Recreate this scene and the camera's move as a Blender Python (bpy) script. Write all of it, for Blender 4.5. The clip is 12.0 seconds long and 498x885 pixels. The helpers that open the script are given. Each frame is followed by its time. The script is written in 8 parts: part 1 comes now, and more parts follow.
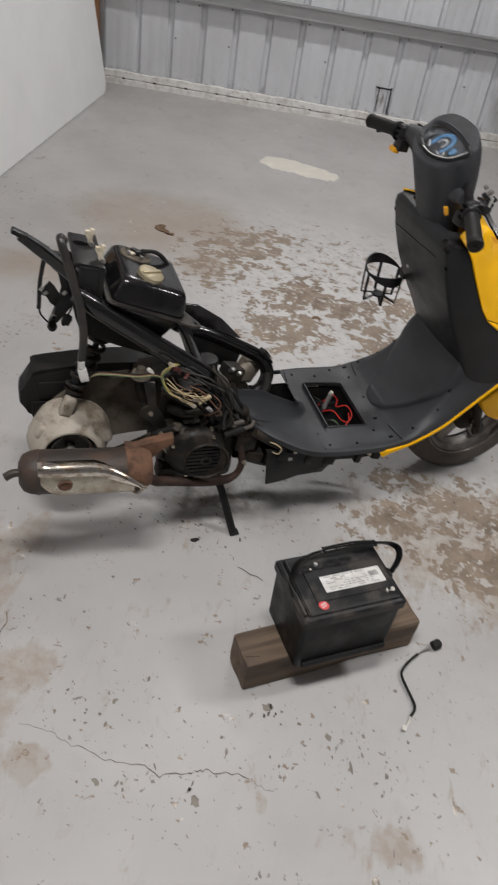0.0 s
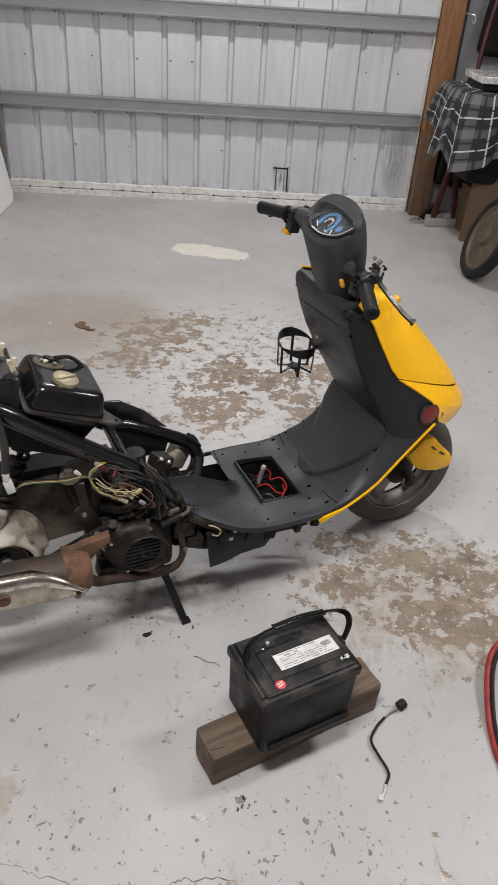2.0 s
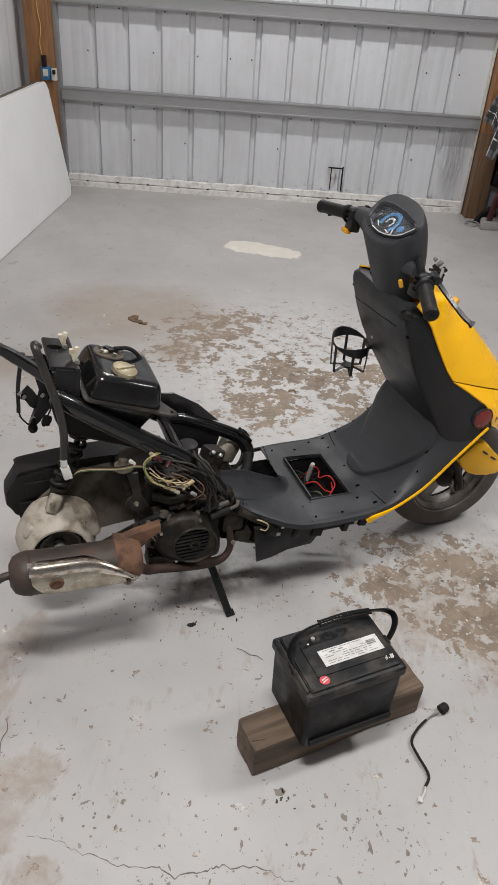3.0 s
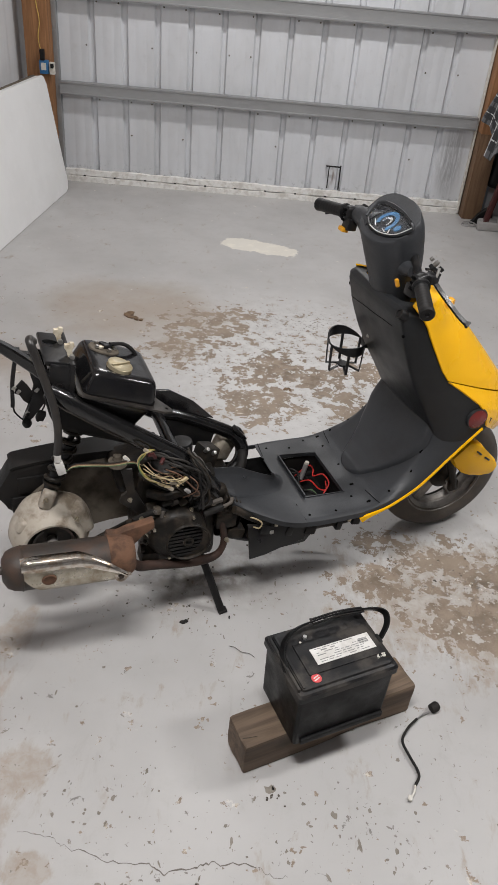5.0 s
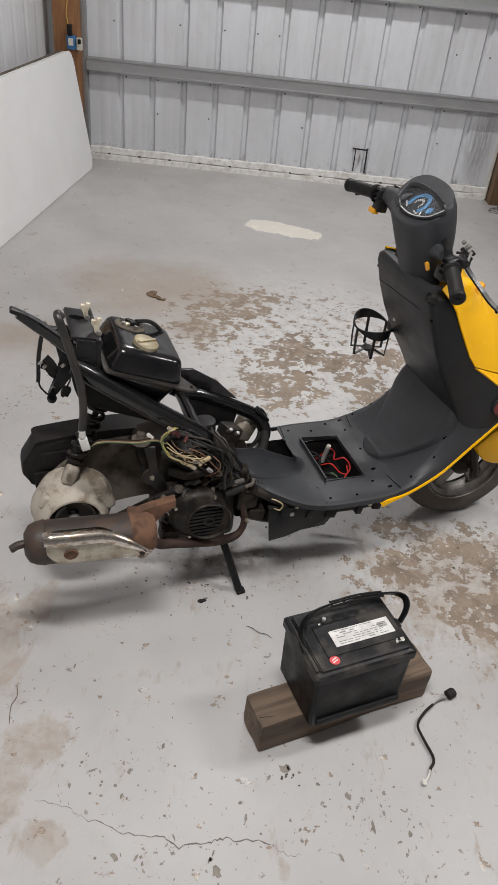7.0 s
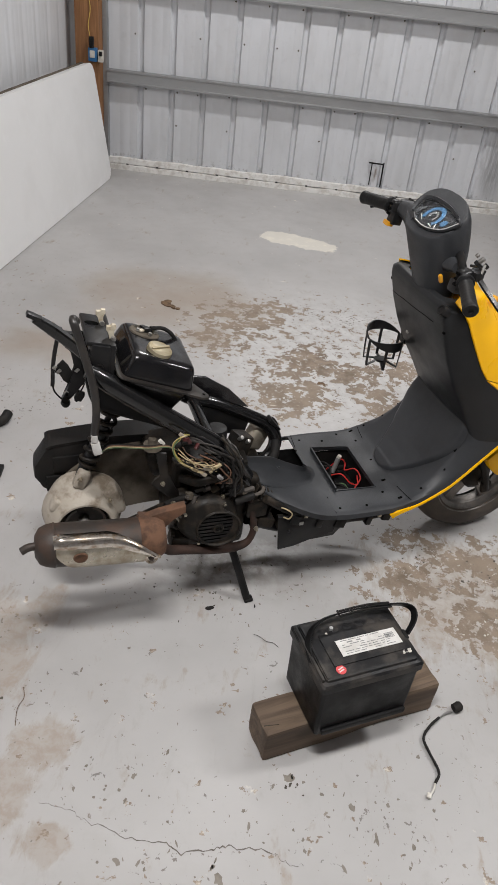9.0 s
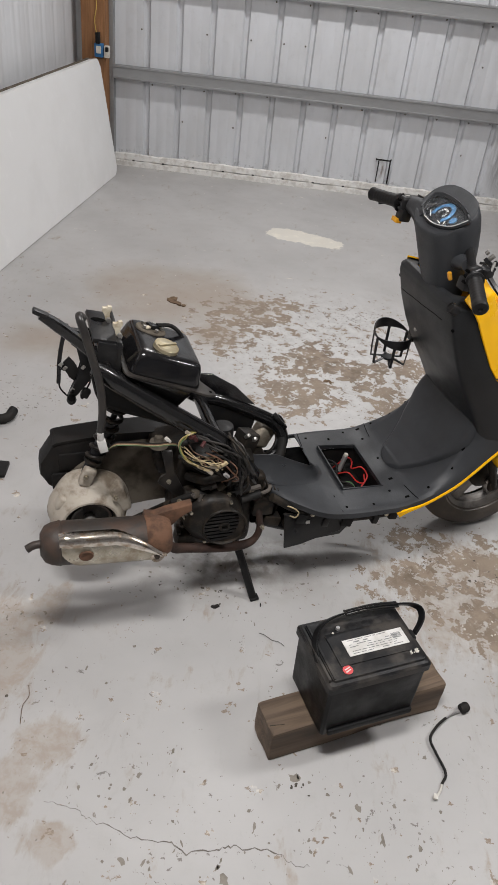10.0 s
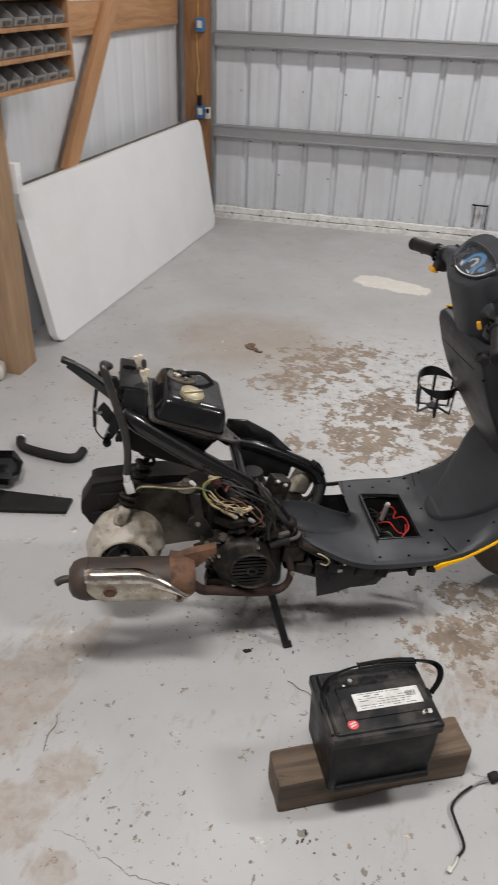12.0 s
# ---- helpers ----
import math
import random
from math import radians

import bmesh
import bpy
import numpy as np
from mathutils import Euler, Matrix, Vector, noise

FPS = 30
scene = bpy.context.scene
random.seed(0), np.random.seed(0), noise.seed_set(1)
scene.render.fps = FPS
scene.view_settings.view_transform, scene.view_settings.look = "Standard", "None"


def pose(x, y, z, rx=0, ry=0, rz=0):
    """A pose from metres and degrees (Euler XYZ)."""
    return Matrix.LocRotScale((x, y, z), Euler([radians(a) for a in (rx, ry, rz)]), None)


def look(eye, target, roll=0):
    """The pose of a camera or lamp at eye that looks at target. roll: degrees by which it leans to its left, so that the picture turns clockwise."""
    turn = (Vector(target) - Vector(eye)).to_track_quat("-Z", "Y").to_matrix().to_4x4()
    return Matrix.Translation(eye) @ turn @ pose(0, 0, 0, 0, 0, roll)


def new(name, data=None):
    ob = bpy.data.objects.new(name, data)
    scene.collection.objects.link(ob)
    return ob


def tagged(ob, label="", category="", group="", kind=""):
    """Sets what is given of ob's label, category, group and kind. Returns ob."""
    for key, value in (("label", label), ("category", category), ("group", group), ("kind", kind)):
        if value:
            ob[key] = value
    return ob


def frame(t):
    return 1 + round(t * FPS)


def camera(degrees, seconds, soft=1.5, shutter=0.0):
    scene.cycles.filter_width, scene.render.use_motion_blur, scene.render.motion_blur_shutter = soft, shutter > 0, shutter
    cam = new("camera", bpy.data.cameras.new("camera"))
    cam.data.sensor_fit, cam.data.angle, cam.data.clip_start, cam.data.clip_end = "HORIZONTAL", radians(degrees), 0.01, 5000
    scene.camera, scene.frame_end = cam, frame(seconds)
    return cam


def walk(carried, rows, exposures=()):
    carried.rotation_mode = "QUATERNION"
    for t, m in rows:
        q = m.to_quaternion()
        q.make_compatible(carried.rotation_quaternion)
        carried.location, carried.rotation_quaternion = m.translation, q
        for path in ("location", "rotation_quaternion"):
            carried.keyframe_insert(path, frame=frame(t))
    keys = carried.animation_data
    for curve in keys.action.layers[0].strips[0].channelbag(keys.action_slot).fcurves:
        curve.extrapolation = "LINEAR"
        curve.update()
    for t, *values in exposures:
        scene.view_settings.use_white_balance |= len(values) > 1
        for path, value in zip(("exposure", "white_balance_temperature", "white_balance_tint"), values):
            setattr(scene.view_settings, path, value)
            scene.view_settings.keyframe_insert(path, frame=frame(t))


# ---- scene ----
cam = camera(37.5, 12.0, 1.3, 0.5)
PATH = [
    (0, (1.44, -5.71, 1.546), (1.453, -4.168, 0.272), 9.8),
    (0.5, (1.468, -5.726, 1.538), (1.546, -4.202, 0.245), 9.3),
    (1, (1.455, -5.688, 1.561), (1.471, -4.13, 0.308), 5.6),
    (1.5, (1.452, -5.706, 1.576), (1.454, -4.042, 0.467), 4.8),
    (2, (1.487, -5.705, 1.584), (1.612, -4.045, 0.477), 4.1),
    (2.5, (1.474, -5.72, 1.581), (1.597, -4.06, 0.473), 5.4),
    (3, (1.457, -5.723, 1.584), (1.473, -4.064, 0.468), 4.3),
    (3.5, (1.459, -5.721, 1.577), (1.505, -4.054, 0.474), 5.3),
    (5.5, (1.454, -5.724, 1.584), (1.465, -4.07, 0.46), 5.2),
    (6, (1.445, -5.73, 1.578), (1.413, -4.074, 0.456), 4.7),
    (6.5, (1.44, -5.728, 1.572), (1.405, -4.09, 0.424), 4.8),
    (7, (1.437, -5.725, 1.571), (1.432, -4.094, 0.413), 6.1),
    (9, (1.439, -5.737, 1.569), (1.4, -4.091, 0.434), 6.6),
    (9.5, (1.43, -5.731, 1.564), (1.385, -4.084, 0.43), 6.8),
    (10, (1.433, -5.727, 1.564), (1.383, -4.086, 0.421), 6.6),
    (10.5, (1.449, -5.727, 1.57), (1.36, -4.07, 0.454), 5.2),
    (11, (1.504, -5.717, 1.572), (1.358, -4.082, 0.43), 5.5),
    (11.5, (1.602, -5.692, 1.582), (1.385, -4.028, 0.494), 4.5),
    (12, (1.66, -5.71, 1.602), (1.277, -4.062, 0.537), 1.9),
]
walk(cam, [(t, look(eye, target, roll)) for t, eye, target, roll in PATH], [(0.0, -0.22), (0.8, -0.15), (1.5, 0.0), (12.0, 0.0)])

# ---------------------------------------------------------------- light
world = bpy.data.worlds.new("world")
scene.world = world
world.use_nodes = True
world.node_tree.nodes["Background"].inputs[0].default_value = (0.8, 0.9, 1.0, 1)
world.node_tree.nodes["Background"].inputs[1].default_value = 0.05
LAMPS = [(1.22, -5.30, 3.05, 66.0), (1.6, -1.25, 3.05, 47.0), (3.6, -4.1, 3.05, 58.0)]

# ---------------------------------------------------------------- materials
def tree(name):
    m = bpy.data.materials.new(name)
    m.use_nodes = True
    nt = m.node_tree
    return m, nt, nt.nodes["Principled BSDF"]


def nd(nt, kind, **kw):
    n = nt.nodes.new(kind)
    for k, v in kw.items():
        n.inputs[k.replace("_", " ")].default_value = v
    return n


def mapped(nt, scale=(1, 1, 1), loc=(0, 0, 0), rot=(0, 0, 0)):
    tc = nt.nodes.new("ShaderNodeTexCoord")
    mp = nd(nt, "ShaderNodeMapping", Scale=scale, Location=loc, Rotation=rot)
    nt.links.new(tc.outputs["Object"], mp.inputs["Vector"])
    return mp.outputs["Vector"]


def noise_fac(nt, vec, scale, detail=4.0, rough=0.55, distort=0.0):
    n = nd(nt, "ShaderNodeTexNoise", Scale=scale, Detail=detail, Roughness=rough, Distortion=distort)
    nt.links.new(vec, n.inputs["Vector"])
    return n.outputs["Fac"]


def band(nt, fac, lo, hi, a=0.0, b=1.0):
    n = nd(nt, "ShaderNodeMapRange", From_Min=lo, From_Max=hi, To_Min=a, To_Max=b)
    n.interpolation_type = "SMOOTHSTEP"
    nt.links.new(fac, n.inputs["Value"])
    return n.outputs["Result"]


def maths(nt, op, a, b=None, clamp=False):
    n = nt.nodes.new("ShaderNodeMath")
    n.operation, n.use_clamp = op, clamp
    for k, v in enumerate((a, b)):
        if v is None:
            continue
        if isinstance(v, (int, float)):
            n.inputs[k].default_value = v
        else:
            nt.links.new(v, n.inputs[k])
    return n.outputs[0]


def mix(nt, fac, a, b):
    n = nt.nodes.new("ShaderNodeMix")
    n.data_type = "RGBA"
    for sock, v in ((n.inputs["Factor"], fac), (n.inputs["A"], a), (n.inputs["B"], b)):
        if isinstance(v, tuple):
            sock.default_value = (*v, 1)
        elif isinstance(v, (int, float)):
            sock.default_value = v
        else:
            nt.links.new(v, sock)
    return n.outputs["Result"]


def bump(nt, bsdf, height, strength=0.3, dist=0.002):
    b = nd(nt, "ShaderNodeBump", Strength=strength, Distance=dist)
    nt.links.new(height, b.inputs["Height"])
    nt.links.new(b.outputs["Normal"], bsdf.inputs["Normal"])


def surface(name, base, rough=0.5, metal=0.0, alt=None, scale=40.0, amount=0.6, grain=300.0, relief=0.15, stretch=(1, 1, 1), coat=0.0, rough_var=0.12, spec=0.5):
    """A material with a base colour, blotches of a second colour, fine grain relief and uneven gloss."""
    m, nt, b = tree(name)
    v = mapped(nt, stretch)
    big, fine = noise_fac(nt, v, scale, 5.0, 0.6), noise_fac(nt, v, grain, 3.0, 0.6)
    alt = alt or tuple(c * 0.7 for c in base)
    col = mix(nt, band(nt, big, 0.42, 0.66, 0.0, amount), base, alt)
    dusty = noise_fac(nt, v, scale * 4.5, 6.0, 0.7)
    col = mix(nt, band(nt, dusty, 0.55, 0.8, 0.0, amount * 0.6), col, tuple(min(1.0, c * 1.35 + 0.008) for c in base))
    nt.links.new(col, b.inputs["Base Color"])
    nt.links.new(band(nt, big, 0.3, 0.7, max(0.03, rough - rough_var), min(1.0, rough + rough_var)), b.inputs["Roughness"])
    b.inputs["Metallic"].default_value = metal
    b.inputs["Coat Weight"].default_value = coat
    b.inputs["Specular IOR Level"].default_value = spec
    bump(nt, b, fine, relief, 0.0015)
    return m


def timber(name, light, dark, scale=9.0):
    """Sawn wood with the grain along the beam's own z."""
    m, nt, b = tree(name)
    v = mapped(nt, (1, 1, 0.07))
    ring = noise_fac(nt, v, scale * 4, 6.0, 0.65, 1.2)
    blot = noise_fac(nt, mapped(nt, (1, 1, 0.4)), 3.5, 3.0)
    col = mix(nt, band(nt, ring, 0.35, 0.68), light, dark)
    col = mix(nt, band(nt, blot, 0.45, 0.75, 0.0, 0.55), col, tuple(c * 0.55 for c in dark))
    knot = nd(nt, "ShaderNodeTexVoronoi", Scale=3.1)
    nt.links.new(mapped(nt, (1.4, 1.4, 0.9)), knot.inputs["Vector"])
    col = mix(nt, band(nt, knot.outputs["Distance"], 0.05, 0.13, 0.8, 0.0), col, tuple(c * 0.35 for c in dark))
    info = nt.nodes.new("ShaderNodeObjectInfo")
    col = mix(nt, maths(nt, "MULTIPLY", info.outputs["Random"], 0.3), col, tuple(c * 0.6 for c in light))
    nt.links.new(col, b.inputs["Base Color"])
    b.inputs["Roughness"].default_value = 0.75
    bump(nt, b, ring, 0.4, 0.003)
    return m


def floor_material():
    """Worn grey floor paint: bare tan patches with flaky edges, chips, one white filled scar."""
    m, nt, b = tree("floor_paint")
    v = mapped(nt)

    def blob(x, y, rx, ry, turn=0.0, inner=0.25):
        # Mapping, TEXTURE type: place, turn and size of the patch
        tc = nt.nodes.new("ShaderNodeTexCoord")
        mp = nd(nt, "ShaderNodeMapping", Location=(x, y, 0), Rotation=(0, 0, radians(turn)), Scale=(rx, ry, 1))
        mp.vector_type = "TEXTURE"
        nt.links.new(tc.outputs["Object"], mp.inputs["Vector"])
        ln = nt.nodes.new("ShaderNodeVectorMath")
        ln.operation = "LENGTH"
        nt.links.new(mp.outputs["Vector"], ln.inputs[0])
        return band(nt, ln.outputs["Value"], inner, 1.0, 1.0, 0.0)

    def union(some):
        out = some[0]
        for s in some[1:]:
            out = maths(nt, "MAXIMUM", out, s)
        return out

    bare = union([
        blob(1.22, -2.38, 0.36, 0.36, -6, 0.25), blob(1.12, -2.66, 0.26, 0.26, 0, 0.2), blob(1.40, -2.22, 0.24, 0.20, 0, 0.1),
        blob(1.52, -3.08, 0.27, 0.30, 0, 0.25), blob(1.60, -2.76, 0.26, 0.26, 0, 0.15), blob(1.80, -2.83, 0.20, 0.20, -25, 0.1),
        blob(1.90, -3.04, 0.16, 0.22, 20, 0.1), blob(2.03, -2.74, 0.16, 0.20, 0, 0.1), blob(1.30, -3.20, 0.20, 0.16, 0, 0.0),
        blob(2.20, -4.24, 0.30, 0.16, 14, 0.35), blob(2.42, -4.33, 0.34, 0.24, 0, 0.3), blob(2.14, -3.98, 0.30, 0.20, 0, 0.0),
        blob(2.36, -4.05, 0.26, 0.22, 0, 0.05), blob(1.90, -4.12, 0.20, 0.16, 0, 0.0), blob(1.92, -3.90, 0.18, 0.12, 0, 0.0),
        blob(2.85, -4.5, 0.5, 0.4, -20, 0.1),
    ])
    worn_zone = union([blob(1.72, -2.68, 0.95, 0.95, 0, 0.25), blob(2.15, -4.08, 0.62, 0.46, 0, 0.2)])
    near_zone = union([blob(1.45, -5.02, 1.15, 0.34, 0, 0.2), blob(1.45, -4.16, 0.46, 0.26, 10, 0.3), blob(1.78, -4.85, 0.35, 0.2, 0, 0.1)])
    flake = noise_fac(nt, v, 15.0, 8.0, 0.62, 0.2)
    soft = noise_fac(nt, v, 8.0, 6.0, 0.62, 0.3)
    haze = noise_fac(nt, mapped(nt, (1, 1, 1), (6, 3, 0)), 3.6, 4.0, 0.55, 0.2)
    far = blob(1.3, -0.1, 3.6, 2.1, 0, 0.6)
    blot = noise_fac(nt, v, 9.0, 4.0, 0.6)
    field = maths(nt, "ADD", maths(nt, "ADD", maths(nt, "MULTIPLY", bare, 0.155), maths(nt, "MULTIPLY", worn_zone, 0.095)), maths(nt, "ADD", flake, maths(nt, "MULTIPLY", maths(nt, "SUBTRACT", noise_fac(nt, v, 40.0, 5.0, 0.68, 0.4), 0.5), 0.56)))
    worn = band(nt, maths(nt, "SUBTRACT", field, maths(nt, "MULTIPLY", far, 0.12)), 0.664, 0.676)
    # paint: cool grey, a little paler where it is thin
    paint = mix(nt, band(nt, noise_fac(nt, v, 1.6, 4.0, 0.6), 0.35, 0.7), (0.442, 0.433, 0.428), (0.388, 0.379, 0.373))
    paint = mix(nt, band(nt, noise_fac(nt, v, 12.0, 6.0, 0.7), 0.5, 0.8, 0.0, 0.30), paint, (0.345, 0.332, 0.315))
    paint = mix(nt, maths(nt, "MULTIPLY", worn_zone, band(nt, flake, 0.38, 0.55, 0.75, 0.35)), paint, (0.60, 0.595, 0.59))
    conc = mix(nt, band(nt, noise_fac(nt, v, 9.0, 5.0, 0.65), 0.35, 0.7), (0.290, 0.230, 0.176), (0.205, 0.161, 0.122))
    conc = mix(nt, band(nt, noise_fac(nt, v, 160.0, 3.0, 0.7), 0.45, 0.75, 0.0, 0.45), conc, (0.33, 0.275, 0.225))
    conc = mix(nt, band(nt, noise_fac(nt, mapped(nt, (1, 1, 1), (4, 4, 0)), 42.0, 5.0, 0.7, 0.4), 0.59, 0.66, 0.0, 0.8), conc, (0.47, 0.455, 0.44))
    # brown dust films with soft uneven edges
    film = union([blob(1.20, -2.30, 0.34, 0.30, -8, 0.2), blob(1.12, -2.64, 0.20, 0.24, 0, 0.2), blob(0.85, -2.25, 0.80, 0.62, 0, 0.2), blob(0.45, -2.9, 0.5, 0.35, 0, 0.0)])
    patch = union([blob(1.02, -4.775, 0.12, 0.10, 30, 0.2), blob(0.94, -4.91, 0.14, 0.13, 0, 0.3), blob(0.80, -4.60, 0.20, 0.40, 0, 0.1), blob(0.88, -4.42, 0.10, 0.20, -25, 0.1), blob(1.09, -4.99, 0.10, 0.07, 0, 0.1), blob(1.89, -5.05, 0.13, 0.07, 0, 0.0), blob(2.25, -4.15, 0.62, 0.40, 0, 0.25)])
    dust = band(nt, maths(nt, "ADD", maths(nt, "ADD", maths(nt, "MULTIPLY", film, 0.34), maths(nt, "MULTIPLY", haze, 0.42)), maths(nt, "MULTIPLY", soft, 0.14)), 0.32, 0.70)
    smear = noise_fac(nt, mapped(nt, (2.6, 0.9, 1.0), (3, 8, 0), (0, 0, -0.6)), 13.0, 6.0, 0.68, 0.5)
    mottle = maths(nt, "ADD", maths(nt, "MULTIPLY", soft, 0.55), maths(nt, "MULTIPLY", smear, 0.55))
    spotty = maths(nt, "MULTIPLY", band(nt, maths(nt, "ADD", maths(nt, "MULTIPLY", patch, 0.29), mottle), 0.61, 0.75), band(nt, noise_fac(nt, v, 26.0, 5.0, 0.68, 0.3), 0.36, 0.60, 1.0, 0.55))
    dust = maths(nt, "MAXIMUM", dust, spotty)
    paint = mix(nt, maths(nt, "MULTIPLY", dust, 0.72), paint, (0.315, 0.255, 0.20))
    # darker, damp-looking stains in the bare concrete
    damp = union([blob(2.30, -4.16, 0.36, 0.20, 10, 0.1), blob(1.93, -4.05, 0.16, 0.12, 0, 0.1), blob(1.75, -2.75, 0.4, 0.3, 0, 0.1)])
    conc = mix(nt, maths(nt, "MULTIPLY", damp, band(nt, noise_fac(nt, mapped(nt, (1, 1, 1), (9, 5, 0)), 16.0, 5.0, 0.65, 0.3), 0.42, 0.62, 0.0, 0.7)), conc, (0.115, 0.082, 0.057))
    col = mix(nt, worn, paint, conc)
    # dark dirt specks, in clusters
    fine = noise_fac(nt, mapped(nt, (1, 1, 1), (3, 1, 0)), 62.0, 4.0, 0.62, 0.35)
    area = noise_fac(nt, v, 5.5, 3.0, 0.6)
    trail = union([blob(1.60, -1.80, 0.12, 0.62, 0, 0.0), blob(1.05, -1.85, 0.42, 0.32, 0, 0.0), blob(1.75, -2.2, 0.6, 0.4, 0, 0), blob(0.50, -3.40, 0.28, 0.26, 0, 0.1), blob(1.27, -0.9, 0.10, 0.12, 0, 0)])
    lim = maths(nt, "ADD", maths(nt, "MULTIPLY", union([maths(nt, "MULTIPLY", near_zone, 0.22), maths(nt, "MULTIPLY", trail, 0.8), maths(nt, "MULTIPLY", worn_zone, 0.5)]), 0.14), maths(nt, "SUBTRACT", maths(nt, "MULTIPLY", area, 0.34), maths(nt, "MULTIPLY", far, 0.24)))
    chip = band(nt, maths(nt, "ADD", fine, lim), 0.882, 0.897)
    col = mix(nt, maths(nt, "MULTIPLY", chip, 0.85), col, mix(nt, blot, (0.23, 0.205, 0.18), (0.12, 0.108, 0.098)))
    # larger, rarer chips, some bare to brown
    spread = union([maths(nt, "MULTIPLY", near_zone, 1.0), blob(1.15, -4.70, 0.75, 0.75, 0, 0.2), blob(1.95, -4.75, 0.5, 0.5, 0, 0.2)])
    coarse = noise_fac(nt, mapped(nt, (1, 1, 1), (7, 2, 0)), 33.0, 6.0, 0.66, 0.5)
    big_chip = band(nt, maths(nt, "ADD", coarse, maths(nt, "ADD", maths(nt, "SUBTRACT", maths(nt, "MULTIPLY", spread, 0.028), maths(nt, "MULTIPLY", far, 0.22)), maths(nt, "MULTIPLY", noise_fac(nt, mapped(nt, (1, 1, 1), (1, 5, 0)), 3.2, 2.0), 0.16))), 0.757, 0.775)
    col = mix(nt, maths(nt, "MULTIPLY", big_chip, 0.8), col, mix(nt, band(nt, blot, 0.4, 0.6), (0.21, 0.17, 0.13), (0.155, 0.145, 0.132)))
    # faint scuffs and smudges
    scuff = band(nt, noise_fac(nt, mapped(nt, (1.0, 0.35, 1.0), (2, 9, 0), (0, 0, 0.5)), 17.0, 7.0, 0.72, 0.4), 0.55, 0.74, 0.0, 0.20)
    col = mix(nt, maths(nt, "MULTIPLY", scuff, band(nt, far, 0.0, 0.8, 1.0, 0.25)), col, (0.25, 0.225, 0.20))
    # white filled scar
    scar = union([blob(1.42, -1.145, 0.22, 0.145, -8, 0.5), blob(1.56, -1.185, 0.25, 0.125, -14, 0.5)])
    scar = band(nt, maths(nt, "ADD", scar, maths(nt, "MULTIPLY", flake, 2.2)), 1.42, 1.60)
    col = mix(nt, maths(nt, "MULTIPLY", scar, band(nt, flake, 0.3, 0.5, 0.95, 0.7)), col, (0.77, 0.73, 0.64))
    # dirt film under the engine, darkened to hold the engine's shade too
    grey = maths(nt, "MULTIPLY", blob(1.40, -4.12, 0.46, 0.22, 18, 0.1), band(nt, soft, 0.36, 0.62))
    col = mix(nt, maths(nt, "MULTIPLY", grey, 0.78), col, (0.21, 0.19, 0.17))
    # oil spots; the broad last one also stands for shade under the engine
    oil = maths(nt, "MULTIPLY", union([blob(2.27, -4.07, 0.07, 0.04, 0, 0.2), blob(2.38, -3.97, 0.09, 0.04, 0, 0.1), blob(1.87, -3.94, 0.05, 0.03, 0, 0.2), blob(1.42, -4.10, 0.30, 0.14, 20, 0.0)]), band(nt, flake, 0.42, 0.56))
    col = mix(nt, maths(nt, "MULTIPLY", oil, 0.7), col, (0.10, 0.075, 0.055))
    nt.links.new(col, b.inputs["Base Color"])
    rough = maths(nt, "ADD", band(nt, noise_fac(nt, v, 6.0, 4.0), 0.3, 0.7, 0.34, 0.48), maths(nt, "MULTIPLY", maths(nt, "MAXIMUM", worn, maths(nt, "MAXIMUM", chip, dust)), 0.3), True)
    nt.links.new(rough, b.inputs["Roughness"])
    h = maths(nt, "SUBTRACT", maths(nt, "MULTIPLY", noise_fac(nt, v, 220.0, 3.0, 0.6), 0.25), maths(nt, "MAXIMUM", worn, chip))
    bump(nt, b, h, 0.35, 0.0012)
    return m


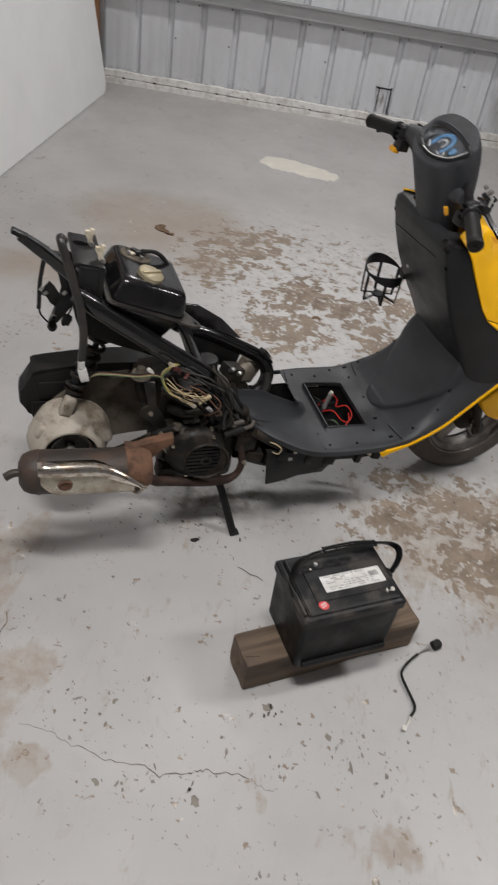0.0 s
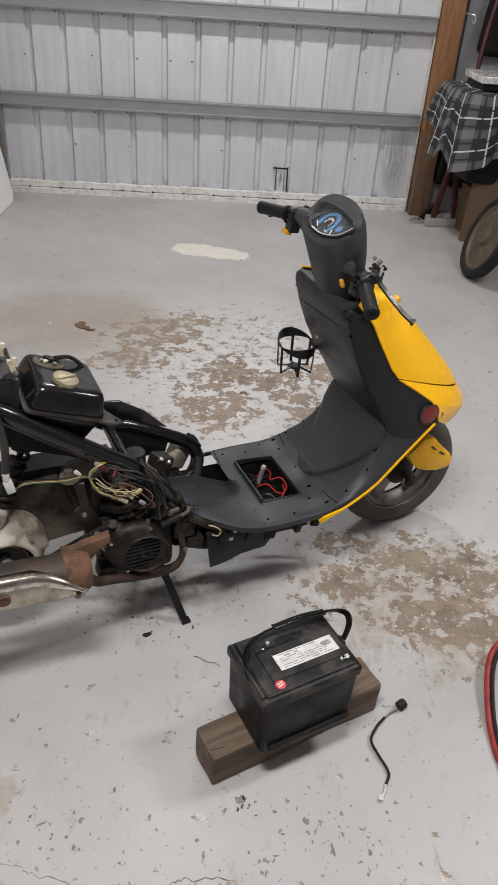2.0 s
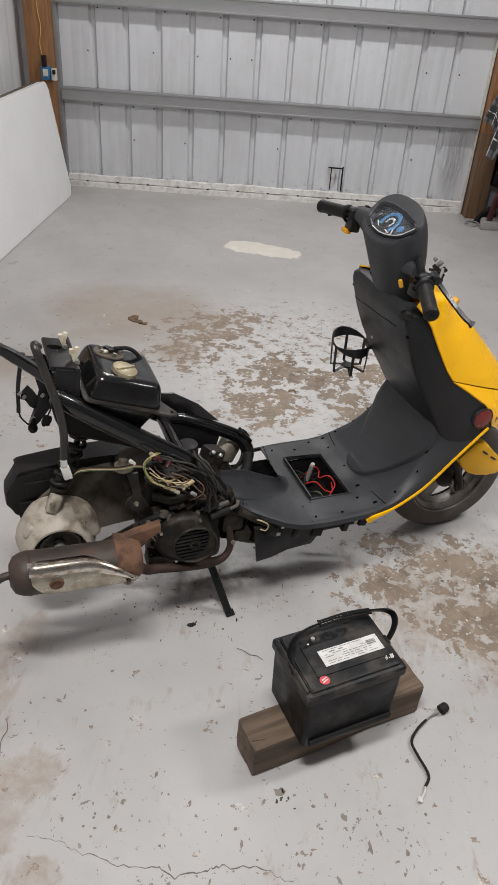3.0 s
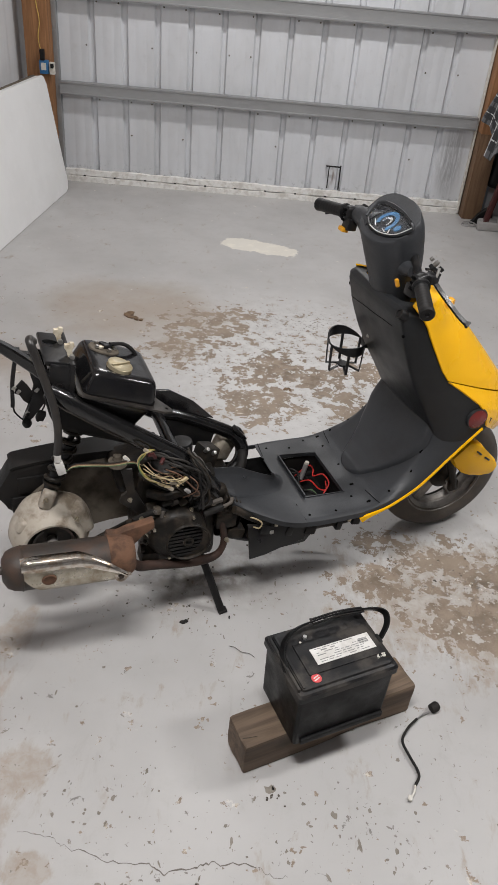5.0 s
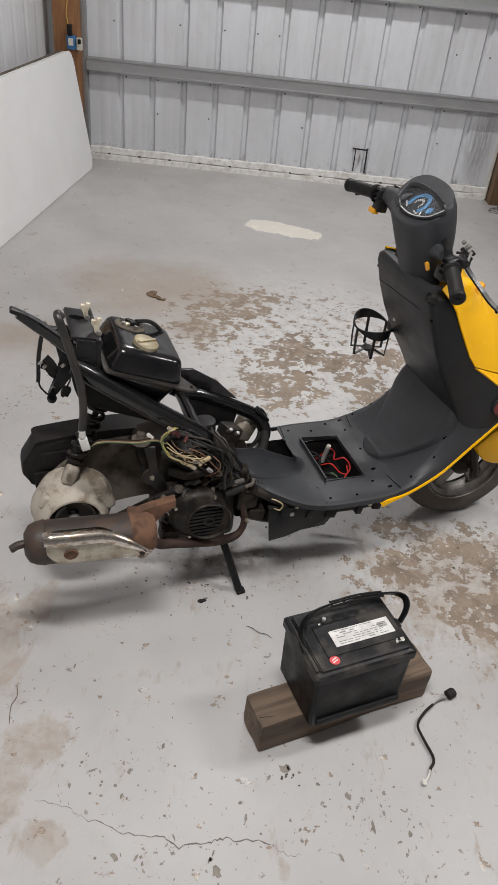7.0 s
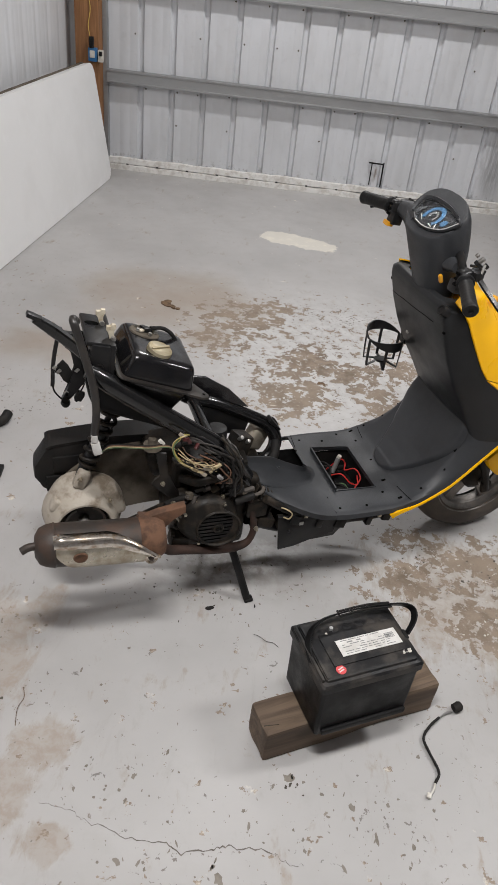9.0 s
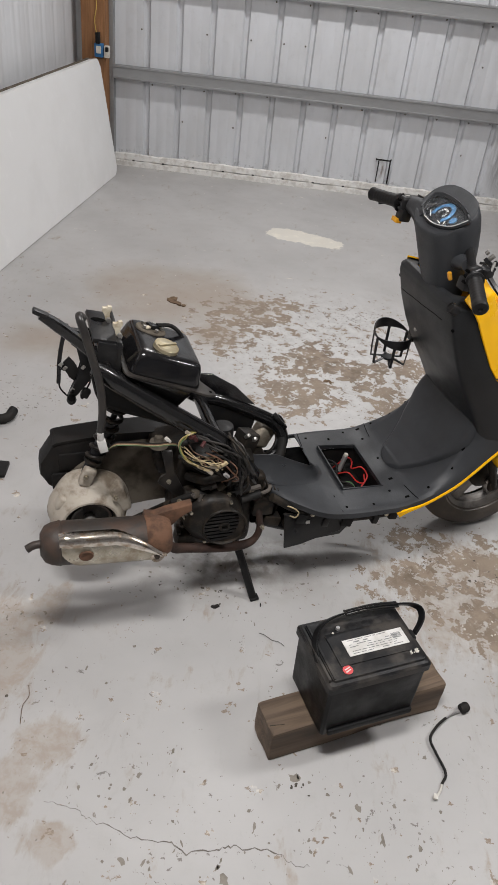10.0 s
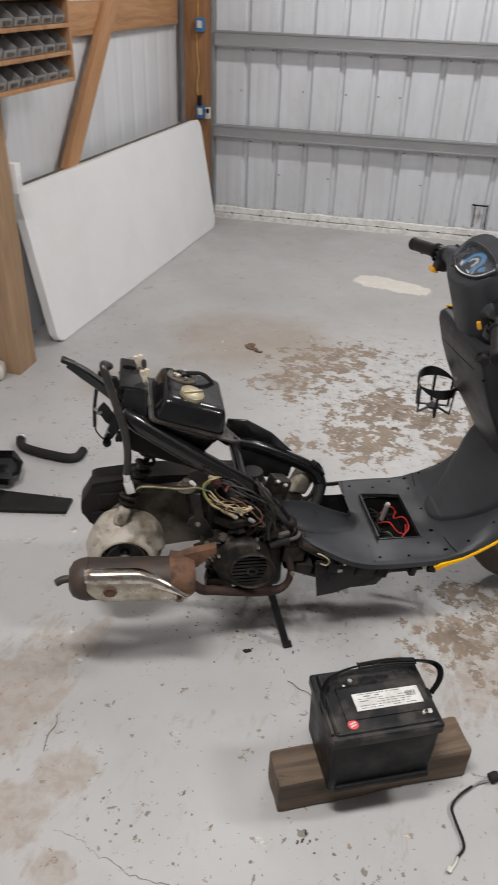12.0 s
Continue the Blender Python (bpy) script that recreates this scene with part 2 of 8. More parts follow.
def door_material():
    """White steel sheet with a grey smudge low down that holds the clutter's shade, rust runs under the pull and grime
    at its foot.
    """
    m, nt, b = tree("dirty_white_steel")
    v = mapped(nt)
    tc = nt.nodes.new("ShaderNodeTexCoord")

    def spot(x, z, rx, rz, inner):
        mp = nd(nt, "ShaderNodeMapping", Location=(x, 0, z), Scale=(rx, 1, rz))
        mp.vector_type = "TEXTURE"
        nt.links.new(tc.outputs["Object"], mp.inputs["Vector"])
        ln = nt.nodes.new("ShaderNodeVectorMath")
        ln.operation = "LENGTH"
        nt.links.new(mp.outputs["Vector"], ln.inputs[0])
        return band(nt, ln.outputs["Value"], inner, 1.0, 1.0, 0.0)

    cloud = noise_fac(nt, mapped(nt, (1, 1, 0.4)), 2.6, 4.0, 0.6)
    col = mix(nt, band(nt, cloud, 0.35, 0.7), (0.63, 0.645, 0.675), (0.55, 0.56, 0.58))
    col = mix(nt, band(nt, noise_fac(nt, v, 14.0, 5.0, 0.7), 0.52, 0.8, 0.0, 0.35), col, (0.42, 0.42, 0.42))
    streak = noise_fac(nt, mapped(nt, (9, 1, 0.9)), 7.0, 5.0, 0.65)
    # smudge by the right edge, with the clutter's shade put into its colour
    grime = maths(nt, "MULTIPLY", spot(2.86, 0.38, 0.13, 0.34, 0.3), band(nt, streak, 0.3, 0.62))
    grime = maths(nt, "MAXIMUM", grime, maths(nt, "MULTIPLY", spot(1.5, 0.0, 9.0, 0.17, 0.4), band(nt, noise_fac(nt, v, 26.0, 5.0, 0.65), 0.52, 0.66)))
    col = mix(nt, maths(nt, "MULTIPLY", grime, 0.6), col, (0.17, 0.17, 0.175))
    rust = maths(nt, "MULTIPLY", spot(2.005, 0.20, 0.055, 0.10, 0.2), band(nt, streak, 0.42, 0.62))
    col = mix(nt, maths(nt, "MULTIPLY", rust, 0.75), col, (0.16, 0.10, 0.07))
    nt.links.new(col, b.inputs["Base Color"])
    nt.links.new(band(nt, cloud, 0.3, 0.7, 0.36, 0.5), b.inputs["Roughness"])
    bump(nt, b, noise_fac(nt, mapped(nt, (1, 1, 0.5)), 5.0, 2.0), 0.25, 0.01)
    return m


def plaid_material():
    m, nt, b = tree("plaid_wool")
    uv = nt.nodes.new("ShaderNodeUVMap")
    sep = nt.nodes.new("ShaderNodeSeparateXYZ")
    nt.links.new(uv.outputs["UV"], sep.inputs[0])

    def stripes(sock, period, lo, hi, off=0.0):
        f = maths(nt, "FRACT", maths(nt, "ADD", maths(nt, "DIVIDE", sock, period), off))
        return maths(nt, "MULTIPLY", maths(nt, "GREATER_THAN", f, lo), maths(nt, "LESS_THAN", f, hi))

    light = maths(nt, "ADD", stripes(sep.outputs[0], 0.19, 0.0, 0.26), stripes(sep.outputs[1], 0.19, 0.0, 0.26))
    dark = maths(nt, "MAXIMUM", maths(nt, "MAXIMUM", stripes(sep.outputs[0], 0.19, 0.36, 0.43), stripes(sep.outputs[0], 0.19, 0.86, 0.92)), maths(nt, "MAXIMUM", stripes(sep.outputs[1], 0.19, 0.36, 0.43), stripes(sep.outputs[1], 0.19, 0.86, 0.92)))
    col = mix(nt, maths(nt, "MULTIPLY", light, 0.5), (0.016, 0.017, 0.019), (0.15, 0.15, 0.16))
    line = maths(nt, "MAXIMUM", stripes(sep.outputs[0], 0.19, 0.62, 0.67), stripes(sep.outputs[1], 0.19, 0.62, 0.67))
    col = mix(nt, maths(nt, "MULTIPLY", line, 0.9), col, (0.60, 0.60, 0.60))
    col = mix(nt, maths(nt, "MULTIPLY", dark, 0.85), col, (0.012, 0.012, 0.014))
    weave = noise_fac(nt, mapped(nt), 400.0, 2.0)
    col = mix(nt, band(nt, weave, 0.3, 0.8, 0.0, 0.2), col, (0.12, 0.12, 0.12))
    nt.links.new(col, b.inputs["Base Color"])
    b.inputs["Roughness"].default_value = 0.95
    bump(nt, b, weave, 0.5, 0.002)
    return m


M = {
    "floor": floor_material(),
    "plaid": plaid_material(),
    "door": door_material(),
    "panel": surface("white_steel_panel", (0.68, 0.69, 0.71), 0.42, 0.0, (0.60, 0.60, 0.61), 3.0, 0.7, 120, 0.06, (1, 1, 0.25)),
    "girt": surface("galvanised_steel", (0.30, 0.305, 0.31), 0.5, 0.35, (0.23, 0.23, 0.235), 6.0, 0.6, 150, 0.08, (0.3, 1, 1)),
    "sill": surface("chalky_white_paint", (0.78, 0.77, 0.75), 0.7, 0.0, (0.52, 0.49, 0.45), 22.0, 0.7, 160, 0.5),
    "post": timber("orange_pine", (0.36, 0.175, 0.075), (0.21, 0.095, 0.038)),
    "pine": timber("pale_pine", (0.52, 0.285, 0.140), (0.35, 0.165, 0.068), 7.0),
    "grey_pine": timber("greyed_pine", (0.45, 0.300, 0.180), (0.33, 0.205, 0.115), 7.0),
    "block": timber("weathered_block", (0.185, 0.130, 0.088), (0.075, 0.050, 0.034), 6.0),
    "ceiling": surface("white_liner", (0.68, 0.68, 0.69), 0.6, 0.0, None, 2.0, 0.3, 90, 0.05),
    "wall": surface("plain_liner", (0.45, 0.45, 0.46), 0.65, 0.0, None, 2.0, 0.4, 90, 0.05),
    "table": surface("blow_moulded_white", (0.81, 0.81, 0.81), 0.42, 0.0, (0.74, 0.735, 0.73), 3.0, 0.35, 260, 0.12),
    "shield": surface("charcoal_plastic", (0.021, 0.022, 0.024), 0.42, 0.0, (0.016, 0.017, 0.018), 9.0, 0.6, 900, 0.10, rough_var=0.07, spec=0.3),
    "board": surface("grey_step_plastic", (0.037, 0.039, 0.043), 0.46, 0.0, (0.030, 0.031, 0.034), 11.0, 0.6, 800, 0.18, rough_var=0.08, spec=0.32),
    "yellow": surface("yellow_gloss_paint", (0.95, 0.50, 0.002), 0.27, 0.0, (0.94, 0.475, 0.002), 4.0, 0.3, 500, 0.0, coat=0.15, rough_var=0.03, spec=0.3),
    "gloss": surface("black_gloss_paint", (0.006, 0.006, 0.007), 0.15, 0.0, (0.014, 0.012, 0.011), 22.0, 0.6, 300, 0.03, rough_var=0.08),
    "rail_paint": surface("scuffed_black_enamel", (0.005, 0.005, 0.0055), 0.20, 0.0, (0.010, 0.009, 0.008), 26.0, 0.5, 260, 0.03, rough_var=0.05, coat=0.3, spec=0.5),
    "dull_black": surface("dull_black_plastic", (0.004, 0.004, 0.0042), 0.5, 0.0, (0.009, 0.008, 0.007), 18.0, 0.6, 300, 0.1, spec=0.14),
    "dusty_black": surface("dusty_black_steel", (0.018, 0.016, 0.0145), 0.42, 0.0, (0.048, 0.040, 0.033), 20.0, 0.8, 260, 0.15, spec=0.4),
    "sleeve": surface("shiny_vinyl_sleeve", (0.020, 0.018, 0.017), 0.42, 0.0, (0.045, 0.038, 0.032), 16.0, 0.6, 300, 0.12, spec=0.5),
    "pipe_rust": surface("red_brown_rust", (0.050, 0.028, 0.021), 0.7, 0.1, (0.022, 0.018, 0.016), 16.0, 0.8, 170, 0.5, spec=0.3),
    "satin": surface("black_satin_plastic", (0.010, 0.010, 0.011), 0.38, 0.0, (0.022, 0.020, 0.018), 18.0, 0.6, 500, 0.10, spec=0.3),
    "matte": surface("black_matte_plastic", (0.009, 0.009, 0.0095), 0.52, 0.0, (0.021, 0.018, 0.016), 15.0, 0.6, 420, 0.2, spec=0.22),
    "rubber": surface("dusty_rubber", (0.011, 0.0105, 0.0105), 0.66, 0.0, (0.034, 0.030, 0.026), 14.0, 0.5, 350, 0.25, spec=0.25),
    "tyre": surface("worn_tyre", (0.075, 0.065, 0.057), 0.8, 0.0, (0.125, 0.105, 0.088), 12.0, 0.7, 260, 0.3),
    "rim": surface("grey_cast_rim", (0.22, 0.205, 0.19), 0.45, 0.5, (0.10, 0.095, 0.09), 30.0, 0.6, 300, 0.15),
    "cast": surface("oily_cast_alloy", (0.41, 0.365, 0.305), 0.66, 0.0, (0.17, 0.13, 0.09), 19.0, 0.9, 200, 0.35),
    "alloy": surface("dull_alloy", (0.45, 0.44, 0.42), 0.4, 0.8, (0.20, 0.185, 0.165), 40.0, 0.7, 250, 0.25),
    "grime": surface("greasy_engine", (0.011, 0.0095, 0.008), 0.5, 0.1, (0.044, 0.034, 0.025), 30.0, 0.8, 180, 0.5, spec=0.25),
    "case": surface("dusty_case", (0.115, 0.097, 0.076), 0.85, 0.0, (0.058, 0.048, 0.037), 18.0, 0.8, 180, 0.4, spec=0.3),
    "chrome": surface("tarnished_chrome", (0.74, 0.69, 0.62), 0.16, 1.0, (0.30, 0.20, 0.12), 45.0, 0.8, 220, 0.08, rough_var=0.1),
    "plate": surface("tarnished_plate", (0.50, 0.46, 0.38), 0.34, 0.85, (0.27, 0.21, 0.14), 18.0, 0.8, 160, 0.3),
    "rust": surface("dark_rust", (0.042, 0.036, 0.032), 0.55, 0.25, (0.078, 0.046, 0.032), 14.0, 0.8, 150, 0.45),
    "orange_rust": surface("orange_rust", (0.135, 0.066, 0.036), 0.85, 0.0, (0.055, 0.031, 0.021), 24.0, 0.8, 160, 0.6),
    "brass": surface("faded_gold_cap", (0.40, 0.35, 0.24), 0.4, 0.5, (0.30, 0.23, 0.12), 40.0, 0.6, 220, 0.2),
    "zinc": surface("yellowed_zinc", (0.66, 0.60, 0.48), 0.5, 0.2, (0.34, 0.26, 0.16), 45.0, 0.7, 220, 0.2),
    "red": surface("red_rubber", (0.55, 0.03, 0.025), 0.45, 0.0, None, 30.0, 0.4, 200, 0.1),
    "cable_red": surface("dirty_red_cable", (0.30, 0.022, 0.02), 0.5, 0.0, (0.16, 0.015, 0.014), 40.0, 0.7, 200, 0.15),
    # darker tone of the post timber, for its lowest 0.6 m
    "post_low": timber("darker_post_pine", (0.20, 0.118, 0.064), (0.115, 0.062, 0.033)),
    "dark_red": surface("red_reflector", (0.20, 0.02, 0.016), 0.2, 0.0, (0.14, 0.012, 0.010), 60.0, 0.5, 700, 0.5),
    "old_red": surface("faded_red_paint", (0.055, 0.008, 0.008), 0.5, 0.0, None, 9.0, 0.5, 200, 0.2),
    "white": surface("white_plastic", (0.62, 0.60, 0.55), 0.5, 0.0, (0.46, 0.41, 0.34), 30.0, 0.6, 240, 0.2),
    "paper": surface("label_paper", (0.64, 0.63, 0.61), 0.55, 0.0, (0.44, 0.42, 0.39), 30.0, 0.6, 240, 0.1),
    "ink": surface("printed_grey", (0.22, 0.22, 0.22), 0.6, 0.0, None, 30.0, 0.4, 240, 0.1),
    "pale_red": surface("label_red", (0.62, 0.075, 0.08), 0.5, 0.0, None, 30.0, 0.3, 240, 0.1),
    "wire_yellow": surface("yellow_wire", (0.33, 0.27, 0.08), 0.5, 0.0, None, 30.0, 0.4, 240, 0.1),
    "wire_cream": surface("cream_wire", (0.46, 0.37, 0.22), 0.5, 0.0, (0.40, 0.31, 0.18), 30.0, 0.6, 240, 0.1),
    "wire_green": surface("green_wire", (0.09, 0.16, 0.075), 0.5, 0.0, None, 30.0, 0.4, 240, 0.1),
    "wire_brown": surface("brown_wire", (0.15, 0.075, 0.045), 0.5, 0.0, None, 30.0, 0.4, 240, 0.1),
    "blue": surface("blue_box_plastic", (0.035, 0.16, 0.36), 0.5, 0.0, None, 20.0, 0.4, 240, 0.1),
    "dial_face": surface("dial_black", (0.018, 0.020, 0.024), 0.4, 0.0, None, 20.0, 0.3, 240, 0.0),
    "dial_blue": surface("dial_blue", (0.045, 0.14, 0.27), 0.4, 0.0, (0.07, 0.17, 0.30), 40.0, 0.5, 240, 0.05),
    "amber": surface("amber_plastic", (0.78, 0.36, 0.02), 0.35, 0.0, None, 20.0, 0.3, 240, 0.05),
    "card": surface("brown_cardboard", (0.135, 0.085, 0.05), 0.85, 0.0, (0.09, 0.056, 0.033), 6.0, 0.6, 180, 0.3),
    "bin": surface("grey_bin_plastic", (0.30, 0.29, 0.285), 0.5, 0.0, (0.22, 0.21, 0.20), 12.0, 0.6, 240, 0.1),
    "leaf": surface("dry_leaf", (0.16, 0.10, 0.055), 0.85, 0.0, (0.07, 0.045, 0.03), 60.0, 0.8, 200, 0.6),
    "dirt": surface("dark_dirt", (0.085, 0.072, 0.058), 0.9, 0.0, (0.05, 0.042, 0.035), 60.0, 0.8, 200, 0.6),
    "battery_case": surface("battery_black", (0.005, 0.005, 0.0055), 0.45, 0.0, (0.007, 0.007, 0.007), 14.0, 0.5, 400, 0.12, spec=0.16),
    "battery_lid": surface("dusty_black_lid", (0.011, 0.011, 0.012), 0.5, 0.0, (0.075, 0.066, 0.058), 13.0, 0.75, 300, 0.2, spec=0.25),
    "hole": surface("dark_hole", (0.003, 0.003, 0.003), 0.9, 0.0, None, 30.0, 0.3, 240, 0.05, spec=0.05),
    "grubby": surface("grubby_plastic", (0.42, 0.37, 0.30), 0.55, 0.0, (0.22, 0.18, 0.13), 26.0, 0.9, 240, 0.2),
    "chip": surface("bare_chip_concrete", (0.235, 0.212, 0.182), 0.9, 0.0, (0.165, 0.148, 0.125), 30.0, 0.8, 260, 0.5),
    "crack": surface("crack_dirt", (0.13, 0.115, 0.10), 0.95, 0.0, (0.22, 0.20, 0.18), 40.0, 0.8, 300, 0.4),
    "tan_disc": surface("tan_wheel_disc", (0.095, 0.066, 0.04), 0.6, 0.0, (0.05, 0.035, 0.023), 9.0, 0.8, 160, 0.3),
    "cord": surface("yellow_cord", (0.62, 0.42, 0.10), 0.6, 0.0, None, 20.0, 0.3, 240, 0.1),
    "steel": surface("bright_steel", (0.85, 0.85, 0.84), 0.35, 0.6, (0.40, 0.39, 0.38), 20.0, 0.6, 240, 0.1),
}
m_, nt_, b_ = tree("clear_lens")
b_.inputs["Transmission Weight"].default_value = 1.0
b_.inputs["Roughness"].default_value = 0.06
b_.inputs["IOR"].default_value = 1.35
M["lens"] = m_
m_, nt_, b_ = tree("lit_tube")
b_.inputs["Emission Color"].default_value = (1.0, 0.97, 0.93, 1)
b_.inputs["Emission Strength"].default_value = 6.0
M["lit"] = m_


# ---------------------------------------------------------------- mesh tools
def part(name, bm, mat, parent=None, label="", smooth=38, at=None):
    """Links a bmesh as one mesh object, under a thing or a part."""
    bmesh.ops.recalc_face_normals(bm, faces=bm.faces)
    me = bpy.data.meshes.new(name)
    bm.to_mesh(me)
    bm.free()
    me.materials.append(M[mat])
    for p in me.polygons:
        p.use_smooth = smooth > 0
    if smooth:
        me.set_sharp_from_angle(angle=radians(smooth))
    ob = new(name, me)
    if parent:
        ob.parent = parent
    if at is not None:
        ob.matrix_basis = at
    if label:
        ob["label"] = label
    return ob


def empty(name, at, label, category, group="", kind=""):
    ob = new(name)
    ob.empty_display_size = 0.05
    ob.matrix_basis = at
    return tagged(ob, label, category, group, kind)


def box(bm, c, s, bev=0.0, rot=(0, 0, 0), seg=2):
    m = pose(*c, *rot) @ Matrix.Diagonal((*s, 1))
    vs = bmesh.ops.create_cube(bm, size=1.0, matrix=m)["verts"]
    if bev:
        es = list({e for v in vs for e in v.link_edges})
        bmesh.ops.bevel(bm, geom=es, offset=bev, segments=seg, affect="EDGES", profile=0.6)
    return bm


def curve_pts(pts, per=6):
    """Catmull-Rom through the points."""
    p = [Vector(q) for q in pts]
    if len(p) < 3:
        return p
    p = [2 * p[0] - p[1]] + p + [2 * p[-1] - p[-2]]
    out = []
    for i in range(1, len(p) - 2):
        for k in range(per):
            t = k / per
            a, b, c, d = p[i - 1 : i + 3]
            out.append(0.5 * (2 * b + (c - a) * t + (2 * a - 5 * b + 4 * c - d) * t * t + (3 * b - a - 3 * c + d) * t ** 3))
    return out + [p[-2]]


def skin(bm, rings, cap=True, ring_closed=True, loop=False):
    vs = [[bm.verts.new(q) for q in r] for r in rings]
    n = len(vs[0])
    pairs = list(zip(vs, vs[1:])) + ([(vs[-1], vs[0])] if loop else [])
    for a, b in pairs:
        for k in range(n if ring_closed else n - 1):
            bm.faces.new((a[k], a[(k + 1) % n], b[(k + 1) % n], b[k]))
    if cap and not loop and ring_closed:
        bm.faces.new(vs[0][::-1])
        bm.faces.new(vs[-1])
    return bm


def sweep(bm, pts, prof, per=6, up=(0, 0, 1), scale=None, loop=False):
    """A profile [(a, b)] carried along a smooth line; a across, b along 'up'."""
    p = curve_pts(pts, per) if per > 1 else [Vector(q) for q in pts]
    rings = []
    up = Vector(up)
    last = None
    for i, q in enumerate(p):
        d = (p[min(i + 1, len(p) - 1)] - p[max(i - 1, 0)]).normalized()
        side = d.cross(up) if last is None else last - d * last.dot(d)
        if side.length < 1e-4:
            side = d.orthogonal()
        side.normalize()
        last = side
        hi = side.cross(d).normalized()
        s = scale(i / max(1, len(p) - 1)) if scale else 1.0
        rings.append([q + side * a * s + hi * b * s for a, b in prof])
    return skin(bm, rings, True, True, loop)


def disc(r, n=10, sx=1.0):
    return [(r * sx * math.cos(2 * math.pi * k / n), r * math.sin(2 * math.pi * k / n)) for k in range(n)]


def tube(bm, pts, r, n=9, per=6, scale=None, loop=False):
    return sweep(bm, pts, disc(r, n), per, scale=scale, loop=loop)


def lathe(bm, prof, n=28, at=Matrix(), cap=True, squash=1.0):
    """Turns a profile [(radius, height)] round its z."""
    rings = [[at @ Vector((max(r, 1e-4) * math.cos(2 * math.pi * k / n), max(r, 1e-4) * squash * math.sin(2 * math.pi * k / n), h)) for k in range(n)] for r, h in prof]
    return skin(bm, rings, cap)


def sheet(bm, f, nu, nv, thick=0.004, skip=None):
    """A surface f(a, b) with a and b from 0 to 1, given thickness."""
    vs = [[bm.verts.new(f(i / nu, j / nv)) for j in range(nv + 1)] for i in range(nu + 1)]
    fs = [bm.faces.new((vs[i][j], vs[i + 1][j], vs[i + 1][j + 1], vs[i][j + 1])) for i in range(nu) for j in range(nv) if not (skip and skip(i, j))]
    if thick:
        bmesh.ops.recalc_face_normals(bm, faces=fs)
        bmesh.ops.solidify(bm, geom=fs, thickness=thick)
    loose = [v for v in bm.verts if not v.link_faces]
    bmesh.ops.delete(bm, geom=loose, context="VERTS")
    return bm


def prism(bm, outline, lo, hi, at=Matrix(), bev=0.0):
    """An outline [(a, b)] raised from lo to hi along its z."""
    a = [bm.verts.new(at @ Vector((x, y, lo))) for x, y in outline]
    b = [bm.verts.new(at @ Vector((x, y, hi))) for x, y in outline]
    n = len(a)
    fs = [bm.faces.new(a[::-1]), bm.faces.new(b)] + [bm.faces.new((a[k], a[(k + 1) % n], b[(k + 1) % n], b[k])) for k in range(n)]
    if bev:
        es = list({e for f in fs for e in f.edges})
        bmesh.ops.bevel(bm, geom=es, offset=bev, segments=2, affect="EDGES", profile=0.6)
    return bm


B = bmesh.new
# local frames: z to the scooter's right side (-y), or to its front
SIDE = Matrix(((1, 0, 0, 0), (0, 0, -1, 0), (0, 1, 0, 0), (0, 0, 0, 1)))


def side_at(u, v, w):
    return Matrix.Translation((u, v, w)) @ SIDE


def lerp_table(t, rows):
    """Rows (t, values...) met at t on straight lines."""
    if t <= rows[0][0]:
        return rows[0][1:]
    for a, b in zip(rows, rows[1:]):
        if t <= b[0]:
            k = (t - a[0]) / (b[0] - a[0])
            return tuple(p + (q - p) * k for p, q in zip(a[1:], b[1:]))
    return rows[-1][1:]


# ---------------------------------------------------------------- the building
X0, X1, Y0, Y1, H = -0.275, 6.6, -9.0, 0.0, 3.15
bm = B()
box(bm, ((X0 + X1) / 2, (Y0 + Y1) / 2, -0.06), (X1 - X0 + 0.6, Y1 - Y0 + 0.6, 0.12))
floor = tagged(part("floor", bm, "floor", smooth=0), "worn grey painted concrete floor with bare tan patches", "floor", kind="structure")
bm = B()
box(bm, ((X0 + X1) / 2, (Y0 + Y1) / 2, H + 0.05), (X1 - X0 + 0.6, Y1 - Y0 + 0.6, 0.1))
tagged(part("ceiling", bm, "ceiling", smooth=0), "plain white lined ceiling", "ceiling", kind="structure")
bm = B()
box(bm, ((X0 + X1) / 2, Y0 - 0.1, H / 2), (X1 - X0 + 0.5, 0.2, H))
tagged(part("wall_south", bm, "wall", smooth=0), "plain pale lined wall", "wall", kind="structure")
bm = B()
box(bm, (X1 + 0.1, (Y0 + Y1) / 2, H / 2), (0.2, Y1 - Y0, H))
tagged(part("wall_east", bm, "wall", smooth=0), "plain pale lined wall", "wall", kind="structure")


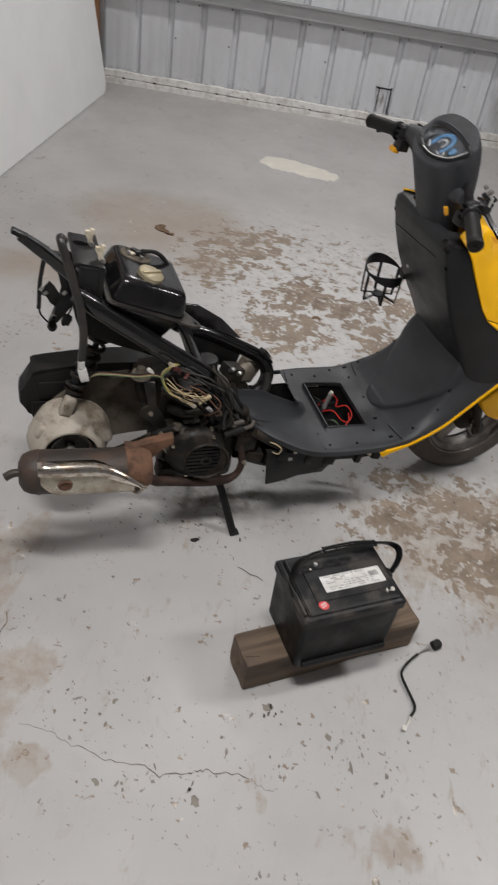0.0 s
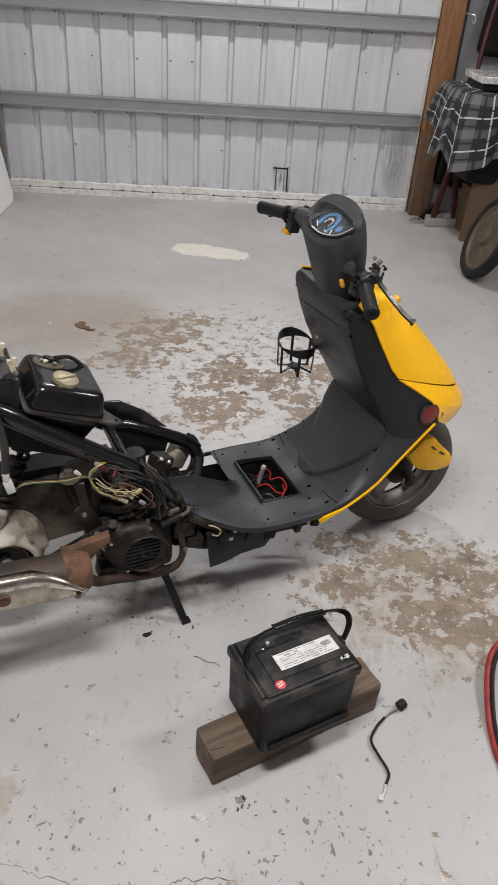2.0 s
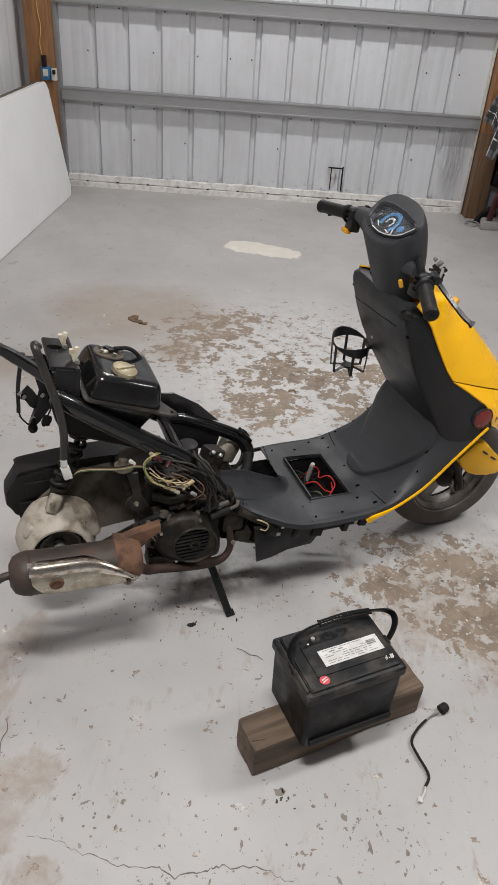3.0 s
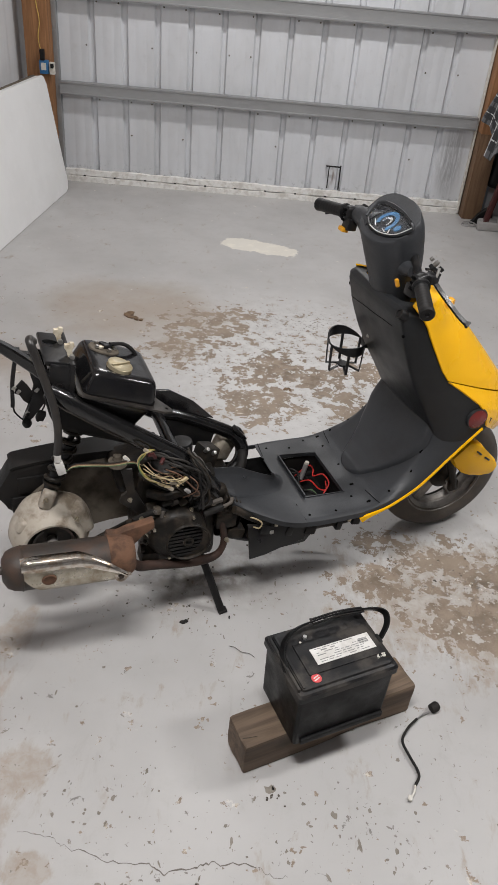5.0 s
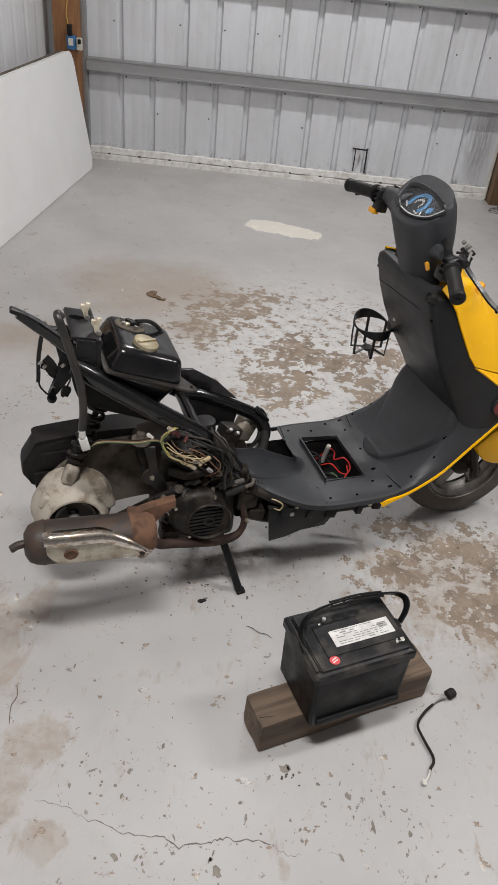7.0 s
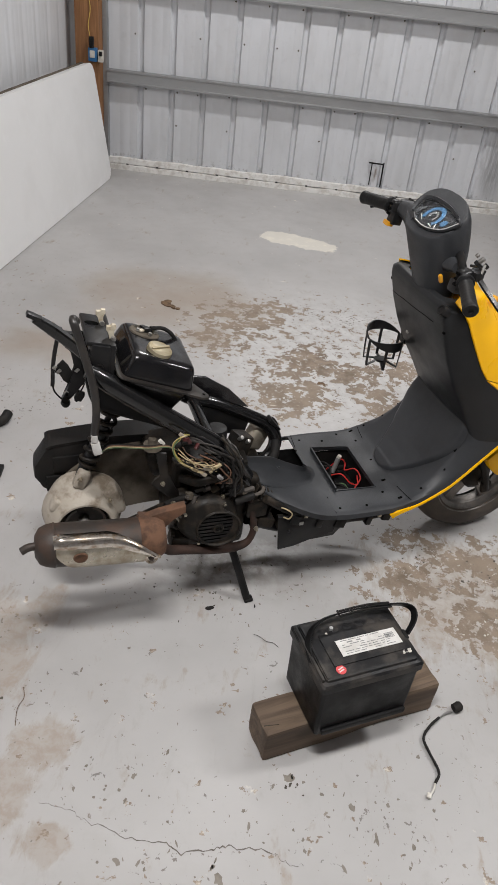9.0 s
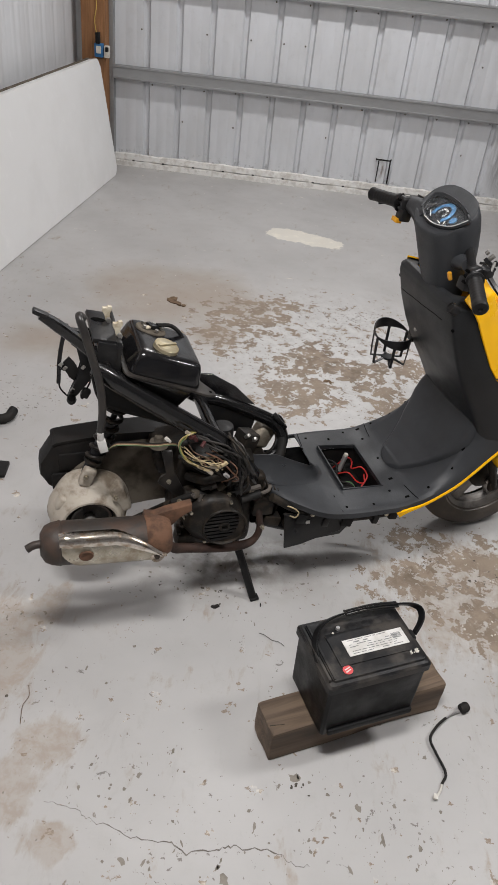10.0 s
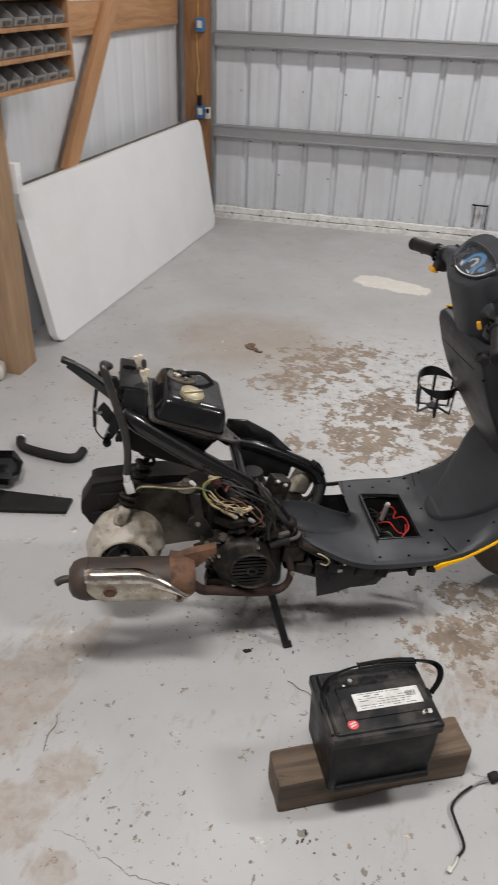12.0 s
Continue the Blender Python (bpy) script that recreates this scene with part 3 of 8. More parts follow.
def ribbed(bm, length, height, pitch, rib, depth, start=0.0, base=0.0, thick=0.003, minor=0.0012):
    """Ribbed steel sheet in local x (length) and z; the ribs are grooves on the side that looks along -y."""
    xs = [0.0]
    prof = [(0.0, 0.0)]
    k = 0
    while True:
        c = start + k * pitch
        k += 1
        if c - rib / 2 <= 0.005:
            continue
        if c + rib / 2 >= length - 0.005:
            break
        for m in (-2, -1):
            q = c + pitch * m / 3.0 - 0.0
            if q - 0.012 > prof[-1][0] + 0.004:
                prof += [(q - 0.012, 0.0), (q - 0.004, minor), (q + 0.004, minor), (q + 0.012, 0.0)]
        prof += [(c - rib / 2, 0.0), (c - rib / 4, depth), (c + rib / 4, depth), (c + rib / 2, 0.0)]
    prof.append((length, 0.0))
    back = [(x, y + thick) for x, y in prof][::-1]
    prof_all = prof + back
    lo = [Vector((x, y, base)) for x, y in prof_all]
    hi = [Vector((x, y, base + height)) for x, y in prof_all]
    n = len(prof)
    a, b = [bm.verts.new(q) for q in lo], [bm.verts.new(q) for q in hi]
    N = len(a)
    for i in range(N):
        bm.faces.new((a[i], a[(i + 1) % N], b[(i + 1) % N], b[i]))
    for i in range(n - 1):
        for s in (a, b):
            bm.faces.new((s[i], s[i + 1], s[N - 2 - i], s[N - 1 - i]))
    return bm


# big ribbed door in the end wall
DW = 2.985
door = empty("door_1", pose(0, 0, 0), "closed white ribbed steel garage door with grey rails", "door", kind="structure")
part("door_panel", ribbed(B(), DW, 2.55, 0.2286, 0.048, 0.024, 0.0, 0.075), "door", door, "white ribbed steel sheet", smooth=20)
for z0, z1 in ((0.603, 0.688), (1.205, 1.302), (1.80, 1.895)):
    bm = B()
    prism(bm, [(0, z0), (-0.066, z0), (-0.066, z0 + 0.012), (-0.062, z0 + 0.014), (-0.062, z1 - 0.014), (-0.066, z1 - 0.012), (-0.066, z1), (0, z1)], 0.0, DW - 0.004,
          Matrix(((0, 0, 1, 0), (1, 0, 0, 0), (0, 1, 0, 0), (0, 0, 0, 1))), 0.0015)
    part("rail", bm, "girt", door, "grey galvanised horizontal rail", smooth=30)
for x, w in ((-0.016, 0.032), (DW + 0.004, 0.010)):
    bm = B()
    box(bm, (x, -0.02, 1.3), (w, 0.06, 2.58), 0.003)
    part("jamb", bm, "girt" if x < 1 else "white", door, "grey steel edge channel" if x < 1 else "thin white edge trim", smooth=30)
# screw heads beside the ribs
rnd = random.Random(77)
scr = bpy.data.meshes.new("panel_screw")
bm = B()
lathe(bm, [(0.0, 0.005), (0.0035, 0.005), (0.004, 0.002), (0.006, 0.001), (0.006, 0.0)], 8)
bm.to_mesh(scr)
bm.free()
scr.materials.append(M["case"])
for k in range(1, 13):
    for z in (0.585, 0.36, 1.188, 0.93, 1.785):
        if rnd.random() < 0.5 and z not in (0.585, 1.188):
            continue
        ob = new("panel_screw", scr)
        ob.parent = door
        ob.matrix_basis = pose(k * 0.2286 + rnd.choice((-0.040, 0.040)), 0.0, z + rnd.uniform(-0.01, 0.01), 90, 0, 0)
bm = B()
sweep(bm, [(1.955, 0.0, 0.262), (1.955, -0.028, 0.266), (1.962, -0.036, 0.268), (2.05, -0.036, 0.266), (2.056, -0.03, 0.262), (2.06, -0.02, 0.10)], disc(0.0055, 8), 5)
tube(bm, [(1.972, -0.036, 0.266), (1.974, -0.02, 0.105)], 0.004, 8, 1)
part("door_handle", bm, "matte", door, "black bent-rod door pull", smooth=40)

# white bottom edging: two chalky strips with a dark joint
sill = empty("door_sill", pose(0, 0, 0), "flaking white strips along the foot of the door", "trim", kind="structure")
for (y, z, dy, dz) in ((-0.014, 0.066, 0.022, 0.044), (-0.020, 0.020, 0.036, 0.040)):
    bm = B()
    n = 60
    rnd = random.Random(int(z * 1000))
    prof_rings = []
    for i in range(n + 1):
        x = 0.0 + (DW) * i / n
        j, k = rnd.uniform(-0.003, 0.003), rnd.uniform(-0.004, 0.004)
        prof_rings.append([Vector((x, y + dy / 2 + 0.0, z - dz / 2)), Vector((x, y - dy / 2 + j, z - dz / 2)), Vector((x, y - dy / 2 + j, z + dz / 2 - 0.004 + k)), Vector((x, y + dy / 2, z + dz / 2 + k))])
    skin(bm, prof_rings)
    part("strip", bm, "sill", sill, smooth=25)
for k in range(12):
    bm = B()
    box(bm, (0.14 + k * 0.2286, -0.030, 0.044), (0.016, 0.010, 0.008), 0.002)
    part("fixing", bm, "matte", sill, "dark screw head", smooth=30)

bm = B()
box(bm, (-0.335, 0.06, H / 2), (0.60, 0.1, H))
tagged(part("wall_corner", bm, "panel", smooth=0), "pale steel end wall in the corner", "wall", kind="structure")
# end wall right of the door, and above it
bm = B()
box(bm, (4.9, 0.06, H / 2), (3.4, 0.1, H))
tagged(part("wall_north", bm, "wall", smooth=0), "grey lined end wall beside the door", "wall", kind="structure")
bm = B()
box(bm, (1.45, 0.06, 2.9), (3.5, 0.1, 0.6))
tagged(part("lintel", bm, "wall", smooth=0), "plain lintel above the garage door", "wall", kind="structure")

# left wall: steel sheet behind timber framing
bm = B()
ribbed(bm, 9.0, H, 0.2286, 0.058, 0.003, 0.07, 0.0, 0.003, 0.0004)
tagged(part("wall_west", bm, "panel", smooth=20, at=pose(X0, Y1, 0, 0, 0, 90) @ pose(-9.0, 0, 0)), "pale ribbed steel side wall", "wall", kind="structure")


def beam(name, a, b, w, d, mat, label, category="beam", spin=0.0, kind="structure", bev=0.004):
    """A sawn beam from a to b; its own z runs along it."""
    a, b = Vector(a), Vector(b)
    m = Matrix.Translation(a) @ (b - a).to_track_quat("Z", "Y").to_matrix().to_4x4() @ pose(0, 0, 0, 0, 0, spin)
    bm = B()
    box(bm, (0, 0, (b - a).length / 2), (w, d, (b - a).length), bev)
    return tagged(part(name, bm, mat, at=m, smooth=30), label, category, kind=kind)


beam("post_corner", (-0.115, -0.075, 0), (-0.115, -0.075, H), 0.165, 0.145, "post", "orange-brown timber post in the corner", "post")
beam("post_side", (-0.162, -2.885, 0), (-0.162, -2.885, H), 0.140, 0.155, "grey_pine", "pale square timber post by the side wall", "post")
beam("post_side", (-0.174, -6.3, 0), (-0.174, -6.3, H), 0.122, 0.155, "grey_pine", "pale square timber post by the side wall", "post")
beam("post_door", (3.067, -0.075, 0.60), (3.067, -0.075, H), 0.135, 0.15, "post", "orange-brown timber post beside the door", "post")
# the same post continued down to the floor in a darker tone
beam("post_foot", (3.067, -0.075, 0), (3.067, -0.075, 0.60), 0.133, 0.148, "post_low", "darker lower stretch of the timber door post", "post")
beam("girt_side", (-0.255, -8.9, 1.412), (-0.255, -0.15, 1.412), 0.040, 0.155, "pine", "pale timber wall girt", "beam", 0)
beam("girt_side", (-0.255, -8.9, 2.3), (-0.255, -0.15, 2.3), 0.040, 0.155, "pine", "pale timber wall girt", "beam", 0)
beam("brace_side", (-0.214, -2.28, 0.47), (-0.214, -0.60, 2.3), 0.04, 0.115, "pine", "pale diagonal timber brace", "beam", 0)

# lamps: strip lights on the ceiling
for i, (x, y, z, power) in enumerate(LAMPS):
    fx = empty("ceiling_light", pose(x, y, H), "white strip light on the ceiling", "lamp", "strip lights")
    bm = B()
    box(bm, (0, 0, -0.03), (0.92, 0.16, 0.06), 0.008)
    part("housing", bm, "white", fx)
    bm = B()
    tube(bm, [(-0.43, -0.04, -0.075), (0.43, -0.04, -0.075)], 0.013, 10, 1)
    tube(bm, [(-0.43, 0.04, -0.075), (0.43, 0.04, -0.075)], 0.013, 10, 1)
    part("tube", bm, "lit", fx)
    ld = bpy.data.lights.new("strip_lamp", "AREA")
    ld.shape, ld.size, ld.size_y, ld.energy, ld.color = "RECTANGLE", 0.85, 0.14, power, (1.0, 0.982, 0.972)
    lamp = new("strip_lamp", ld)
    lamp.matrix_basis = pose(x, y, H - 0.10)

# ---------------------------------------------------------------- along the side wall
# folding table leaning on the framing
table = empty("folding_table", pose(0, 0, 0), "white plastic folding table leaning on its long edge", "table")
p0, p1 = Vector((-0.072, -2.600, 0.0)), Vector((0.082, -0.275, 0.0))
ax = (p1 - p0).normalized()
L = (p1 - p0).length
upv = Vector((-0.125, 0.0, 0.752)).normalized()
nrm = ax.cross(upv).normalized()
mt = Matrix((ax, upv, nrm)).transposed().to_4x4()
mt.translation = p0 + nrm * 0.0
r = 0.055
outl = []
for cx, cy, a0 in ((L - r, r, -90), (L - r, 0.762 - r, 0), (r, 0.762 - r, 90), (r, r, 180)):
    outl += [(cx + r * math.cos(radians(a0 + k * 15)), cy + r * math.sin(radians(a0 + k * 15))) for k in range(7)]
bm = B()
prism(bm, outl, -0.045, 0.0, mt @ pose(0, 0.004, 0), 0.010)
part("tabletop", bm, "table", table, "white blow-moulded tabletop, slightly scuffed", smooth=14)
bm = B()
box(bm, (0, 0, 0), (L - 0.12, 0.085, 0.020), 0.004)
bmesh.ops.transform(bm, matrix=mt @ pose(L / 2, 0.732, -0.056), verts=bm.verts)
part("frame_rim", bm, "case", table, "grey-brown frame rim behind the top", smooth=30)
for q in (0.35, L - 0.35):
    bm = B()
    tube(bm, [mt @ Vector((q, 0.1, -0.055)), mt @ Vector((q, 0.66, -0.055))], 0.012, 8, 1)
    part("folded_leg", bm, "girt", table, "grey folded steel leg frame", smooth=40)

# blue outlet boxes with a white plug on the corner post
def outlet(z, plug):
    o = empty("outlet_box", pose(-0.07, -0.148, z), "blue plastic outlet box on the timber post", "outlet", "outlet boxes")
    bm = B()
    box(bm, (0, -0.018, 0), (0.06, 0.035, 0.085), 0.004)
    part("box", bm, "blue", o)
    bm = B()
    box(bm, (0, -0.038, 0.004), (0.034, 0.006, 0.045), 0.002)
    part("faceplate", bm, "white", o, "small pale label plate")
    if plug:
        bm = B()
        box(bm, (0.055, -0.02, -0.005), (0.034, 0.04, 0.075), 0.006)
        part("receptacle", bm, "white", o, "white receptacle")
        bm = B()
        box(bm, (0.06, -0.045, 0.012), (0.02, 0.02, 0.028), 0.004)
        part("plug", bm, "matte", o, "black plug")
        bm = B()
        box(bm, (-0.005, -0.03, 0.075), (0.03, 0.03, 0.07), 0.006)
        part("adapter", bm, "matte", o, "black plug-in adapter")
    return o


outlet(1.335, False)
outlet(0.785, True)
bm = B()
tube(bm, [(-0.085, -0.155, 0.86), (-0.10, -0.158, 0.96), (-0.085, -0.156, 1.06), (-0.10, -0.156, 1.2), (-0.09, -0.156, 1.5), (-0.095, -0.156, 2.2)], 0.0028, 7)
tagged(part("extension_cord", bm, "cord"), "thin yellow cord running up the timber post", "cord")
# white switch box on the side post
sb = empty("switch_box", pose(-0.100, -2.79, 0.855), "white electrical box on the side of the post", "outlet")
bm = B()
box(bm, (0.0, 0.02, 0), (0.05, 0.045, 0.125), 0.004)
part("box", bm, "table", sb)
bm = B()
box(bm, (0.0275, 0.02, 0), (0.005, 0.012, 0.03), 0.001)
part("switch", bm, "table", sb)

# small-parts organiser: pine case with rows of grey bins
org = empty("parts_organizer", pose(-0.105, -3.05, 1.20), "pine rack with rows of grey parts bins", "organizer")
ow, od = 0.70, 0.13
for k in range(5):
    bm = B()
    box(bm, (od / 2, ow / 2, 0.008 + k * 0.105), (od, ow - 0.036, 0.016), 0.002)
    part("shelf", bm, "pine", org)
for y in (0.009, ow - 0.009):
    bm = B()
    box(bm, (od / 2, y, 0.22), (od, 0.018, 0.44), 0.002)
    part("side_panel", bm, "pine", org)
bm = B()
box(bm, (0.004, ow / 2, 0.22), (0.008, ow - 0.036, 0.42))
part("back_panel", bm, "card", org)
for k in range(4):
    for j in range(6):
        y0 = 0.022 + j * 0.1085
        at_ = Matrix(((1, 0, 0, 0), (0, 0, 1, 0), (0, 1, 0, 0.018 + k * 0.105), (0, 0, 0, 1)))
        bm = B()
        prism(bm, [(0.012, 0), (0.116, 0), (0.124, 0.030), (0.119, 0.030), (0.112, 0.005), (0.016, 0.005), (0.016, 0.070), (0.012, 0.070)], y0, y0 + 0.100, at_)
        for yy in (y0, y0 + 0.098):
            prism(bm, [(0.012, 0), (0.116, 0), (0.124, 0.030), (0.070, 0.072), (0.012, 0.072)], yy, yy + 0.0024, at_)
        bin_ = part("bin", bm, "bin", org, "grey plastic parts bin", smooth=0)
        bm = B()
        box(bm, (0.1235, y0 + 0.050, 0.018 + k * 0.105 + 0.014), (0.002, 0.050, 0.014), 0, (0, 15, 0))
        part("label_slot", bm, "case", bin_, "dull label slot", smooth=0)

# ---------------------------------------------------------------- beside the door, right
# covered bench
bench = empty("bench", pose(0, 0, 0), "dark cluttered bench under the plaid blanket", "bench")
bm = B()
box(bm, (3.56, -0.62, 0.91), (0.86, 0.5, 0.06), 0.004)
part("benchtop", bm, "matte", bench)
for x, y in ((3.40, -0.42), (3.62, -0.82), (3.96, -0.42), (3.96, -0.82)):
    bm = B()
    box(bm, (x, y, 0.44), (0.05, 0.05, 0.88), 0.003)
    part("leg", bm, "matte", bench)

bm = B()
EDGE = curve_pts([(3.05, -0.28, 0), (3.035, -0.45, 0), (3.035, -0.66, 0), (3.06, -0.80, 0), (3.12, -0.865, 0), (3.25, -0.885, 0), (3.5, -0.89, 0), (3.75, -0.89, 0), (4.0, -0.885, 0)], 8)
RUN = [0.0]
for a_, b_ in zip(EDGE, EDGE[1:]):
    RUN.append(RUN[-1] + (b_ - a_).length)
NU, NV = len(EDGE) - 1, 30


def cloth(a, b):
    # a runs round the bench's edge, b from the bench's middle over the edge and down
    i = int(round(a * NU))
    e, run = EDGE[i], RUN[i]
    if b < 0.3:
        k = b / 0.3
        q = Vector((3.55, -0.50, 0)).lerp(e, 0.45 + 0.55 * k)
        return Vector((q.x, q.y, 0.957 + 0.004 * math.sin(run * 23 + k * 5) - 0.010 * k ** 4))
    k = (b - 0.3) / 0.7
    drop = lerp_table(run, [(0.0, 0.22), (0.15, 0.26), (0.30, 0.40), (0.38, 0.42), (0.44, 0.34), (0.52, 0.48), (0.61, 0.43), (0.75, 0.355), (0.9, 0.33), (1.5, 0.30)])[0]
    out = (EDGE[min(i + 1, NU)] - EDGE[max(i - 1, 0)]).cross(Vector((0, 0, 1))).normalized()
    fold = 0.030 * math.sin(run * 21 + 0.6) + 0.014 * math.sin(run * 47)
    push = 0.012 * min(1.0, k * 6) + (fold + 0.055) * k ** 0.8
    return e + out * push + Vector((0, 0, 0.947 - drop * k - 0.004 * math.sin(run * 30)))


sheet(bm, cloth, NU, NV, 0.0)
uvl = bm.loops.layers.uv.new("UVMap")
bm.verts.index_update()
for f in bm.faces:
    for lp in f.loops:
        i, j = divmod(lp.vert.index, NV + 1)
        lp[uvl].uv = (RUN[i], j / NV * 0.62)
bmesh.ops.solidify(bm, geom=list(bm.faces), thickness=0.005)
tagged(part("blanket", bm, "plaid", smooth=60), "grey and white plaid blanket draped over the bench", "blanket")

tray = empty("metal_tray", pose(3.44, -0.62, 0.966), "bright metal tray lying on the blanket", "tray")
bm = B()
box(bm, (0, 0, 0.02), (0.60, 0.34, 0.04), 0.008)
part("box", bm, "matte", tray, "black box")
bm = B()
box(bm, (0, -0.01, 0.062), (0.64, 0.38, 0.040), 0.006)
part("lid", bm, "steel", tray, "bright steel lid")
bm = B()
tube(bm, [(3.24, -0.30, 0.97), (3.28, -0.24, 1.28), (3.38, -0.16, 1.75)], 0.016, 10)
tagged(part("red_strut", bm, "old_red"), "dark red metal strut leaning behind the tray", "pole")
# upper one a bag; the lower is added to darken the wall below the bench
for k, (x, y, z, sx, sz) in enumerate(((3.63, -0.09, 1.48, 0.64, 0.80), (3.50, -0.08, 0.50, 0.66, 0.62))):
    bm = B()
    box(bm, (x, y, z), (sx, 0.14, sz), 0.05, (4, 3 + 5 * k, 2), 4)
    tagged(part("hanging_bulk", bm, "matte"), "dark fabric bag on the wall, with an added dark bulk below", "bag", "hanging bags")
hk = B()
tube(hk, [(3.128, -0.09, 1.338), (3.187, -0.10, 1.335), (3.21, -0.115, 1.33), (3.222, -0.115, 1.30), (3.21, -0.115, 1.285), (3.20, -0.115, 1.30)], 0.004, 7)
tagged(part("wall_hook", hk, "steel"), "small bright steel hook on the post", "hook")
# broom, red jack, boxes and plank on the floor
jack = empty("floor_jack", pose(3.205, -0.34, 0), "faded red jack stand below the blanket", "jack")
bm = B()
for sx in (-1, 1):
    box(bm, (0.05 * sx, 0, 0.23), (0.035, 0.05, 0.46), 0.006, (0, -9 * sx, 0))
part("leg", bm, "old_red", jack)
bm = B()
box(bm, (0, 0, 0.46), (0.12, 0.09, 0.05), 0.008)
part("head", bm, "old_red", jack)
broom = empty("broom", pose(3.14, -0.24, 0), "small dark broom with a thin pale handle leaning on the post", "broom")
bm = B()
tube(bm, [(0.02, 0.0, 0.10), (0.10, 0.03, 0.5)], 0.008, 8, 1)
part("handle", bm, "steel", broom)
bm = B()
prism(bm, [(-0.10, 0.0), (0.07, 0.0), (0.05, 0.09), (0.03, 0.12), (0.0, 0.12), (-0.05, 0.07)], -0.02, 0.02, Matrix(((1, 0, 0, 0), (0, 0, -1, 0), (0, 1, 0, 0), (0, 0, 0, 1))), 0.006)
part("bristles", bm, "matte", broom)
bm = B()
box(bm, (3.225, -0.385, 0.028), (0.33, 0.05, 0.052), 0.006, (0, 0, 2))
tagged(part("white_board", bm, "bin"), "short dull white painted board lying on the floor", "board")
bm = B()
lathe(bm, [(0.02, -0.07), (0.030, -0.065), (0.033, 0), (0.030, 0.065), (0.02, 0.07)], 18, pose(3.15, -0.31, 0.033, 0, 90, 12))
tagged(part("paper_roll", bm, "bin"), "grubby white roll lying on the floor", "roll")
bm = B()
tube(bm, [(3.02, -0.27, 0.006), (2.97, -0.30, 0.006), (2.98, -0.34, 0.006), (3.04, -0.34, 0.007), (3.07, -0.29, 0.012), (3.03, -0.25, 0.012), (2.98, -0.29, 0.014), (3.0, -0.33, 0.014), (3.07, -0.33, 0.008)], 0.005, 7)
tagged(part("cord_coil", bm, "bin"), "loose coil of pale cord on the floor", "cord")
bm = B()
box(bm, (3.42, -0.46, 0.16), (0.26, 0.20, 0.32), 0.004, (0, 0, 8))
tagged(part("cardboard_box", bm, "card"), "brown cardboard box on the floor", "box")
bm = B()
box(bm, (3.40, -0.74, 0.26), (0.02, 0.34, 0.52), 0.003, (0, 10, 60))
tagged(part("leaning_board", bm, "card"), "tan board leaning below the blanket", "board")
bm = B()
box(bm, (3.30, -0.60, 0.60), (0.26, 0.26, 0.42), 0.04, (0, 6, 10), 4)
tagged(part("dark_bag", bm, "matte"), "black bag hanging below the bench top", "bag")
# spare wheel leaning
wheel = empty("spare_wheel", pose(3.17, -1.39, 0.240, 0, -70, 0) @ Matrix.Scale(0.856, 4), "dusty spare wheel with a tan disc, leaning", "wheel")
bm = B()
lathe(bm, [(0.235, -0.03), (0.262, -0.043), (0.284, -0.035), (0.292, -0.012), (0.292, 0.012), (0.284, 0.035), (0.262, 0.043), (0.235, 0.03)], 48, Matrix(), False)
part("tyre", bm, "rubber", wheel)
bm = B()
lathe(bm, [(0.236, -0.028), (0.236, 0.028), (0.222, 0.03), (0.205, 0.012), (0.07, 0.022), (0.05, 0.05), (0.0, 0.05), (0.0, -0.05), (0.05, -0.05), (0.2, -0.012), (0.222, -0.03)], 40, Matrix(), False)
part("rim", bm, "tan_disc", wheel, "tan painted disc")
# red cable lying by the camera's right
bm = B()
tube(bm, [(2.60, -4.30, 0.008), (2.45, -4.31, 0.02), (2.34, -4.345, 0.05), (2.275, -4.41, 0.05), (2.24, -4.51, 0.03), (2.222, -4.62, 0.010), (2.225, -4.72, 0.008), (2.27, -4.82, 0.008), (2.4, -4.88, 0.008)], 0.0075, 9)
jc = tagged(part("jumper_cable", bm, "cable_red"), "red and black jumper cable lying on the floor", "cable")
bm = B()
tube(bm, [(2.60, -4.312, 0.006), (2.45, -4.325, 0.018), (2.345, -4.358, 0.045), (2.287, -4.418, 0.044), (2.254, -4.513, 0.026), (2.236, -4.62, 0.008), (2.24, -4.715, 0.007), (2.28, -4.808, 0.007), (2.4, -4.866, 0.007)], 0.006, 9)
part("black_lead", bm, "rubber", jc, "black lead")

# ---------------------------------------------------------------- loose pieces left of the scooter
hose = empty("rubber_hose", pose(0, 0, 0), "short black rubber hose with bent ends on the floor", "hose")
bm = B()
tube(bm, [(0.205, -3.488, 0.026), (0.216, -3.520, 0.022), (0.245, -3.548, 0.020), (0.30, -3.562, 0.020), (0.37, -3.570, 0.020), (0.445, -3.572, 0.020), (0.478, -3.552, 0.020), (0.484, -3.510, 0.026)], 0.018, 12)
part("pipe", bm, "rubber", hose)
bm = B()
tube(bm, [(0.2065, -3.494, 0.0255), (0.211, -3.506, 0.024)], 0.0205, 12, 1)
part("clamp", bm, "steel", hose, "steel hose clamp")
bm = B()
rim = [(-0.04, -3.715), (0.11, -3.682), (0.262, -3.637), (0.332, -3.697), (0.362, -3.775), (0.340, -3.815), (0.16, -3.83), (-0.04, -3.835)]
mid = Vector((0.15, -3.745, 0))
def shrink(k, z):
    return [Vector((mid.x + (x - mid.x) * k, mid.y + (y - mid.y) * k, z)) for x, y in rim]
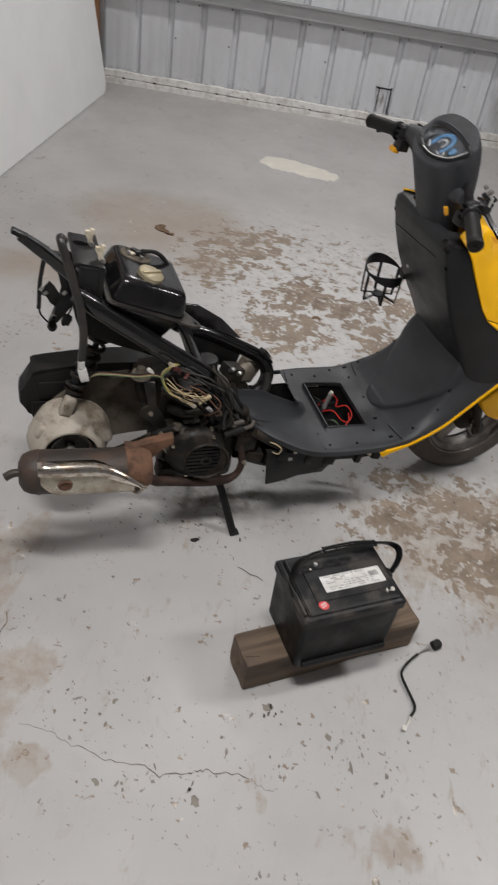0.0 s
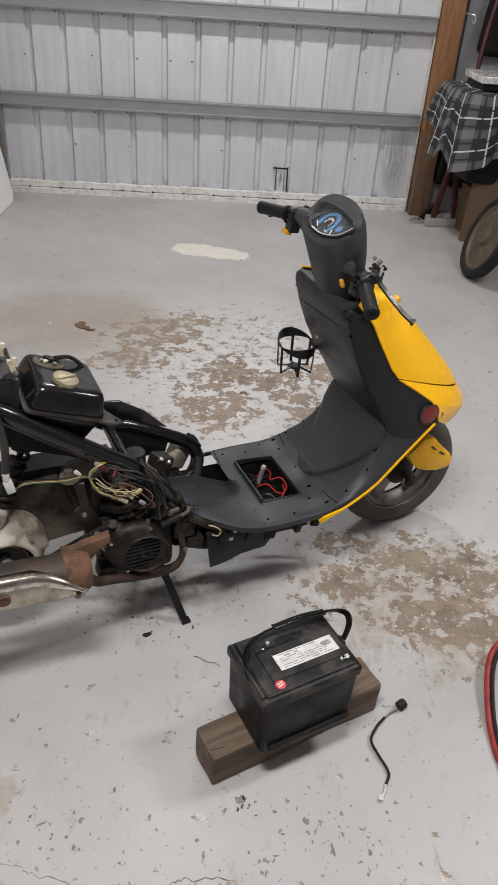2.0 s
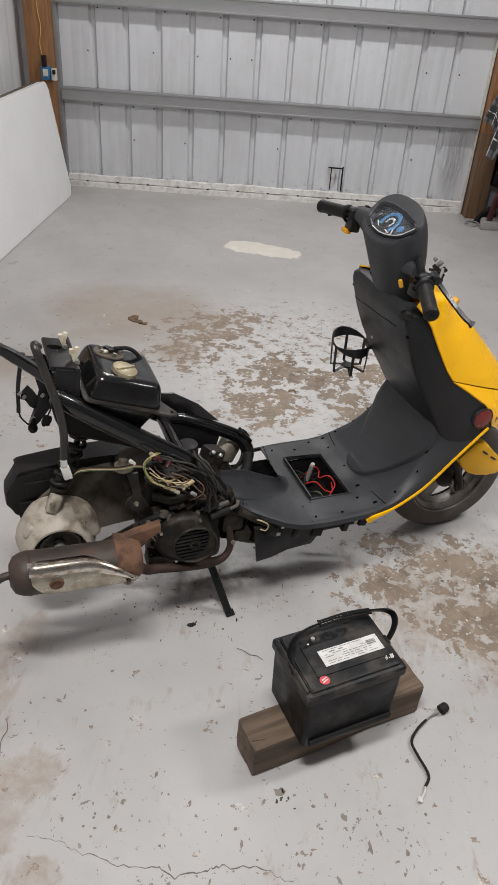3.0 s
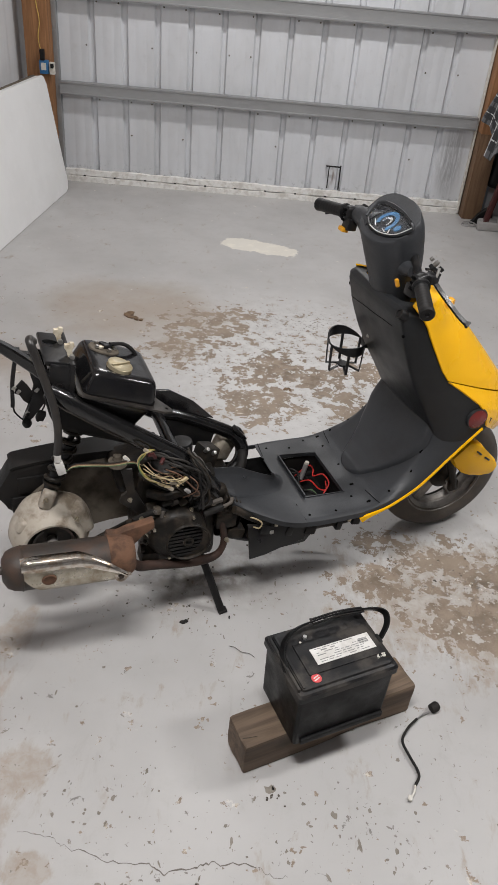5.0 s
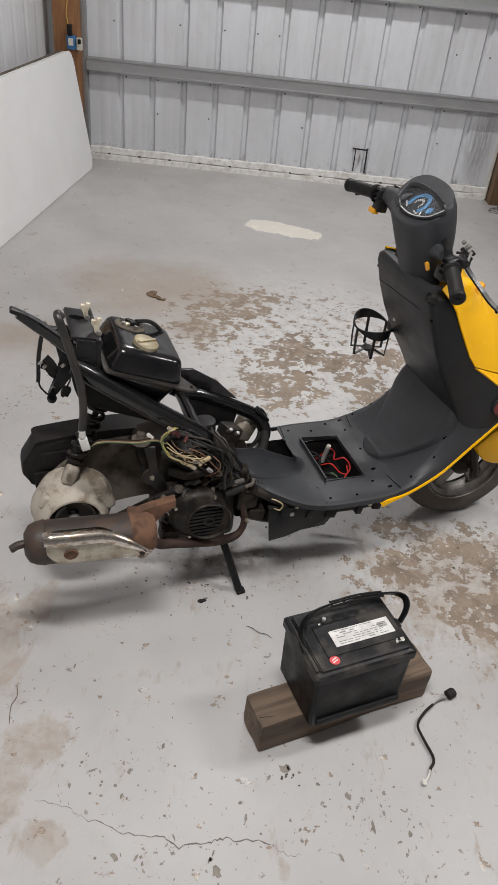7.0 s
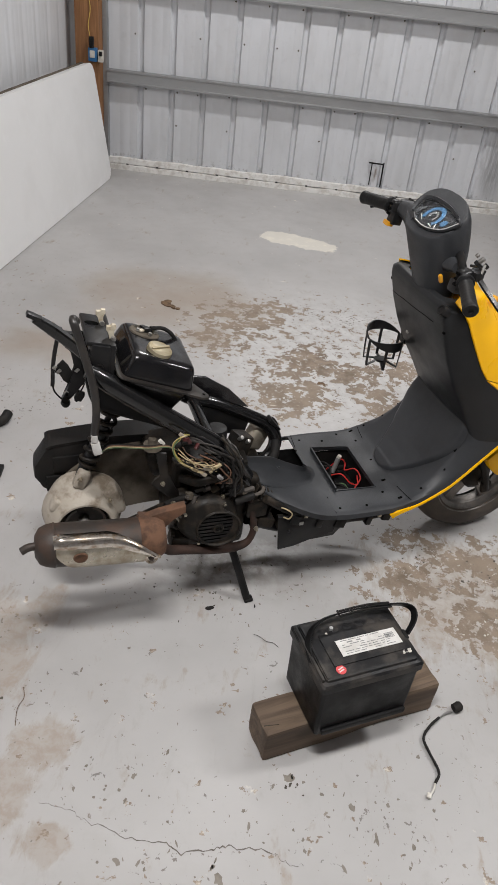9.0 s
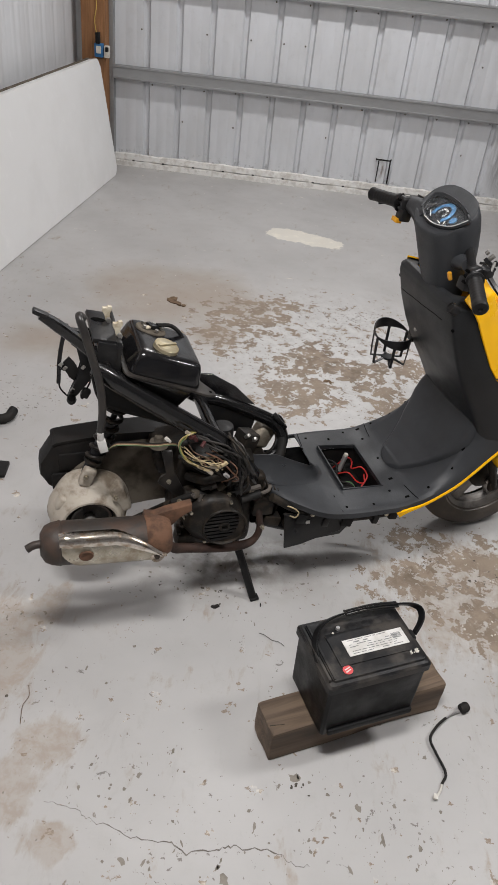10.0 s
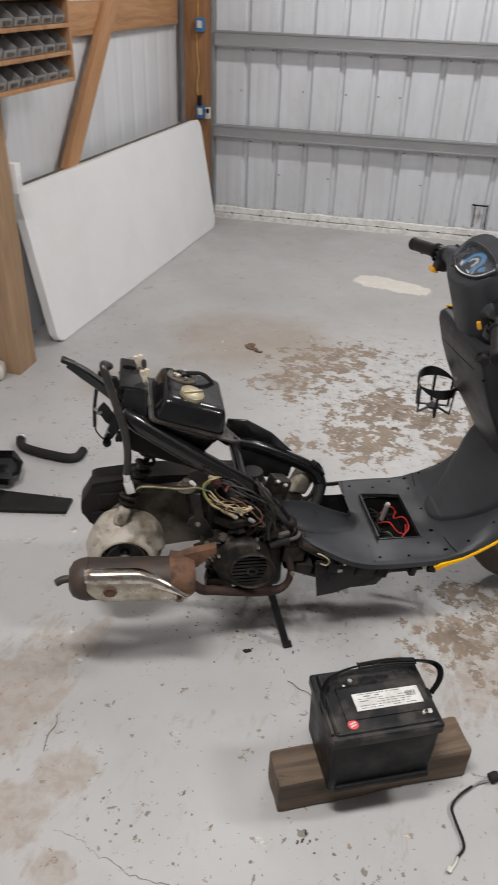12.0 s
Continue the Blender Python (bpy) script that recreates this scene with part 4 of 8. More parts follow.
skin(bm, [shrink(0.62, 0.003), shrink(0.80, 0.006), shrink(0.94, 0.030), shrink(1.0, 0.062), shrink(0.97, 0.062), shrink(0.90, 0.030), shrink(0.76, 0.011), shrink(0.60, 0.009)])
bmesh.ops.bevel(bm, geom=[e for e in bm.edges], offset=0.004, segments=1, affect="EDGES", clamp_overlap=True)
tagged(part("plastic_cover", bm, "gloss"), "curved glossy black plastic cover lying on the floor", "cover")
bm = B()
prism(bm, [(0.05, -3.90), (0.30, -3.945), (0.585, -3.875), (0.575, -3.80), (0.32, -3.825), (0.05, -3.82)], 0.002, 0.016, Matrix(), 0.003)
tagged(part("plastic_strip", bm, "matte"), "flat dark plastic strip lying on the floor", "trim piece")
bm = B()
box(bm, (-0.205, -3.02, 0.035), (0.12, 0.1, 0.07), 0.025, (0, 0, 20), 4)
tagged(part("white_bag", bm, "white"), "crumpled white bag at the foot of the post", "bag")

# ---------------------------------------------------------------- battery on a block
blk_m = pose(1.718, -4.602, 0.0505, 0, 0, 27)
bm = B()
box(bm, (0, 0, 0), (0.094, 0.101, 0.468), 0.008, (0, 0, 0), 2)
bmesh.ops.subdivide_edges(bm, edges=[e for e in bm.edges if e.calc_length() > 0.05], cuts=9, use_grid_fill=True)
for v in bm.verts:
    q = Vector((v.co.x, v.co.y, v.co.z * 0.3))
    v.co += Vector((noise.noise(q * 22), noise.noise(q * 22 + Vector((3, 1, 0))), noise.noise(v.co * 20) * 1.2)) * 0.0035
wb = tagged(part("wood_block", bm, "block", at=blk_m @ pose(0, 0, 0, 0, 90, 0) @ pose(0, 0, 0, 0, 0, 90)), "weathered dark timber block on the floor", "timber")

for x0, z0, l, r in ((0.014, -0.192, 0.07, 5), (-0.024, -0.212, 0.035, -12)):
    bm = B()
    prism(bm, [(-0.0012, -l / 2), (0.0010, -l / 2), (0.0005, l * 0.1), (0.0002, l / 2), (-0.0004, l * 0.05)], 0.0485, 0.0512, Matrix.Translation((x0, 0, z0)) @ pose(0, 0, 0, 0, r, 0) @ Matrix(((1, 0, 0, 0), (0, 0, 1, 0), (0, 1, 0, 0), (0, 0, 0, 1))))
    part("split", bm, "dirt", wb, smooth=0)
bat = empty("car_battery", pose(1.706, -4.608, 0.1015, 0, 0, 25.5), "dusty black car battery with strap handle on a timber block", "battery")
LX, LY, HB = 0.126, 0.091, 0.190
bm = B()
rings = []
def rrect(x, y, z, r=0.008):
    return [Vector((sx * (x - r) + r * math.cos(radians(a)), sy * (y - r) + r * math.sin(radians(a)), z)) for sx, sy, a0 in ((1, 1, 0), (-1, 1, 90), (-1, -1, 180), (1, -1, 270)) for a in (a0, a0 + 30, a0 + 60, a0 + 90)]
skin(bm, [rrect(LX - 0.011, LY - 0.009, 0), rrect(LX - 0.009, LY - 0.007, 0.004), rrect(LX - 0.006, LY - 0.005, 0.158)])
part("case", bm, "battery_case", bat, smooth=30)
bm = B()
box(bm, (0.006, -LY + 0.005, 0.013), (0.216, 0.010, 0.018), 0.004)
part("hold_down_ledge", bm, "battery_case", bat)
bm = B()
skin(bm, [rrect(LX - 0.002, LY - 0.002, 0.156), rrect(LX, LY, 0.158), rrect(LX, LY, 0.176), rrect(LX - 0.004, LY - 0.004, 0.181), rrect(LX - 0.012, LY - 0.010, 0.183), rrect(LX - 0.013, LY - 0.012, 0.188), rrect(LX - 0.02, LY - 0.018, 0.190)])
part("lid", bm, "battery_lid", bat, "dusty black lid", smooth=30)
bm = B()
box(bm, (0.012, -0.008, 0.1905), (0.190, 0.088, 0.005), 0.002)
part("raised_panel", bm, "battery_lid", bat)
for x in (-LX + 0.006, -LX + 0.018):
    bm = B()
    box(bm, (x, 0, 0.186), (0.006, 2 * LY - 0.03, 0.012), 0.002)
    part("rib", bm, "battery_lid", bat)
lab = B()
box(lab, (0.022, -0.012, 0.1934), (0.150, 0.044, 0.0012))
label = part("label", lab, "paper", bat, "scuffed white paper label with grey print", smooth=0)
rnd = random.Random(5)
bm = B()
for k in range(7):
    y = 0.006 - k * 0.0058
    x = -0.046
    while x < 0.066:
        w = rnd.uniform(0.006, 0.022)
        if k in (1, 2) and 0.0 < x < 0.03 or rnd.random() < 0.25:
            x += w
            continue
        box(bm, (x + w / 2 + 0.004, y, 0.1942), (w, 0.0015 if k != 1 else 0.0026, 0.0008))
        x += w + 0.004
for k in range(9):
    box(bm, (0.066 + k * 0.0026, -0.007, 0.1942), (0.0012, 0.014, 0.0008))
part("print", bm, "ink", label, "grey printed bars", smooth=0)
bm = B()
lathe(bm, [(0.0, 0), (0.0115, 0), (0.0115, 0.0012), (0.0, 0.0012)], 24, Matrix.Translation((-0.072, -0.062, 0.1902)))
dot = part("round_sticker", bm, "pale_red", bat, "round red sticker with white print", smooth=0)
bm = B()
for k in (-1, 1):
    box(bm, (-0.072, -0.062 + k * 0.003, 0.1917), (0.014, 0.0026, 0.0008), 0, (0, 0, 20))
part("sticker_print", bm, "paper", dot, smooth=0)
bm = B()
tube(bm, [(-0.045, 0.046, 0.188), (-0.045, 0.046, 0.1965)], 0.0045, 12, 1)
part("terminal", bm, "steel", bat, "bright lead terminal")
HL = [(-0.121, -0.034, 0.166), (-0.121, -0.012, 0.184), (-0.115, 0.020, 0.198), (-0.090, 0.050, 0.207), (-0.048, 0.064, 0.212), (0.006, 0.067, 0.214), (0.052, 0.066, 0.215), (0.096, 0.060, 0.216), (0.138, 0.050, 0.216), (0.157, 0.036, 0.213), (0.158, 0.021, 0.205), (0.148, 0.008, 0.193), (0.128, -0.005, 0.178)]
bm = B()
pts = curve_pts([Vector(p) for p in HL], 7)
rings = []
for k, p in enumerate(pts):  # flat strap, its broad face turned up and forward
    tg = (pts[min(k + 1, len(pts) - 1)] - pts[max(k - 1, 0)]).normalized()
    wd = Vector((0.35, -0.55, 0.75))
    wd = (wd - tg * wd.dot(tg)).normalized()
    th = tg.cross(wd)
    rings.append([p + wd * a * 0.0090 + th * c * 0.0021 for a, c in ((-1, -0.6), (-0.9, -1), (0.9, -1), (1, -0.6), (1, 0.6), (0.9, 1), (-0.9, 1), (-1, 0.6))])
skin(bm, rings)
han = part("handle", bm, "battery_case", bat, "black plastic strap handle", smooth=40)
for o in (-0.0065, 0.0065):
    bm = B()
    tube(bm, [(x, y + o, z) for x, y, z in ((-0.02, 0.066, 0.2135), (0.052, 0.066, 0.2155), (0.110, 0.057, 0.2165))], 0.0026, 8)
    part("grip_bar", bm, "matte", han, smooth=60)
for k in range(5):
    bm = B()
    box(bm, (-0.02 + 0.0325 * k, 0.067 - 0.0023 * max(0, k - 2) ** 2, 0.2148), (0.004, 0.016, 0.004), 0.0012)
    part("grip_web", bm, "matte", han)
for q in ((-0.121, -0.038, 0.162), (0.122, -0.006, 0.172)):
    bm = B()
    box(bm, q, (0.010, 0.026, 0.024), 0.004, (0, 0, 0))
    part("handle_socket", bm, "matte", bat)
for k in range(6):
    bm = B()
    lathe(bm, [(0.0, 0.0007), (0.009, 0.0006), (0.0105, 0.0), (0.0105, -0.002)], 18, Matrix.Translation((-0.070 + 0.032 * k, 0.046, 0.1902)))
    part("cell_cap", bm, "battery_lid", bat)
bm = B()
rnd = random.Random(8)
for k in range(14):
    x, y = rnd.gauss(0.088, 0.010), rnd.gauss(-0.048, 0.012)
    s = rnd.uniform(0.0015, 0.005)
    prism(bm, [(x + s * math.cos(a) * rnd.uniform(0.5, 1.2), y + s * math.sin(a) * rnd.uniform(0.5, 1.2)) for a in (0, 1.2, 2.4, 3.7, 5)], 0.1895, 0.1912)
tagged(part("paint_specks", bm, "white", bat, "white paint specks", smooth=0), kind="stuff")
bm = B()
prism(bm, [(-0.062 + 0.003 * math.cos(a), 0.036 + 0.003 * math.sin(a)) for a in (0, 1.2, 2.4, 3.7, 5)], 0.1895, 0.1935)
part("paint_drop", bm, "white", bat, "white paint drop", smooth=0)

# loose plug lead on the floor
lead = empty("wire_lead", pose(0, 0, 0), "short black lead with plug ends on the floor", "wire")
bm = B()
tube(bm, [(1.932, -4.748, 0.007), (1.945, -4.718, 0.007), (1.928, -4.672, 0.008), (1.917, -4.635, 0.010), (1.936, -4.60, 0.012), (1.962, -4.572, 0.012)], 0.0033, 9)
part("sleeve", bm, "rubber", lead, "black rubber sleeve")
bm = B()
for k in (-1, 0, 1):
    tube(bm, [(1.96, -4.574, 0.012), (1.975 + 0.004 * k, -4.56 + 0.003 * k, 0.012 + 0.003 * k), (2.0, -4.545, 0.012)], 0.0014, 6)
part("bare_wire", bm, "bin", lead, "grey inner wires")
bm = B()
tube(bm, [(1.932, -4.748, 0.007), (1.928, -4.762, 0.007), (1.920, -4.775, 0.006)], 0.0028, 6)
part("bare_wire", bm, "white", lead, "white inner wire")
bm = B()
box(bm, (1.915, -4.780, 0.007), (0.011, 0.014, 0.008), 0.003, (0, 0, -15))
part("connector", bm, "white", lead, "milky plastic connector")
bm = B()
lathe(bm, [(0.006, -0.012), (0.012, -0.01), (0.013, 0.006), (0.010, 0.012)], 14, pose(2.012, -4.535, 0.0135, 0, 80, 30))
part("plug", bm, "rubber", lead, "black round plug")

# debris
def leaf_bits(name, spots, mat, label, cat, size, seed, kind="stuff"):
    rnd = random.Random(seed)
    bm = B()
    for x, y, n, spread in spots:
        for _ in range(n):
            cx, cy = rnd.gauss(x, spread), rnd.gauss(y, spread)
            s, a0 = size * rnd.uniform(0.5, 1.3), rnd.uniform(0, 6.3)
            el = rnd.uniform(0.35, 0.9)
            pts = []
            for k in range(7):
                a = k * 0.9
                q = Vector((math.cos(a) * s * rnd.uniform(0.7, 1.2), math.sin(a) * s * el * rnd.uniform(0.7, 1.2)))
                pts.append((cx + q.x * math.cos(a0) - q.y * math.sin(a0), cy + q.x * math.sin(a0) + q.y * math.cos(a0)))
            prism(bm, pts, 0.0002, rnd.uniform(0.0012, 0.0022) if size < 0.02 else rnd.uniform(0.004, 0.009))
    return tagged(part(name, bm, mat, smooth=0), label, cat, kind=kind)


def paint_chips(spots, clusters, seed):
    """Angular bare chips in the floor paint, a hair above the sheet, longer towards the door."""
    rnd = random.Random(seed)
    bm = B()

    def chip(x, y, size, long):
        n = rnd.randint(6, 9)
        a0, st = rnd.uniform(-0.5, 0.5) + (0.0 if long else rnd.uniform(-0.6, 0.6)), (2.1 if long else rnd.uniform(0.7, 1.5))
        pts = []
        for k in range(n):
            a = 2 * math.pi * (k + rnd.uniform(-0.3, 0.3)) / n
            r = size * rnd.uniform(0.45, 1.15)
            px, py = r * math.cos(a) * (0.6 if long else 0.95), r * math.sin(a) * st
            pts.append((x + px * math.cos(a0) - py * math.sin(a0), y + px * math.sin(a0) + py * math.cos(a0)))
        prism(bm, pts, -0.001, 0.0004)

    for x, y, size, long in spots:
        chip(x, y, size, long)
        for _ in range(rnd.randint(1, 4)):
            chip(x + rnd.gauss(0, size * 2.4), y + rnd.gauss(0, size * 2.4), size * rnd.uniform(0.2, 0.42), rnd.random() < 0.4)
    for x, y, sx, sy, n in clusters:
        for _ in range(n):
            chip(rnd.gauss(x, sx), rnd.gauss(y, sy), 0.0011 + 0.0044 * rnd.random() ** 2.4, rnd.random() < 0.3)
    return tagged(part("paint_chips", bm, "chip", smooth=0), "small angular bare chips in the grey floor paint", "chips", kind="stuff")


paint_chips([(1.593, -4.780, 0.0132, 0), (1.628, -4.785, 0.0049, 0), (1.560, -4.805, 0.0044, 0), (1.252, -5.011, 0.0110, 0), (1.462, -5.020, 0.0121, 0), (1.684, -4.858, 0.0066, 0), (1.739, -4.829, 0.0093, 0), (1.820, -4.812, 0.0055, 0), (1.790, -4.888, 0.0088, 1), (1.870, -4.900, 0.0066, 0), (1.632, -4.915, 0.0044, 0), (1.671, -4.808, 0.0055, 0), (1.513, -4.904, 0.0066, 1), (1.340, -4.917, 0.0044, 0), (1.311, -4.758, 0.0055, 1), (1.247, -4.828, 0.0060, 0), (1.137, -4.818, 0.0055, 0), (1.123, -4.874, 0.0055, 0), (1.115, -4.602, 0.0055, 0), (0.976, -4.642, 0.0038, 0)],
            [(1.45, -4.95, 0.26, 0.06, 55), (1.30, -4.84, 0.16, 0.04, 18), (1.85, -4.93, 0.12, 0.08, 26), (1.12, -4.78, 0.14, 0.10, 12), (2.0, -4.70, 0.10, 0.08, 10), (1.35, -4.25, 0.14, 0.06, 40), (1.60, -4.15, 0.12, 0.06, 26), (0.82, -4.55, 0.10, 0.22, 30)], 12)
leaf_bits("dead_leaf", [(0.845, -2.345, 2, 0.015)], "leaf", "curled brown dead leaf on the floor", "leaf", 0.035, 1, "")
leaf_bits("dead_leaf", [(0.90, -2.37, 2, 0.012)], "leaf", "small brown leaf fragment on the floor", "leaf", 0.024, 2, "")
leaf_bits("mud_flakes", [(1.60, -4.79, 9, 0.014), (1.35, -4.21, 16, 0.07), (1.22, -4.2, 8, 0.06), (1.50, -4.03, 8, 0.07), (1.36, -4.245, 8, 0.010), (0.89, -4.68, 2, 0.012), (2.2, -4.04, 16, 0.05), (1.95, -3.98, 8, 0.04)], "dirt", "scattered dark dirt flakes", "debris", 0.0034, 3)
leaf_bits("paint_flakes", [(1.7, -2.7, 60, 0.25), (1.3, -2.4, 40, 0.25), (2.2, -4.1, 50, 0.14), (2.0, -2.9, 30, 0.15)], "white", "loose pale paint flakes on the floor", "debris", 0.0035, 4)
leaf_bits("rubber_scrap", [(1.352, -4.298, 3, 0.008)], "rubber", "small black rubber scrap on the floor", "scrap", 0.008, 5, "")
leaf_bits("rubber_scrap", [(1.472, -4.268, 1, 0.004)], "rubber", "small black scrap on the floor", "scrap", 0.008, 6, "")
leaf_bits("paper_scrap", [(2.405, -3.55, 1, 0.001)], "sill", "small white paper scrap on the floor", "scrap", 0.012, 9, "")
leaf_bits("twig", [(1.66, -2.95, 3, 0.02)], "leaf", "short brown twig on the floor", "twig", 0.013, 7, "")

for pts, nm, mt, lb in (([(1.480, -4.378, 0.001), (1.495, -4.384, 0.004), (1.515, -4.398, 0.004), (1.535, -4.400, 0.003), (1.550, -4.410, 0.001)], "twig", "dirt", "thin curved dark twig on the floor"), ([(0.932, -4.64, 0.001), (0.943, -4.67, 0.003), (0.938, -4.70, 0.004), (0.948, -4.745, 0.001)], "twig", "leaf", "thin straight brown twig on the floor")):
    bm = B()
    tube(bm, pts, 0.0008, 6)
    tagged(part(nm, bm, mt), lb, "twig", "twigs")
# the crack in the slab: jagged dark ribbon
bm = B()
rnd = random.Random(11)
key = [(1.06, -4.915), (1.13, -4.92), (1.17, -4.94), (1.26, -4.96), (1.34, -4.96), (1.38, -4.98), (1.44, -4.96), (1.48, -4.95), (1.57, -4.95), (1.60, -4.97), (1.64, -4.965)]
line = []
for (xa, ya), (xb, yb) in zip(key, key[1:]):
    for k in range(7):
        t = k / 7
        line.append((xa + (xb - xa) * t, ya + (yb - ya) * t + rnd.uniform(-0.0045, 0.0045)))
def gape(x):
    return 0.55 if x < 1.2 else (1.1 if x < 1.33 else (1.6 if x < 1.56 else 0.6))


top = [(x, y + rnd.uniform(0.0002, 0.0012) * gape(x)) for x, y in line]
bot = [(x, y - rnd.uniform(0.0002, 0.0012) * gape(x)) for x, y in line]
skin(bm, [[Vector((a[0], a[1], 0.0006)), Vector((b[0], b[1], 0.0006)), Vector((b[0], b[1], -0.003)), Vector((a[0], a[1], -0.003))] for a, b in zip(top, bot)])
tagged(part("floor_crack", bm, "crack", smooth=0), "thin jagged crack in the floor slab", "crack", kind="structure")

# ---------------------------------------------------------------- the scooter: u ahead, v to its left, w up
sc = empty("scooter", pose(1.70, -3.96, 0, 0, 0, 22), "half-stripped yellow and black motor scooter on its stand, rear wheel off", "scooter")

# front wheel
# front wheel: the tyre carries rim, hub and valve
WM = side_at(0.466, 0.030, 0.211) @ Matrix.Scale(1.02, 4)
bm = B()
lathe(bm, [(0.132, -0.036), (0.150, -0.044), (0.178, -0.046), (0.194, -0.037), (0.204, -0.018), (0.207, 0.0), (0.204, 0.018), (0.194, 0.037), (0.178, 0.046), (0.150, 0.044), (0.132, 0.036)], 56, WM, False)
tyre = part("front_wheel", bm, "tyre", sc, "worn dusty front tyre", smooth=40)
bm = B()
lathe(bm, [(0.134, -0.034), (0.138, -0.040), (0.143, -0.040), (0.141, -0.030), (0.122, -0.018), (0.118, 0.0), (0.122, 0.018), (0.141, 0.030), (0.143, 0.040), (0.138, 0.040), (0.134, 0.034)], 48, WM, False)
lathe(bm, [(0.120, -0.012), (0.126, -0.016), (0.126, 0.016), (0.120, 0.012)], 48, WM, False)
part("rim", bm, "rim", tyre, "grey cast wheel rim", smooth=35)
for k in range(5):
    bm = B()
    a = radians(72 * k + 20)
    prism(bm, [(0.035, -0.020), (0.075, -0.013), (0.122, -0.022), (0.122, 0.022), (0.075, 0.013), (0.035, 0.020)], -0.012, 0.012, WM @ Matrix.Rotation(a, 4, "Z"), 0.004)
    part("spoke", bm, "rim", tyre, smooth=35)
bm = B()
lathe(bm, [(0.0, -0.055), (0.016, -0.055), (0.018, -0.045), (0.030, -0.040), (0.046, -0.03), (0.048, 0.03), (0.030, 0.045), (0.014, 0.06), (0.0, 0.06)], 28, WM)
part("hub", bm, "grime", tyre, smooth=35)
bm = B()
lathe(bm, [(0.0, 0.050), (0.013, 0.050), (0.013, 0.064), (0.009, 0.066), (0.009, 0.074), (0.0, 0.074)], 6, WM)
part("axle_nut", bm, "alloy", tyre, smooth=20)

# fork legs and links
for v in (-0.062, 0.105):
    bm = B()
    tube(bm, [(0.462, v, 0.207), (0.445, v, 0.26), (0.385, v * 0.9, 0.40), (0.33, v * 0.8, 0.52)], 0.012, 12)
    box(bm, (0.460, v, 0.215), (0.034, 0.018, 0.04), 0.008, (0, -10, 0))
    part("fork_leg", bm, "grime", sc)
# yellow fork covers beside the wheel
for v, s in ((-0.085, -1), (0.125, 1)):
    bm = B()
    prism(bm, [(0.398, 0.352), (0.418, 0.318), (0.445, 0.292), (0.478, 0.277), (0.52, 0.272), (0.555, 0.268), (0.572, 0.280), (0.577, 0.300), (0.562, 0.324), (0.52, 0.362), (0.488, 0.396), (0.450, 0.404)], -0.018, 0.018, side_at(0, v, 0), 0.009)
    fc = part("front_fender", bm, "yellow", sc, "yellow fork cover", smooth=40)
    for q in ((0.488, 0.362, -38), (0.525, 0.335, -34)):
        bm = B()
        box(bm, (q[0], v + s * 0.0185, q[1]), (0.026, 0.004, 0.006), 0.0015, (0, -q[2], 0))
        part("slot", bm, "shield", fc, "dark slot")
bm = B()
def arch(a, b):
    th = radians(30 + 75 * a)
    r = 0.226 - 0.012 * (2 * b - 1) ** 2
    return Vector((0.462 - r * math.cos(th) * 1.0, 0.022 + 0.052 * (2 * b - 1), 0.207 + r * math.sin(th)))
sheet(bm, arch, 20, 8, 0.004, skip=lambda i, j: False)
part("mudguard", bm, "satin", sc, "black inner mudguard", smooth=50)

# ------- step board
ST = [(-0.165, 0.303, 0.190), (-0.13, 0.300, 0.196), (-0.085, 0.300, 0.200), (-0.045, 0.300, 0.201), (0.0, 0.300, 0.200), (0.04, 0.300, 0.199), (0.08, 0.305, 0.198), (0.115, 0.318, 0.197), (0.155, 0.343, 0.195), (0.19, 0.375, 0.192), (0.222, 0.418, 0.188), (0.245, 0.462, 0.184), (0.262, 0.51, 0.180), (0.270, 0.56, 0.176)]
US = [-0.165, -0.147, -0.13, -0.115, -0.1, -0.085, -0.06, -0.03, 0.0, 0.02, 0.04, 0.06, 0.075, 0.085, 0.092, 0.099, 0.106, 0.115, 0.128, 0.142, 0.155, 0.172, 0.19, 0.206, 0.222, 0.234, 0.245, 0.254, 0.262, 0.266, 0.270]
VV = [-1.0, -0.985] + [-0.9375 + 0.03125 * k for k in range(61)] + [0.985, 1.0]


def flare(w):
    """How far the outer flank runs ahead of the inner surface at a height."""
    return lerp_table(w, [(0.31, 0.0), (0.343, 0.030), (0.375, 0.045), (0.418, 0.062), (0.462, 0.085), (0.497, 0.112), (0.515, 0.132), (0.535, 0.150), (0.56, 0.156), (0.60, 0.146), (0.65, 0.106), (0.714, 0.074), (0.78, 0.064), (0.82, 0.050), (0.86, 0.032), (0.90, 0.012)])[0]


def board(a, b):
    u = US[int(round(a * (len(US) - 1)))]
    w, hw = lerp_table(u, ST)
    t = VV[int(round(b * (len(VV) - 1)))]
    v = t * hw
    e = max(0.0, abs(t) - 0.80) / 0.20
    flat_w = w
    if abs(t) > 0.97:
        w -= 0.018 if abs(t) > 0.99 else 0.004
    return Vector((u + flare(flat_w) * e ** 1.5, v, w))
bm = B()
sheet(bm, board, len(US) - 1, len(VV) - 1, 0.0, skip=lambda i, j: (5 <= i <= 9 and 16 <= j <= 47) or (i <= 1 and 26 <= j <= 62))
bmesh.ops.recalc_face_normals(bm, faces=bm.faces)
if sum(fc.normal.z for fc in bm.faces) < 0:
    bmesh.ops.reverse_faces(bm, faces=list(bm.faces))
bmesh.ops.solidify(bm, geom=list(bm.faces), thickness=0.004)
